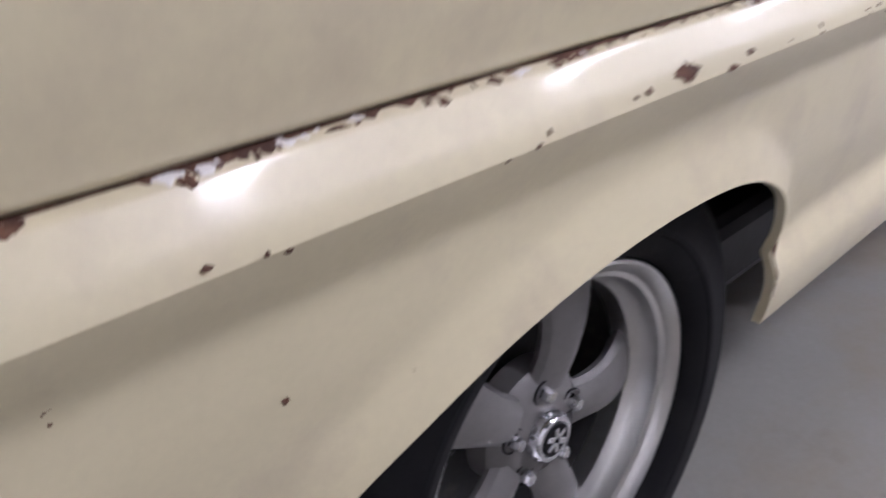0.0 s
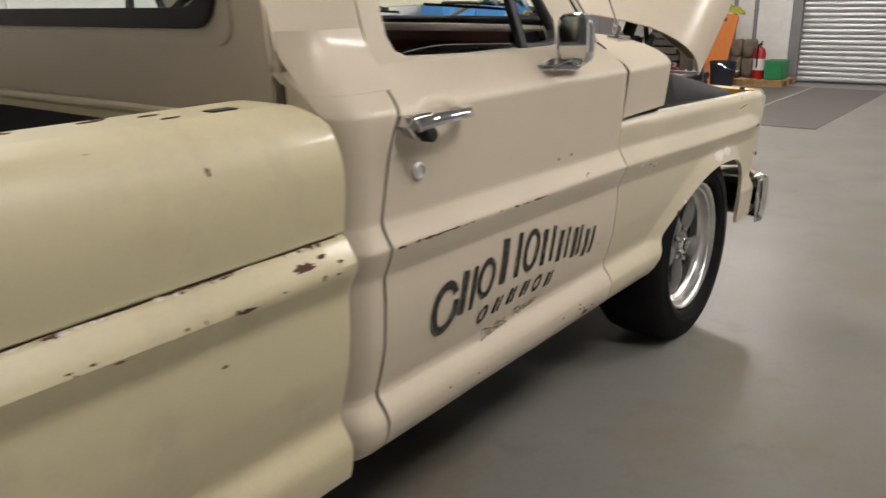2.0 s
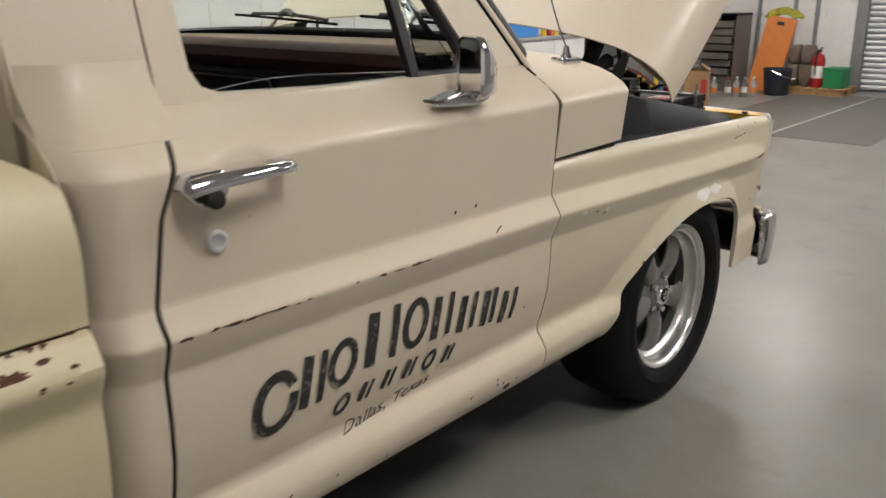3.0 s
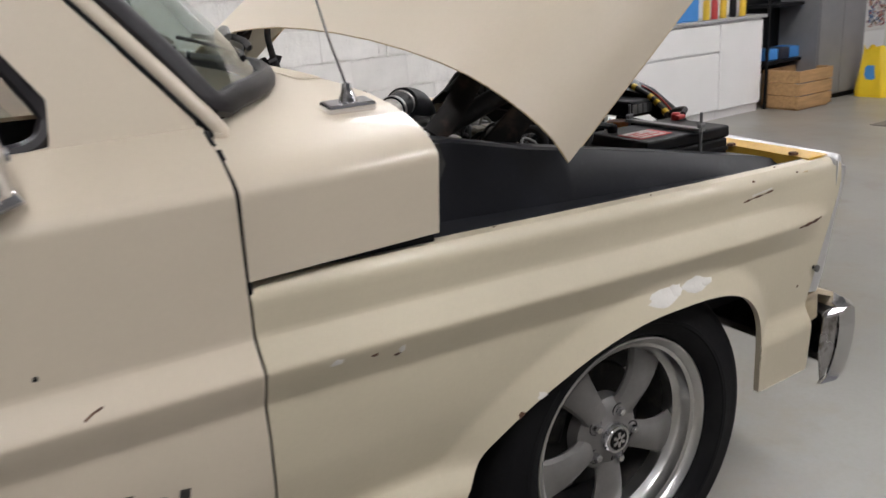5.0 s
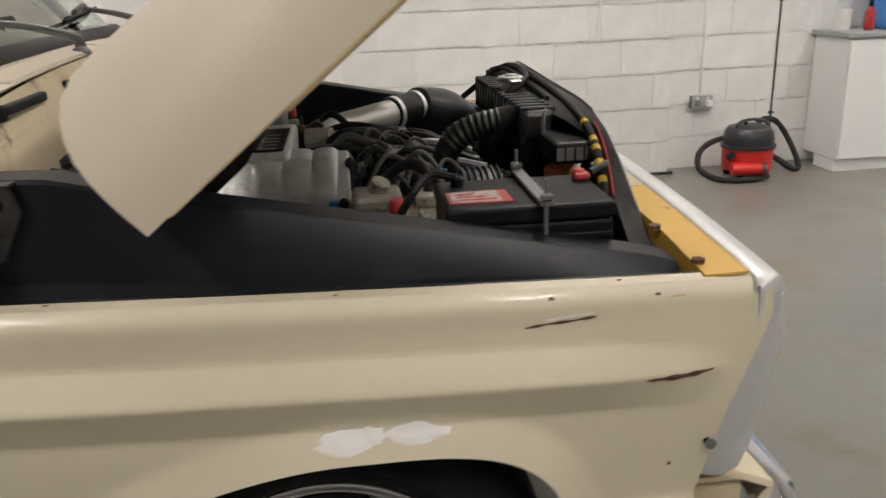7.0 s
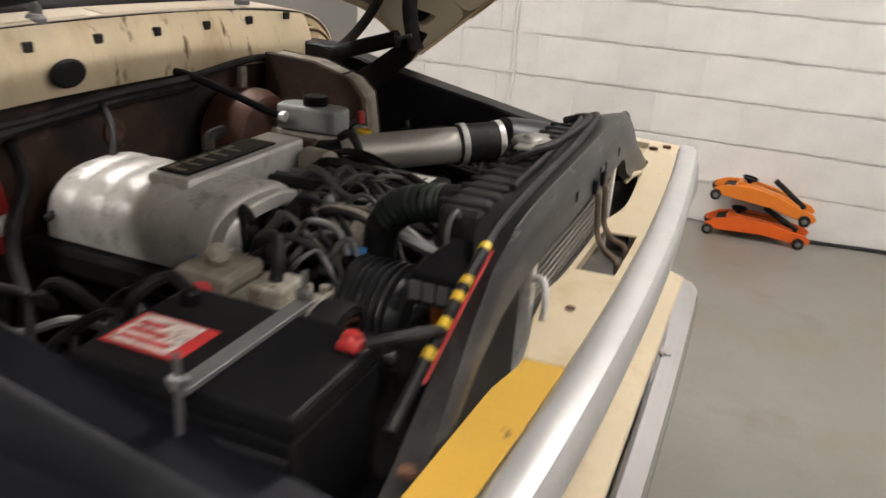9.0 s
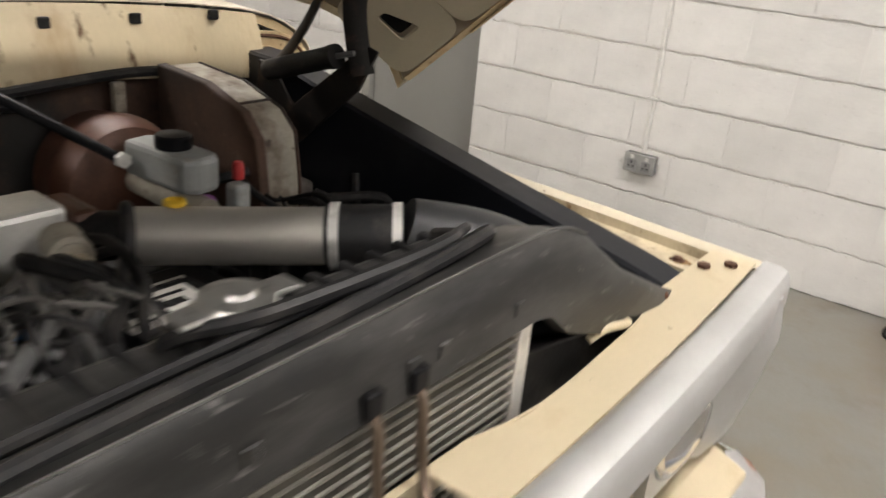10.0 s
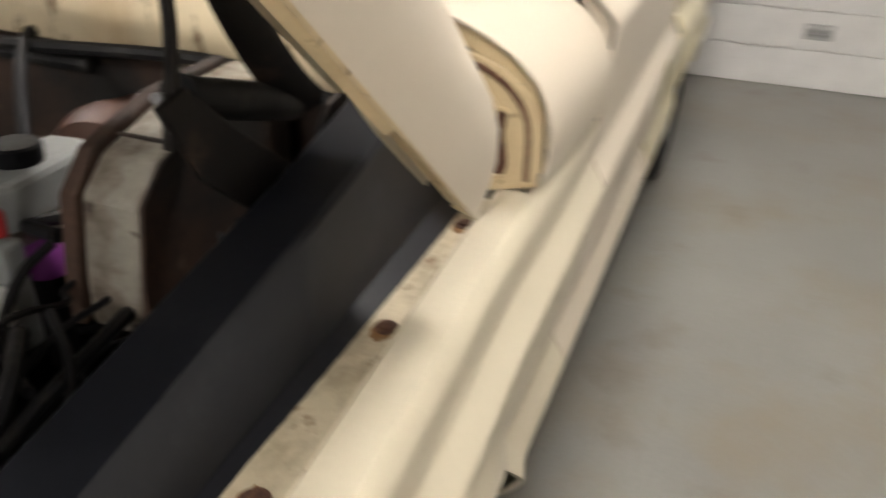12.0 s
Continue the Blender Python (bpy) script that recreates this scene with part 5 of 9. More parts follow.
for y, yd in ((0.075, 0.015), (0.135, 0.095)):
    tpart("cooler_pipe", sweep([(0.617, y, 1.000), (0.630, y, 0.985), (0.634, y - 0.002, 0.95), (0.640, y - 0.004, 0.915), (0.662, (y + yd) / 2, 0.897), (0.688, yd, 0.893), (0.692, yd - 0.004, 0.872)], 0.0055, 8, 6), M_PIPE, "thin brown metal cooler pipe")
    tpart("pipe_clip", box(0.615, 0.628, y - 0.011, y + 0.011, 0.992, 1.018, 0.003), M_BLACK, "black pipe clip", False)
for y in (-0.88, -0.70, 0.70, 0.86, 0.90):
    tpart("panel_bolt", lathe([(0.011, 0), (0.011, 0.006), (0, 0.007)], 6, Matrix.Translation((0.618 + (0.03 if y == 0.90 else 0.0), y, 0.901))), M_RUST, "rusty bolt head")
tpart("panel_spot", lathe([(0.008, 0), (0.008, 0.0008), (0, 0.001)], 12, Matrix.Translation((0.668, -0.231, 0.9022))), M_RUST, "small brown hole in the panel")

# bright moulding and lamp surround
rows = []
prof = [(-0.010, 0.893), (0.000, 0.901), (0.010, 0.905), (0.046, 0.9035), (0.063, 0.8995), (0.072, 0.890), (0.077, 0.870), (0.0775, 0.843), (0.070, 0.828), (0.040, 0.818), (0.005, 0.805), (-0.030, 0.79)]
for i in range(97):
    y = -0.955 + 1.960 * i / 96
    a = -y / 0.955 if y < 0 else y / 1.005
    c = max(0.0, (a - 0.975) / 0.025)
    rows.append([(nose_x(y) + dx * 0.70 * math.sqrt(max(0.0, 1 - 0.98 * c * c)), y, z - 0.008 * a ** 2 - 0.010 * c * c * (1 if z > 0.87 else 0)) for dx, z in prof])
mould = grid(rows)
thick(tpart("top_moulding", mould, M_TRIM, "brushed aluminium moulding and nose panel"), 0.003)
for s in both:
    rows = []
    for k in range(13):
        z = 0.868 - 0.308 * k / 12
        xf = fender_front(z) + 0.004
        xo = lerp_table(z, [0.56, 0.60, 0.70, 0.80, 0.868], [0.690, 0.706, 0.728, 0.746, 0.736])
        rows.append([(xf, s * (half_width(0.65, z) - 0.004), z), (xf + (xo - xf) * 0.55, s * (0.952 - 0.008 * k / 12), z), (xo, s * 0.925, z), (xo - 0.006, s * 0.86, z), (xo - 0.05, s * 0.80, z)])
    sur = thick(tpart("lamp_surround", grid(rows), M_TRIM, "grey aluminium headlamp surround"), 0.003)
    tpart("trim_screw", turned(lathe([(0.009, 0), (0.009, 0.004), (0, 0.006)], 10), Matrix.Translation((0.622, s * 0.960, 0.632)) @ Euler((radians(90 * (1 if s < 0 else -1)), 0, 0)).to_matrix().to_4x4()), M_GALV, "small screw", True, sur)
    tpart("lamp_bezel", ring_plate(rounded(0.630, 0.905, 0.585, 0.805, 0.03), [(0.74 + 0.102 * math.cos(a), 0.695 + 0.102 * math.sin(a)) for a in [radians(45 + 360 * q / 24 - 45) for q in range(24)]], 0.02, lambda q, d, s=s: (0.664 + d, s * q[0], q[1])), M_TRIM, "square aluminium headlamp bezel", False, sur)
    tpart("headlamp", turned(lathe([(0, 0.03), (0.05, 0.026), (0.085, 0.012), (0.09, 0.0), (0.095, 0.004), (0.10, -0.01)], 32), Matrix.Translation((0.680, s * 0.74, 0.695)) @ Euler((0, radians(90), 0)).to_matrix().to_4x4()), M_CHROME, "round headlamp")
tpart("valance", prism([(0.600, 0.548), (0.690, 0.552), (0.752, 0.528), (0.760, 0.49), (0.750, 0.49), (0.742, 0.518), (0.690, 0.538), (0.600, 0.536)], 1.86, "y", -0.93, 0.002), M_PANEL, "cream valance behind the bumper", False)
for s in both:
    tpart("valance_end", prism([(0.606, 0.452), (0.611, 0.562), (0.650, 0.580), (0.700, 0.545), (0.705, 0.468)], 0.010, "y", s * 0.915 - 0.005, 0.002), M_PANEL, "chipped cream valance end", False)

# chrome bumper, wrapped round at its ends
rows = []
for i in range(45):
    t = -1 + 2 * i / 44
    y = 0.985 * math.copysign(min(1.0, abs(t) * 1.06), t)
    bend = max(0.0, (abs(t) - 0.86) / 0.14)
    x = 0.802 - 0.015 * t * t - 0.105 * bend ** 1.6
    y = y + math.copysign(0.012 * math.sin(math.pi * min(1, bend)), t)
    prof = [(-0.078, 0.512), (-0.068, 0.520), (-0.020, 0.527), (0.010, 0.513), (0.018, 0.465), (0.014, 0.420), (0.0, 0.375), (-0.022, 0.340), (-0.045, 0.330)]
    rows.append([(x + (max(dx, -0.045 - 0.033 * (1 - min(1.0, bend * 1.5)))), y, z - 0.006) for dx, z in prof])
bump_end = [rows[0], rows[-1]]
bumper = thick(tpart("bumper", grid(rows), M_CHROME, "worn chrome front bumper"), 0.004)
for ring in bump_end:
    xs, yy = [p[0] for p in ring], ring[0][1]
    tpart("bumper_end", prism([(p[0] - 0.003, p[2]) for p in ring] + [(0.645, 0.330), (0.628, 0.41), (0.640, 0.506)], 0.004, "y", yy - math.copysign(0.006, yy) - 0.002, 0.001), M_CHROMEOLD, "dull chrome end of the bumper", False, bumper)
for y in (-0.456, 0.456):
    tpart("bumper_bolt", turned(lathe([(0.016, 0), (0.015, 0.006), (0, 0.010)], 16), Matrix.Translation((0.772, y, 0.5180)) @ Euler((0, radians(12), 0)).to_matrix().to_4x4()), M_CHROME, "round chrome bolt", True, bumper)
    tpart("bumper_bracket", box(0.60, 0.76, y - 0.03, y + 0.03, 0.38, 0.44, 0.004), M_BLACK, "dark bumper bracket", False, bumper)

# ---------------------------------------------------------------- engine bay
def liner_top(x):
    return lerp_table(x, [-0.42, -0.33, -0.155, 0.56, 0.61], [1.080, 1.078, 1.037, 0.900, 0.885])


for s in both:
    rows = []
    for i in range(31):
        x = -0.425 + 1.03 * i / 30
        t, g = liner_top(x), fender_top(x) - 0.022
        rows.append([(x, s * 0.760, 0.50), (x, s * 0.760, t - 0.006), (x, s * 0.766, t), (x, s * 0.831, t + 0.001), (x, s * 0.837, t - 0.005), (x, s * 0.856, g + 0.16 * (t - g) - 0.004), (x, s * 0.890, g), (x, s * 0.893, g - 0.002)])
    lin = tpart("inner_fender", grid(rows), M_LINER, "satin black inner fender panel")
    thick(lin, 0.003)
    if s < 0:
        tpart("bracket", prism([(-0.425, 0.95), (-0.425, 1.075), (-0.362, 1.075), (-0.350, 1.04), (-0.385, 0.97)], 0.006, "y", -0.862), M_SUPPORT, "dark steel bracket with two holes", False, lin)
        tpart("bracket_top", box(-0.424, -0.362, -0.862, -0.80, 1.073, 1.078), M_SUPPORT, "", False, lin)
        for x in (-0.408, -0.382):
            tpart("slot", box(x - 0.009, x + 0.009, -0.8645, -0.8625, 1.045, 1.057), M_BLACK, "", False, lin)
    rows = []
    for i in range(25):
        x = -0.43 + 1.05 * i / 24
        t = fender_top(x)
        w = fender_side(s)(x, t) - (0.046 if s > 0 else 0.027)
        rows.append([(x, s * w, t + 0.0015), (x, s * (w - 0.004), t - 0.016), (x, s * 0.872, t - 0.017), (x, s * 0.868, t - 0.035)])
    gut = thick(tpart("fender_gutter", grid(rows), M_GUTTER if s > 0 else M_LINER, "cream inner gutter of the fender with stains" if s > 0 else "black inner gutter of the fender"), 0.002)
    for x in (-0.35, -0.117, 0.124, 0.352, 0.56) if s > 0 else (0.56,):
        z = fender_top(x) - 0.0155
        tpart("rusty_bolt", lathe([(0.013, 0), (0.013, 0.002), (0.008, 0.003), (0.008, 0.006), (0, 0.007)], 12, Matrix.Translation((x, s * 0.898, z))), M_RUST, "rusty bolt head", False, gut)
        tpart("rust_stain", prism(blob(x + 0.004, s * 0.897, 0.020, 0.013, int(x * 1000) + 7, 30, 0.14), 0.0006, "z", z + 0.0004), M_STAIN, "brown rust stain", False, gut)

# radiator support: black pressed panel with a sloping top
top_edge = [(-0.72, 0.842), (-0.66, 0.875), (-0.58, 0.935), (-0.51, 0.990), (-0.44, 1.032), (-0.36, 1.055), (-0.25, 1.066), (0.0, 1.074), (0.32, 1.085), (0.40, 1.080), (0.45, 1.060), (0.55, 0.99), (0.68, 0.925), (0.82, 0.862)]
low_edge = [(-0.70, 0.825), (-0.65, 0.838), (-0.57, 0.885), (-0.50, 0.932), (-0.43, 0.965), (-0.345, 0.980), (-0.25, 0.985), (0.0, 0.988), (0.34, 0.992), (0.37, 0.985), (0.42, 0.945), (0.52, 0.905), (0.66, 0.878), (0.81, 0.846)]
rows = []
for (yt, zt), (yl, zl) in zip(top_edge, low_edge):
    lift = (zt - 0.84) / 0.245
    slim = min(1.0, max(0.0, (-yt - 0.30) / 0.15))
    rows.append([(0.522 + 0.05 * (1 - lift) + (0.062 - 0.05 * (1 - lift)) * slim, yt, zt - 0.022 * lift), (0.575 + 0.018 * slim, yt, zt - 0.006), (0.604 + 0.02 * (1 - lift), yt, zt), (0.612 + 0.02 * (1 - lift), yt, zt - 0.012),
                 (0.616 + 0.02 * (1 - lift), (yt + yl) / 2, (zt + zl) / 2), (0.622, yl, zl), (0.600, yl, zl - 0.004)])
support = tpart("radiator_support", grid(rows), M_SUPPORT, "dusty black radiator support panel")
thick(support, 0.004)
tpart("worn_edge", sweep([(0.604 + 0.02 * (1 - (z - 0.84) / 0.245), y, z + 0.001) for y, z in top_edge[5:11]], 0.0018, 6, 4), M_SCUFF, "worn grey top edge", True, support)
for y in (-0.05, 0.13, 0.175, 0.30):
    tpart("dimple", box(0.6175, 0.6215, y - 0.008, y + 0.008, 1.010, 1.028, 0.002, 1), M_SUPPORT, "", False, support)
# radiator and condenser
tank = tpart("radiator_tank", box(0.470, 0.545, -0.30, 0.335, 0.985, 1.052, 0.014), M_SUPPORT, "ribbed black plastic radiator tank", False)
for k in range(15):
    y = -0.285 + 0.0425 * k
    tpart("tank_rib", box(0.468, 0.547, y - 0.006, y + 0.006, 0.975, 1.0565, 0.004), M_HOSE, "", False, tank)
tpart("radiator_core", box(0.480, 0.535, -0.32, 0.36, 0.50, 0.984), M_BLACK, "black radiator core", False)
cap = tpart("radiator_cap", lathe([(0.0, 0.016), (0.014, 0.016), (0.017, 0.012), (0.033, 0.010), (0.037, 0.004), (0.035, 0.0), (0.024, -0.004), (0.024, -0.022), (0, -0.022)], 28, Matrix.Translation((0.512, 0.020, 1.076))), M_CAP, "bright metal radiator cap with two ears")
for k in both:
    tpart("cap_ear", box(0.497, 0.527, 0.020 + k * 0.046 - 0.016, 0.020 + k * 0.046 + 0.016, 1.0775, 1.0835, 0.003), M_CAP, "", False, cap)
M_FIN = surface("condenser_grey", (0.20, 0.19, 0.165), 0.5, 0.4, var=0.15, scale=9)
cond = tpart("condenser", box(0.588, 0.600, -0.24, 0.335, 0.52, 0.984), M_CASTDARK, "grey air-conditioning condenser with fine fins", False)
for k in range(27):
    z = 0.60 + 0.014 * k
    tpart("fin_tube", box(0.598, 0.609, -0.232, 0.327, z, z + 0.006, 0.002, 1), M_FIN, "flat condenser tube", False, cond)
for y in (-0.245, 0.335):
    tpart("end_tank", box(0.588, 0.612, y - 0.012, y + 0.012, 0.52, 0.986, 0.003), M_CAST, "", False, cond)
tpart("coolant_pipe", sweep([(0.61, -0.25, 0.945), (0.628, -0.262, 0.95), (0.640, -0.28, 0.93), (0.636, -0.285, 0.88), (0.60, -0.29, 0.80)], 0.006, 10, 6), M_CAST, "bent alloy pipe")
tpart("side_shield", prism([(-0.30, 0.60), (-0.30, 0.95), (-0.42, 0.94), (-0.51, 0.905), (-0.66, 0.825), (-0.66, 0.60)], 0.006, "x", 0.600), M_BLACK, "dusty dark closing panel", False)
tpart("side_shield", prism([(0.35, 0.60), (0.35, 0.93), (0.55, 0.89), (0.78, 0.85), (0.78, 0.60)], 0.006, "x", 0.592), M_DUSTY, "dusty dark closing panel", False)
tpart("hood_catch", sweep([(0.610, 0.50, 0.90), (0.622, 0.52, 0.915), (0.632, 0.56, 0.912), (0.618, 0.585, 0.902)], 0.006, 8, 6), M_PANEL, "small cream wire catch")

# wiring loom over the support, with tape
loom_pts = [(0.560, -0.62, 0.885), (0.574, -0.53, 0.965), (0.580, -0.44, 1.020), (0.578, -0.33, 1.050), (0.580, -0.15, 1.068), (0.580, 0.05, 1.076), (0.572, 0.25, 1.085), (0.54, 0.34, 1.070), (0.44, 0.38, 0.99)]
loom = tpart("wiring_loom", sweep(loom_pts, 0.0085, 10, 8), M_HOSE, "black taped wiring loom")
lp = spline(loom_pts, 8)
for a, b in ((6, 7), (9, 10), (12, 13), (14, 15), (19, 20)):
    tpart("tape", sweep([tuple(p) for p in lp[a:b + 1]], 0.0092, 10, 3), M_YELLOWTAPE, "yellow tape round the loom", True, loom)
tpart("red_wire", sweep([tuple(p + Vector((0.014, -0.006, 0.006))) for p in lp[4:22:3]], 0.0024, 8, 4), M_RED, "red battery cable", True, loom)
tpart("second_hose", sweep([tuple(p + Vector((-0.030, 0, -0.004))) for p in lp[30:60:5]], 0.006, 8, 5), M_HOSE, "thin black hose", True, loom)
tpart("loop_hose", sweep([(0.40, -0.10, 0.93), (0.42, -0.05, 0.985), (0.46, -0.02, 1.00), (0.50, -0.04, 1.06), (0.55, 0.02, 1.082), (0.565, 0.18, 1.09), (0.55, 0.27, 1.086), (0.50, 0.30, 1.065)], 0.008, 8, 6), M_HOSE, "black overflow hose")

# engine block and rocker covers, mostly hidden
tpart("engine_block", prism([(-0.36, 0.45), (0.36, 0.45), (0.36, 0.74), (0.26, 0.82), (-0.30, 0.82), (-0.36, 0.74)], 0.56, "y", -0.28, 0.01), M_DUSTY, "oily dark engine block", False)
for s in both:
    tpart("rocker_cover", box(-0.34, 0.18, s * 0.26 - 0.07, s * 0.26 + 0.07, 0.78, 0.835, 0.012), M_DUSTY, "oily black rocker cover", False)
tpart("splash_tray", box(-0.43, 0.45, -0.55, 0.55, 0.34, 0.36), M_BLACK, "dark underside tray", False)

# intake manifold: two banks of ribbed arched runners with a plate between
def vault(x0, x1, ribs):
    rws = []
    n = ribs * 10
    for i in range(n + 1):
        x = x0 + (x1 - x0) * i / n
        r = 0.007 * abs(math.sin(math.pi * ribs * i / n)) ** 0.6
        e = min(1.0, (x1 - x) / 0.02, (x - x0) / 0.02)
        e = math.sqrt(max(0.0, 1 - (1 - e) ** 2))
        row = []
        for k in range(17):
            a = math.pi * k / 16
            cy, hw = -0.172, 0.138
            row.append((x, cy - hw * math.copysign(abs(math.cos(a)) ** 0.75, math.cos(a)) * (0.90 + 0.10 * e), 0.842 + (0.116 + r) * abs(math.sin(a)) ** 0.62 * (0.80 + 0.20 * e)))
        rws.append(row)
    return grid(rws)


intake = tpart("intake_manifold", box(-0.125, -0.030, -0.232, 0.150, 0.845, 0.976, 0.010), M_CAST, "silver cast intake manifold with ribbed runners", False)
tpart("runner_bank", vault(-0.300, 0.080, 6), M_CAST, "arched ribbed runners", True, intake)
arch_out = [(-0.172 - 0.139 * math.copysign(abs(math.cos(math.pi * k / 16)) ** 0.75, math.cos(math.pi * k / 16)), 0.842 + 0.112 * abs(math.sin(math.pi * k / 16)) ** 0.62) for k in range(17)]
arch_in = [(-0.178 - 0.080 * math.copysign(abs(math.cos(math.pi * k / 16)) ** 0.6, math.cos(math.pi * k / 16)), 0.862 + 0.066 * abs(math.sin(math.pi * k / 16)) ** 0.5) for k in range(17)]
arch = bmesh.new()
vo = [[arch.verts.new((x, y, z)) for y, z in ring] for x, ring in ((0.070, arch_out), (0.094, arch_out), (0.098, [(-0.172 + (y + 0.172) * 0.96, z - 0.004 * (z > 0.85)) for y, z in arch_out]), (0.098, arch_in), (0.070, arch_in))]
for a, b in zip(vo, vo[1:]):
    for k in range(16):
        arch.faces.new((a[k], a[k + 1], b[k + 1], b[k]))
for k in (0, 16):
    arch.faces.new([ring[k] for ring in vo])
bmesh.ops.recalc_face_normals(arch, faces=arch.faces)
tpart("runner_end", arch, M_CAST, "cast front flange with an arched opening", True, intake)
tpart("flange_foot", box(0.070, 0.098, -0.318, -0.020, 0.835, 0.862, 0.006), M_CAST, "", False, intake)
tpart("runner_opening", prism(arch_in, 0.003, "x", 0.0825), M_BLACK, "dark opening in the flange", False, intake)
tpart("round_boss", lathe([(0.026, 0), (0.026, 0.010), (0.022, 0.013), (0.018, 0.011), (0, 0.011)], 24, Matrix.Translation((0.094, -0.285, 0.868)) @ Euler((0, radians(90), 0)).to_matrix().to_4x4()), M_CAST, "round cast boss", True, intake)
tpart("flange_bolt", lathe([(0.010, 0), (0.010, 0.010), (0, 0.012)], 6, Matrix.Translation((0.098, -0.055, 0.868)) @ Euler((0, radians(90), 0)).to_matrix().to_4x4()), M_CAST, "", True, intake)
plate = tpart("name_plate", box(-0.112, -0.044, -0.215, 0.060, 0.9765, 0.9805, 0.001, 1), M_BLACK, "dark name plate with raised marks", False, intake)
for k, (y0, y1) in enumerate(((-0.205, -0.175), (-0.165, -0.135), (-0.125, -0.095), (-0.085, -0.055), (-0.045, -0.015))):
    tpart("plate_mark", box(-0.100, -0.060, y0, y0 + 0.008, 0.9807, 0.9820), M_CASTDARK, "", False, intake)
    tpart("plate_mark", box(-0.100, -0.092, y0 + 0.0085, y1, 0.9807, 0.9820), M_CASTDARK, "", False, intake)
tpart("vacuum_tee", sweep([(-0.15, -0.02, 0.965), (-0.155, -0.01, 0.99), (-0.15, 0.03, 0.995)], 0.012, 10, 5), M_DUSTY, "black vacuum fitting", True, intake)
tpart("blue_plug", lathe([(0.010, 0), (0.010, 0.024), (0, 0.026)], 12, Matrix.Translation((0.06, -0.330, 0.862))), M_BLUE, "blue plastic plug", True, intake)

# throttle body, sensor and intake tube
R45 = (Vector((0.302, 0.462, 0.956)) - Vector((-0.035, 0.165, 0.925))).normalized()
def along(d, dz=0.0):
    p = Vector((-0.035, 0.165, 0.925)) + R45 * d
    return (p.x, p.y, p.z + dz)


tpart("throttle_body", box(-0.115, -0.010, 0.150, 0.190, 0.872, 0.968, 0.012), M_BROWN, "brown-stained throttle body", False)
tpart("throttle_sensor", sweep([(-0.005, 0.125, 0.935), (0.045, 0.110, 0.938), (0.062, 0.105, 0.938)], lambda t: 0.030 if t < 0.8 else 0.022, 18, 6), M_GREYBOX, "round grey plastic sensor")
tpart("sensor_plug", box(0.060, 0.092, 0.085, 0.122, 0.915, 0.945, 0.005), M_CREAMPLASTIC, "cream plastic plug", False)
tpart("plug_boot", sweep([(0.085, 0.10, 0.92), (0.095, 0.098, 0.90), (0.10, 0.09, 0.87)], 0.012, 8, 5), M_HOSE, "black plug boot")
tube_ = tpart("intake_tube", sweep([along(0.075), along(0.20), along(0.358)], 0.042, 32, 4), M_TUBE, "brushed alloy intake tube")
tpart("tube_collar", sweep([along(0.0), along(0.05), along(0.10)], 0.036, 24, 3), M_DUSTY, "dark throttle collar", True, tube_)
tpart("breather_hose", sweep([(0.03, 0.20, 0.975), (0.06, 0.185, 0.99), (0.095, 0.165, 0.965), (0.10, 0.15, 0.91), (0.06, 0.13, 0.86)], 0.0095, 9, 6), M_HOSE, "black breather hose")
tpart("coupler", sweep([along(0.350), along(0.41), along(0.462)], 0.0465, 32, 4), M_HOSE, "black rubber coupler", True, tube_)
for d in (0.356, 0.446):
    c = sweep([along(d), along(d + 0.014)], 0.0495, 32, curve=False)
    tpart("hose_clamp", c, M_CAST, "bright steel hose clamp", True, tube_)
tpart("yellow_ring", lathe([(0.012, 0.0), (0.017, 0.003), (0.017, 0.008), (0.012, 0.010)], 20, Matrix.Translation((0.055, 0.262, 0.975))), M_YELLOWTAPE, "yellow dipstick ring")
# air duct: a swollen black moulding
def duct_r(t):
    return 0.048 + 0.046 * math.sin(math.pi * min(1.0, 0.10 + t * 0.72)) ** 1.2 - 0.040 * t ** 3


duct = tpart("air_duct", sweep([along(0.455), (0.362, 0.525, 0.925), (0.41, 0.58, 0.895), (0.465, 0.65, 0.865), (0.50, 0.705, 0.840)], duct_r, 28, 8), M_DUCT, "glossy black moulded air duct")
tpart("duct_skirt", box(0.30, 0.54, 0.44, 0.74, 0.60, 0.82, 0.03), M_BLACK, "black base of the duct", False, duct)
tpart("red_marker", lathe([(0.014, 0), (0.014, 0.012), (0, 0.014)], 14, Matrix.Translation((0.525, 0.765, 0.865))), M_RED, "small red plastic clip", True, duct)

# brake servo, master cylinder
ROT_Y = Euler((0, radians(90), 0)).to_matrix().to_4x4()
servo = tpart("brake_servo", lathe([(0, -0.10), (0.10, -0.10), (0.118, -0.085), (0.124, -0.03), (0.127, -0.02), (0.127, 0.0), (0.112, 0.035), (0.07, 0.055), (0, 0.058)], 40, Matrix.Translation((-0.325, 0.395, 0.878)) @ ROT_Y), M_BROWN, "brown steel brake servo drum")
tpart("master_cylinder", sweep([(-0.27, 0.40, 0.90), (-0.06, 0.40, 0.895)], 0.026, 14, curve=False), M_CASTDARK, "alloy master cylinder", True, servo)
tpart("fluid_reservoir", prism([(-0.245, 0.360), (-0.085, 0.372), (-0.07, 0.395), (-0.075, 0.435), (-0.10, 0.448), (-0.23, 0.440), (-0.255, 0.41)], 0.062, "z", 0.924, 0.010), M_RESERVOIR, "milky plastic brake fluid reservoir", False, servo)
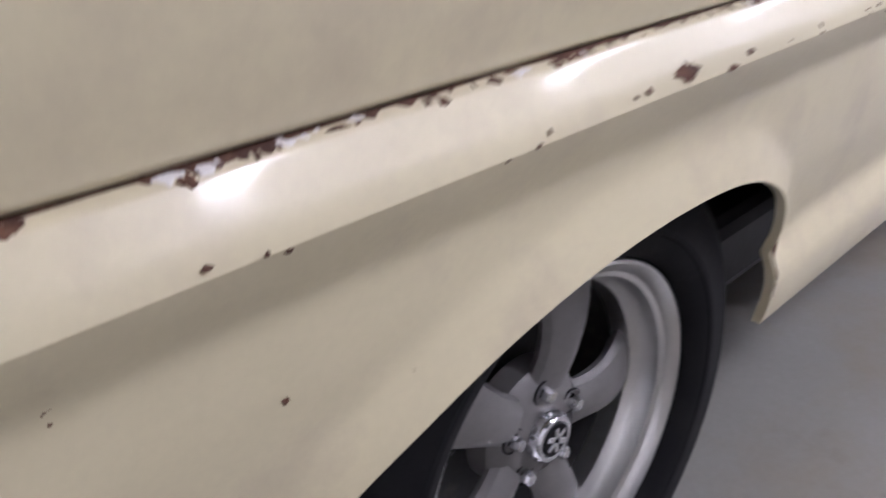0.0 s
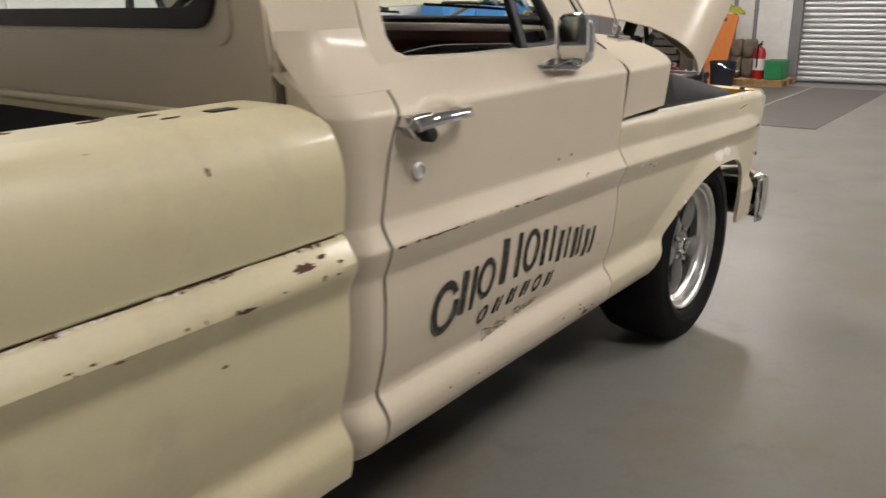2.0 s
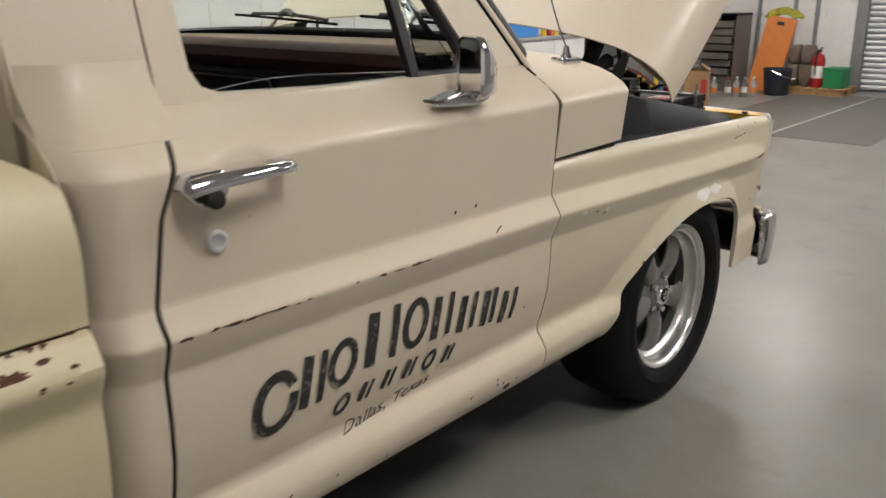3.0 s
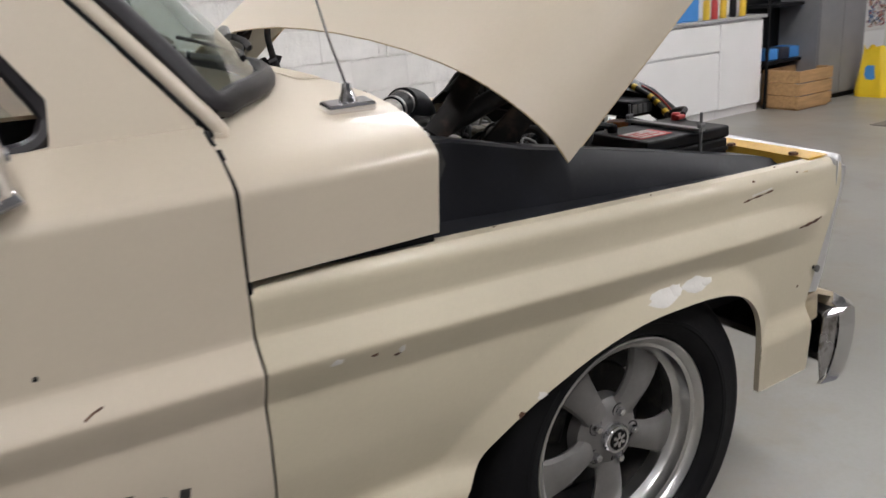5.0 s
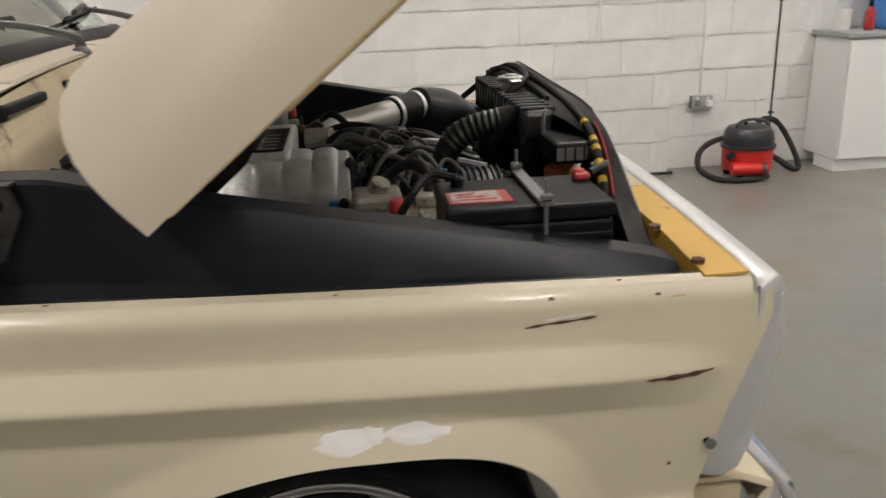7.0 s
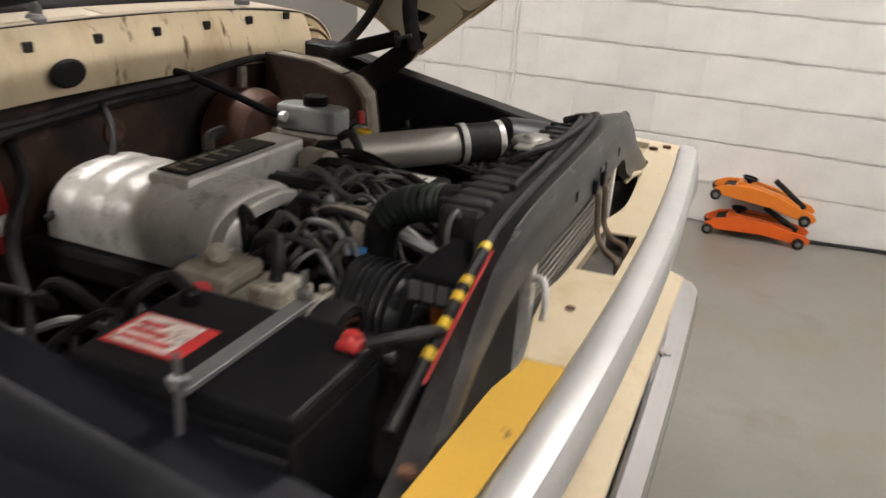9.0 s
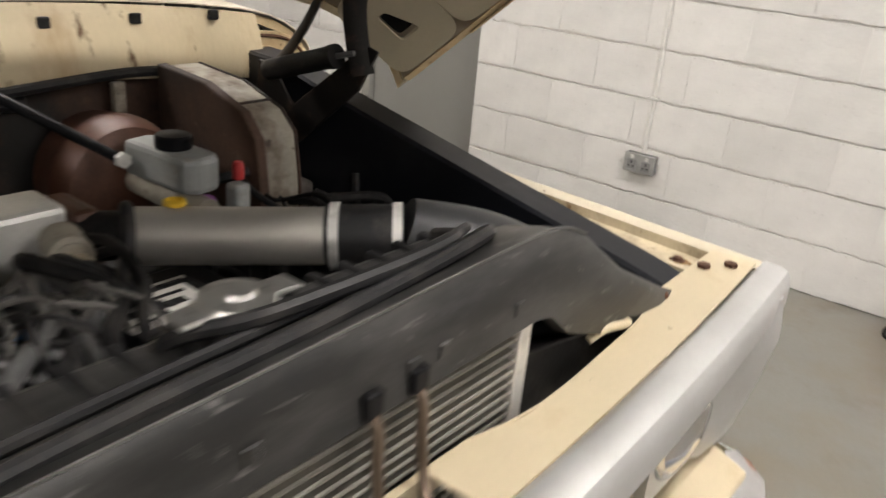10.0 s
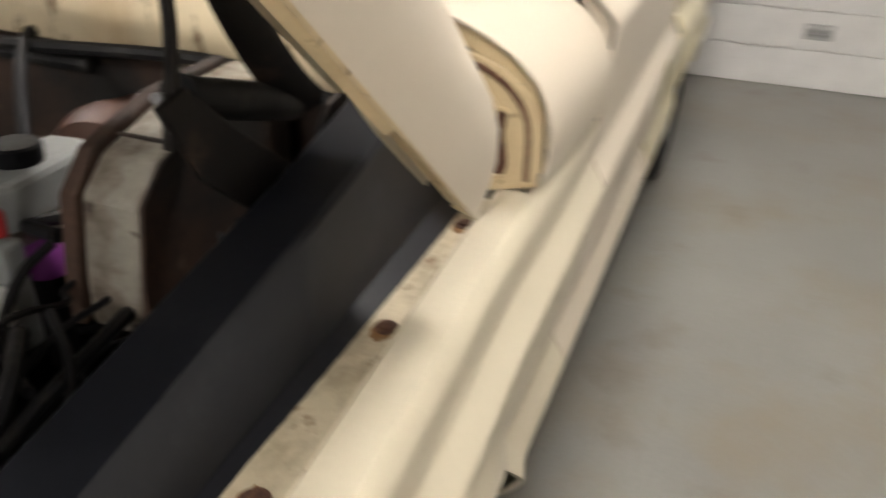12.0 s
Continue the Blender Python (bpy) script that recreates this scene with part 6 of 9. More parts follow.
tpart("reservoir_cap", lathe([(0.030, 0), (0.031, 0.004), (0.031, 0.020), (0.028, 0.023), (0, 0.023)], 24, Matrix.Translation((-0.155, 0.402, 0.987))), M_BLACK, "black ribbed cap", True, servo)
tpart("red_cap", lathe([(0.010, 0), (0.010, 0.025), (0.007, 0.03), (0, 0.03)], 12, Matrix.Translation((-0.06, 0.462, 0.945))), M_RED, "small red cap", True, servo)
tpart("washer_pot", box(-0.078, -0.044, 0.446, 0.478, 0.80, 0.938, 0.008), M_RESERVOIR, "milky plastic pot", False, servo)

# brace bar from the cowl
tpart("brace_bar", sweep([(-0.43, 0.19, 1.060), (-0.39, 0.20, 1.060), (-0.32, 0.25, 1.025), (-0.225, 0.338, 0.962)], 0.0095, 10, 6), M_BLACK, "black steel brace bar")
tpart("brace_nut", lathe([(0.014, 0), (0.014, 0.012), (0, 0.014)], 6, Matrix.Translation((-0.212, 0.338, 0.962)) @ ROT_Y), M_CAST, "bright nut at the brace's end")
for pts, r in (([(-0.43, -0.55, 1.04), (-0.39, -0.3, 1.03), (-0.385, -0.05, 1.045), (-0.38, 0.2, 1.05), (-0.40, 0.5, 1.06), (-0.40, 0.7, 1.03)], 0.010),
               ([(-0.43, -0.7, 1.02), (-0.40, -0.45, 1.005), (-0.395, -0.2, 1.02), (-0.40, 0.05, 1.03), (-0.42, 0.28, 1.02)], 0.014),
               ([(-0.40, -0.05, 1.04), (-0.30, -0.12, 0.99), (-0.26, -0.20, 0.93), (-0.28, -0.32, 0.88)], 0.008),
               ([(-0.43, -0.25, 0.98), (-0.35, -0.30, 0.93), (-0.30, -0.38, 0.86), (-0.2, -0.45, 0.80)], 0.012)):
    tpart("firewall_cable", sweep(pts, r, 8, 8), M_HOSE, "black cable along the firewall")
tpart("firewall_grommet", lathe([(0.030, 0), (0.030, 0.006), (0.020, 0.010), (0.014, 0.006), (0, 0.006)], 24, Matrix.Translation((-0.4385, 0.02, 0.95)) @ ROT_Y), M_BROWN, "rusty round grommet")
tpart("firewall_tag", box(-0.438, -0.434, -0.62, -0.53, 0.90, 1.0, 0.002, 1), M_DUSTY, "dark plate on the firewall", False)

# heater box with pale edges
box_side = [(-0.395, 0.84), (-0.395, 1.070), (-0.250, 1.062), (-0.140, 1.030), (-0.100, 0.994), (-0.085, 0.90), (-0.082, 0.84)]
heater = tpart("heater_box", prism(box_side, 0.075, "y", 0.547, 0.006), M_GREYBOX, "aged pale heater box with a brown flanged side", False)
tpart("brown_side", prism([(x + 0.008 * (x > -0.4), z + 0.006 * (z > 1.0)) for x, z in box_side], 0.022, "y", 0.524, 0.004), M_FIREWALL, "dark brown side of the box", False, heater)
tpart("brown_back", prism(box_side, 0.006, "y", 0.6225, 0.002), M_FIREWALL, "brown stained side of the box", False, heater)
tpart("box_seam", sweep([(-0.170, 0.545, 1.0395), (-0.170, 0.585, 1.0395), (-0.170, 0.624, 1.0395)], 0.003, 6, 3), M_FIREWALL, "dark seam across the top", True, heater)
tpart("pale_end", box(-0.416, -0.400, 0.440, 0.466, 0.90, 1.044, 0.004), M_GREYBOX, "aged pale plastic post", False, heater)
tpart("blower_pan", prism(rounded(-0.425, -0.170, 0.632, 0.752, 0.03), 0.05, "z", 0.80, 0.008), M_PAN, "dusty grey blower cover", False, heater)
for k in range(3):
    a = (-0.36 + 0.05 * k, 0.655)
    tpart("blower_wire", sweep([(-0.30 + 0.04 * k, 0.63, 0.91), (-0.24 + 0.03 * k, 0.67, 0.88 - 0.01 * k), (-0.20, 0.71, 0.86), (-0.15, 0.735, 0.80)], 0.0035, 6, 6), M_HOSE, "thin black wire", True, heater)


# upper radiator hose and loops of wire
rad_hose = tpart("radiator_hose", sweep([(0.478, -0.200, 1.020), (0.46, -0.197, 1.017), (0.44, -0.193, 1.013)], 0.031, 16, 8), M_HOSE, "black radiator hose with a green corrugated bend")
tpart("corrugated_bend", sweep([(0.445, -0.194, 1.014), (0.40, -0.186, 1.004), (0.36, -0.179, 0.988), (0.335, -0.172, 0.966)], 0.031, 16, 12, ribs=0.06, rib_pitch=0.015), M_GREENHOSE, "greenish corrugated hose", True, rad_hose)
tpart("hose_drop", sweep([(0.337, -0.173, 0.968), (0.318, -0.166, 0.930), (0.314, -0.162, 0.84)], 0.030, 16, 8), M_HOSE, "black lower end of the hose", True, rad_hose)
sticker = tpart("fan_shroud", prism(rounded(-0.14, 0.36, 0.55, 0.95, 0.06), 0.02, "x", 0.445), M_BLACK, "black fan shroud", False)
tpart("shroud_sticker", box(0.03, 0.10, 0.225, 0.285, 0.846, 0.850), M_STICKER, "white sticker with plain bars", False)
for k in range(3):
    tpart("sticker_bar", box(0.04 + 0.018 * k, 0.052 + 0.018 * k, 0.232, 0.278, 0.8502, 0.8515), M_BLACK, "", False)
tpart("sticker_base", box(-0.02, 0.16, 0.20, 0.34, 0.72, 0.845, 0.01), M_BLACK, "black cover beside the fan", False)
rnd = random.Random(4)
for k in range(22):
    x0, y0 = rnd.uniform(0.08, 0.16), rnd.uniform(-0.22, 0.10)
    x1, y1 = rnd.uniform(0.24, 0.44), y0 + rnd.uniform(-0.16, 0.16)
    zz = rnd.uniform(0.85, 0.91)
    pts = [(x0, y0, zz - 0.05), ((2 * x0 + x1) / 3, (2 * y0 + y1) / 3 + rnd.uniform(-0.04, 0.04), zz + rnd.uniform(0.0, 0.045)), ((x0 + 2 * x1) / 3, (y0 + 2 * y1) / 3 + rnd.uniform(-0.05, 0.05), zz + rnd.uniform(-0.01, 0.035)), (x1, y1, zz - rnd.uniform(0.02, 0.10))]
    tpart("engine_wire", sweep(pts, rnd.choice((0.004, 0.005, 0.006, 0.009)), 7, 7), rnd.choice((M_HOSE, M_HOSE, M_DUSTY, M_GALV)), "dusty wire or hose on the engine")
rnd = random.Random(9)
for k in range(16):
    x0, y0, z0 = rnd.uniform(-0.35, 0.25), rnd.uniform(0.45, 0.70), rnd.uniform(0.62, 0.82)
    pts = [(x0, y0, z0)]
    for j in range(4):
        pts.append((pts[-1][0] + rnd.uniform(0.0, 0.10), pts[-1][1] + rnd.uniform(-0.06, 0.06), pts[-1][2] + rnd.uniform(-0.06, 0.05)))
    tpart("loose_hose", sweep(pts, rnd.choice((0.006, 0.008, 0.012)), 8, 6), rnd.choice((M_HOSE, M_DUSTY, M_HOSE)), "dark hose deep in the bay")
for k in range(14):
    x0, y0 = rnd.uniform(-0.30, 0.20), rnd.uniform(-0.70, -0.36)
    pts = [(x0, y0, 0.70)]
    for j in range(4):
        pts.append((pts[-1][0] + rnd.uniform(0.0, 0.11), pts[-1][1] + rnd.uniform(-0.06, 0.07), 0.78 + rnd.uniform(-0.05, 0.09)))
    tpart("loose_hose", sweep(pts, rnd.choice((0.006, 0.008, 0.011)), 8, 6), rnd.choice((M_HOSE, M_DUSTY, M_GALV)), "dark hose deep in the bay")
for x, y, z, m_, r in ((-0.13, 0.44, 0.888, M_PURPLE, 0.024), (-0.02, 0.475, 0.89, M_STICKER, 0.022), (-0.34, 0.50, 0.93, M_BLUE, 0.014), (0.10, 0.70, 0.70, M_YELLOWTAPE, 0.012)):
    tpart("fluid_cap", lathe([(r, -0.03), (r, 0.0), (r * 0.85, 0.006), (0, 0.006)], 18, Matrix.Translation((x, y, z))), m_, "coloured plastic cap or plug")
    tpart("filler_neck", lathe([(r * 0.8, -0.16), (r * 0.8, -0.031), (0, -0.031)], 14, Matrix.Translation((x, y, z))), M_DUSTY, "dark filler neck")

# looms that cross from the throttle to the radiator
rnd = random.Random(52)
for k in range(11):
    y0 = rnd.uniform(-0.05, 0.14)
    pts = [(0.02 + rnd.uniform(-0.03, 0.05), y0, 0.93 + rnd.uniform(-0.03, 0.02)), (0.10, y0 + rnd.uniform(-0.03, 0.03), 0.955 + rnd.uniform(-0.02, 0.015)), (0.20, y0 + rnd.uniform(-0.06, 0.05), 0.935 + rnd.uniform(-0.02, 0.02)),
           (0.31, y0 + rnd.uniform(-0.10, 0.04), 0.915 + rnd.uniform(-0.02, 0.03)), (0.42, y0 + rnd.uniform(-0.12, 0.04), 0.88 + rnd.uniform(-0.03, 0.03))]
    tpart("engine_loom", sweep(pts, rnd.choice((0.005, 0.006, 0.008, 0.011)), 8, 7), rnd.choice((M_GALV, M_DUSTY, M_HOSE, M_DUSTY)), "dusty loom across the engine")

# tangle of dusty grey wires in front of the manifold
rnd = random.Random(123)
for k in range(48):
    u, v = rnd.random(), rnd.random()
    x0, y0 = 0.10 + 0.12 * u + 0.10 * v, 0.02 - 0.34 * v + 0.05 * u
    zz = 0.900 + rnd.uniform(0.0, 0.06)
    a = rnd.uniform(-1.2, 1.2)
    L = rnd.uniform(0.05, 0.10)
    pts = [(x0 - L * math.cos(a), y0 - L * math.sin(a), zz - rnd.uniform(0.05, 0.10)), (x0 - 0.4 * L * math.cos(a), y0 - 0.4 * L * math.sin(a) + rnd.uniform(-0.02, 0.02), zz + rnd.uniform(-0.02, 0.01)),
           (x0, y0, zz + 0.015), (x0 + 0.5 * L * math.cos(a), y0 + 0.5 * L * math.sin(a) + rnd.uniform(-0.02, 0.02), zz - 0.005), (x0 + L * math.cos(a), y0 + L * math.sin(a), zz - rnd.uniform(0.04, 0.10))]
    tpart("dusty_wire", sweep(pts, rnd.choice((0.0028, 0.0035, 0.0045, 0.006)), 7, 6), rnd.choice((M_WIRE, M_WIRE, M_HOSE, M_GALV)), "dusty grey wire")
for k in range(16):
    v = rnd.random()
    x, y, z = 0.12 + 0.22 * v + rnd.uniform(-0.04, 0.04), 0.0 - 0.33 * v + rnd.uniform(-0.04, 0.04), rnd.uniform(0.875, 0.93)
    tpart("wire_connector", turned(box(-0.014, 0.014, -0.008, 0.008, -0.007, 0.007, 0.002, 1), Matrix.Translation((x, y, z)) @ Euler((rnd.random(), rnd.random(), 3 * rnd.random())).to_matrix().to_4x4()), rnd.choice((M_WIRE, M_DUSTY, M_CREAMPLASTIC, M_BLUE if k < 6 else M_GREYBOX)), "small wiring connector", False)

# dusty bottom of the bay with a loom, loops and yellow connectors beside the inner fender
tpart("bay_bottom", box(-0.42, 0.46, 0.46, 0.756, 0.585, 0.60), M_CASTDARK, "dusty brown bottom of the bay", False)
tpart("bay_bottom", box(-0.42, 0.22, -0.756, -0.30, 0.585, 0.60), M_CASTDARK, "dusty brown bottom of the bay", False)
for pts, r, m_ in (([(-0.30, 0.725, 0.86), (-0.20, 0.71, 0.80), (-0.08, 0.70, 0.76), (0.05, 0.69, 0.74), (0.20, 0.70, 0.70), (0.33, 0.71, 0.72)], 0.011, M_HOSE),
                   ([(-0.10, 0.66, 0.80), (-0.06, 0.72, 0.77), (0.0, 0.735, 0.74), (0.03, 0.69, 0.71), (-0.02, 0.63, 0.72), (-0.10, 0.62, 0.76), (-0.13, 0.66, 0.80)], 0.008, M_HOSE),
                   ([(0.02, 0.60, 0.78), (0.08, 0.64, 0.76), (0.15, 0.70, 0.72), (0.24, 0.735, 0.69), (0.30, 0.70, 0.67)], 0.007, M_DUSTY),
                   ([(0.10, 0.56, 0.74), (0.18, 0.62, 0.72), (0.25, 0.66, 0.70), (0.33, 0.64, 0.68)], 0.006, M_YELLOWTAPE),
                   ([(-0.06, 0.745, 0.90), (-0.04, 0.735, 0.82), (-0.01, 0.72, 0.74), (0.02, 0.70, 0.68)], 0.009, M_HOSE)):
    tpart("side_loom", sweep(pts, r, 8, 8), m_, "wiring loom beside the inner fender")
for x, y, z in ((0.16, 0.655, 0.735), (0.22, 0.68, 0.715), (0.28, 0.70, 0.70), (0.12, 0.62, 0.75)):
    tpart("loom_connector", turned(box(-0.020, 0.020, -0.010, 0.010, -0.008, 0.008, 0.003), Matrix.Translation((x, y, z)) @ Euler((0.3, 0.2, 0.7)).to_matrix().to_4x4()), M_YELLOWTAPE if x > 0.2 else M_CREAMPLASTIC, "small yellow connector", False)

rnd = random.Random(77)
for k in range(18):
    x, y, z = rnd.uniform(-0.32, 0.05), rnd.uniform(0.46, 0.60), rnd.uniform(0.82, 0.93)
    pts = [(x, y, z)]
    for q in range(4):
        pts.append((pts[-1][0] + rnd.uniform(0.02, 0.10), pts[-1][1] + rnd.uniform(-0.03, 0.07), pts[-1][2] - rnd.uniform(-0.03, 0.06)))
    tpart("bay_wire", sweep(pts, rnd.choice((0.004, 0.006, 0.009)), 7, 7), rnd.choice((M_HOSE, M_HOSE, M_DUSTY)), "dusty wire behind the intake tube")

# black box beside the fan with a white printed label
fan_box = tpart("fan_box", prism([(0.175, 0.035), (0.175, 0.200), (0.300, 0.200), (0.300, 0.035)], 0.085, "z", 0.845, 0.008), M_BLACK, "black box beside the fan", False)
tpart("label", box(0.195, 0.272, 0.062, 0.178, 0.9304, 0.9312), M_FILLER, "white printed label", False, fan_box)
for x, y0, y1, w in ((0.211, 0.072, 0.168, 0.007), (0.233, 0.072, 0.156, 0.015), (0.256, 0.072, 0.165, 0.005)):
    tpart("print_bar", box(x - w / 2, x + w / 2, y0, y1, 0.9313, 0.9318), M_BLACK, "", False, fan_box)

# compressor, its pulley, and the alternator
comp = tpart("compressor", box(0.12, 0.335, -0.455, -0.325, 0.755, 0.885, 0.030, 3), M_GRIME, "dirty cast alloy compressor", False)
tpart("compressor_head", box(0.10, 0.20, -0.44, -0.335, 0.886, 0.918, 0.010), M_CASTDARK, "cast head", False, comp)
tpart("compressor_neck", sweep([(0.15, -0.39, 0.915), (0.16, -0.40, 0.94)], 0.020, 12, curve=False), M_CASTDARK, "", True, comp)
tpart("clutch", lathe([(0.075, -0.035), (0.078, -0.02), (0.072, -0.012), (0.078, -0.004), (0.076, 0.010), (0.055, 0.012), (0.05, 0.004), (0.02, 0.006), (0.02, 0.016), (0, 0.016)], 36, Matrix.Translation((0.375, -0.405, 0.825)) @ ROT_Y), M_BROWN, "brown-rusted pulley clutch", True, comp)
tpart("clutch_rim", lathe([(0.070, -0.030), (0.0785, -0.034), (0.0800, -0.020), (0.0800, 0.000), (0.0785, 0.0125), (0.066, 0.0135), (0.064, 0.010)], 36, Matrix.Translation((0.375, -0.405, 0.825)) @ ROT_Y), M_HOSE, "black pulley rim", True, comp)
alt = tpart("alternator", lathe([(0, -0.10), (0.06, -0.10), (0.075, -0.085), (0.078, -0.03), (0.070, 0.0), (0.060, 0.012), (0.030, 0.016), (0.030, 0.04), (0, 0.04)], 32, Matrix.Translation((0.428, -0.288, 0.842)) @ ROT_Y @ Matrix.Diagonal((1.08, 1.08, 1, 1))), M_DUCT, "black ribbed alternator with a pulley")
for k in range(8):
    a = 2 * math.pi * k / 8
    b = box(-0.014, 0.004, -0.009, 0.009, 0.040, 0.080, 0.003, 1)
    tpart("vent_fin", turned(b, Matrix.Translation((0.431, -0.288, 0.842)) @ Euler((a, 0, 0)).to_matrix().to_4x4()), M_DUCT, "", False, alt)
tpart("pulley", lathe([(0.030, 0.0), (0.034, 0.004), (0.028, 0.012), (0.034, 0.020), (0.030, 0.026), (0.012, 0.028), (0.012, 0.040), (0, 0.041)], 28, Matrix.Translation((0.463, -0.288, 0.842)) @ ROT_Y), M_LIP, "bright pulley", True, alt)
for k in range(7):
    z = -0.088 + 0.013 * k
    tpart("cooling_rib", lathe([(0.078, z - 0.003), (0.0905, z - 0.002), (0.0905, z + 0.002), (0.078, z + 0.003)], 32, Matrix.Translation((0.428, -0.288, 0.842)) @ ROT_Y), M_DUCT, "", True, alt)
for y, z in ((-0.352, 0.812), (-0.330, 0.785), (-0.25, 0.905)):
    tpart("alternator_bolt", lathe([(0.011, 0), (0.011, 0.014), (0.006, 0.016), (0.006, 0.03), (0, 0.031)], 6, Matrix.Translation((0.425, y, z)) @ ROT_Y), M_LIP, "bright bolt", True, alt)
tpart("drive_belt", sweep([(0.365, -0.33, 0.82), (0.40, -0.20, 0.80), (0.40, 0.0, 0.72)], 0.010, 6, 6, flat=1.6), M_HOSE, "black drive belt")
for k in range(5):
    x = 0.145 + 0.042 * k
    tpart("cast_rib", box(x, x + 0.010, -0.4585, -0.3215, 0.762, 0.8885, 0.004, 1), M_GRIME, "", False, comp)
for x, y in ((0.155, -0.44), (0.155, -0.34), (0.31, -0.44), (0.31, -0.34), (0.23, -0.345)):
    tpart("head_bolt", lathe([(0.009, 0), (0.009, 0.010), (0.006, 0.012), (0, 0.012)], 6, Matrix.Translation((x, y, 0.886))), M_CASTDARK, "", False, comp)
tpart("port_block", box(0.225, 0.285, -0.425, -0.355, 0.886, 0.912, 0.006), M_GRIME, "grimy port block", False, comp)
tpart("port_hose", sweep([(0.255, -0.39, 0.912), (0.256, -0.385, 0.945), (0.235, -0.36, 0.965), (0.19, -0.33, 0.945), (0.16, -0.31, 0.90)], 0.011, 10, 7), M_HOSE, "black port hose", True, comp)
tpart("red_filler_cap", lathe([(0.016, -0.03), (0.016, 0.0), (0.013, 0.006), (0, 0.006)], 16, Matrix.Translation((0.185, -0.475, 0.915))), M_RED, "small red cap")
tpart("filler_neck", lathe([(0.012, -0.15), (0.012, -0.031), (0, -0.031)], 12, Matrix.Translation((0.185, -0.475, 0.915))), M_DUSTY, "")

# pale fluted generator and dusty plug boots among the wires
gen = tpart("generator", lathe([(0, -0.045), (0.036, -0.045), (0.046, -0.036), (0.049, -0.012), (0.046, -0.008), (0.049, -0.004), (0.049, 0.012), (0.046, 0.016), (0.049, 0.020), (0.046, 0.036), (0.030, 0.045), (0, 0.045)], 32, Matrix.Translation((0.232, -0.150, 0.905)) @ ROT_Y), M_GREYBOX, "pale dusty generator with grooves")
for k in range(6):
    a = 2 * math.pi * k / 6
    tpart("through_bolt", sweep([(0.188, -0.150 + 0.050 * math.cos(a), 0.905 + 0.050 * math.sin(a)), (0.276, -0.150 + 0.050 * math.cos(a), 0.905 + 0.050 * math.sin(a))], 0.004, 8, curve=False), M_CASTDARK, "", True, gen)
rnd = random.Random(31)
for k in range(14):
    x, y, z = rnd.uniform(0.09, 0.18), rnd.uniform(-0.24, -0.02), rnd.uniform(0.86, 0.935)
    tpart("plug_boot", sweep([(x, y, z), (x + rnd.uniform(-0.02, 0.03), y + rnd.uniform(-0.03, 0.03), z + 0.02), (x + rnd.uniform(-0.03, 0.05), y + rnd.uniform(-0.05, 0.05), z - 0.05)], lambda t: 0.012 - 0.005 * t, 9, 5), rnd.choice((M_DUSTY, M_HOSE, M_GALV)), "dusty rubber plug boot")
for k in range(18):
    x, y, z = rnd.uniform(0.16, 0.44), rnd.uniform(-0.36, -0.10), rnd.uniform(0.80, 0.90)
    if k % 3 == 0:
        tpart("bracket", turned(box(-0.02, 0.02, -0.012, 0.012, -0.004, 0.004, 0.002), Matrix.Translation((x, y, z)) @ Euler((rnd.random(), rnd.random(), 3 * rnd.random())).to_matrix().to_4x4()), rnd.choice((M_CAST, M_CASTDARK, M_BROWN)), "small dirty bracket", False)
    else:
        tpart("connector", turned(box(-0.016, 0.016, -0.010, 0.010, -0.009, 0.009, 0.003), Matrix.Translation((x, y, z)) @ Euler((rnd.random(), rnd.random(), 3 * rnd.random())).to_matrix().to_4x4()), rnd.choice((M_CREAMPLASTIC, M_DUSTY, M_GALV, M_GREYBOX)), "small wiring connector", False)

# red can by the firewall, coolant bottle by the radiator
can = tpart("fluid_bottle", lathe([(0, 0), (0.036, 0), (0.038, 0.01), (0.038, 0.10), (0.028, 0.13), (0.015, 0.15), (0, 0.15)], 20, Matrix.Translation((-0.405, -0.34, 0.80))), M_RED, "red plastic bottle by the firewall")
tpart("bottle_label", lathe([(0.0384, 0.035), (0.0384, 0.075)], 20, Matrix.Translation((-0.405, -0.34, 0.80))), M_STICKER, "pale label", True, can)
cool = tpart("coolant_bottle", box(0.475, 0.575, -0.44, -0.335, 0.72, 0.905, 0.015), M_DUSTY, "dark coolant bottle with an orange cap", False)
tpart("orange_cap", lathe([(0.032, -0.012), (0.033, 0.0), (0.033, 0.018), (0.029, 0.024), (0, 0.024)], 24, Matrix.Translation((0.535, -0.375, 0.922))), M_ORANGE, "orange cap", True, cool)
tpart("fuse_box", box(0.50, 0.585, -0.46, -0.31, 0.965, 1.010, 0.008), M_BLACK, "black relay box under the support", False)
for k in range(4):
    tpart("relay", box(0.505 + 0.019 * k, 0.520 + 0.019 * k, -0.465, -0.461, 0.975, 1.0), M_GALV, "", False)
tpart("thin_pipe", sweep([(0.515, -0.325, 1.045), (0.512, -0.335, 1.055), (0.506, -0.345, 1.03), (0.508, -0.35, 0.96)], 0.004, 6, 6), M_GALV, "thin bent metal pipe")
tpart("battery_tray", box(0.24, 0.545, -0.775, -0.565, 0.74, 0.775, 0.004), M_BLACK, "black battery tray", False)

# ---------------------------------------------------------------- the battery: a thing of its own in its tray
batt = tagged(empty("car_battery"), "black car battery with red-edged label under a steel strap", "battery")
part("case", box(0.250, 0.522, -0.765, -0.575, 0.777, 0.945, 0.006), M_BATTERY, batt, "black battery case", False)
part("lid", box(0.247, 0.525, -0.768, -0.572, 0.946, 0.975, 0.006), M_BATTERY, batt, "black battery lid", False)
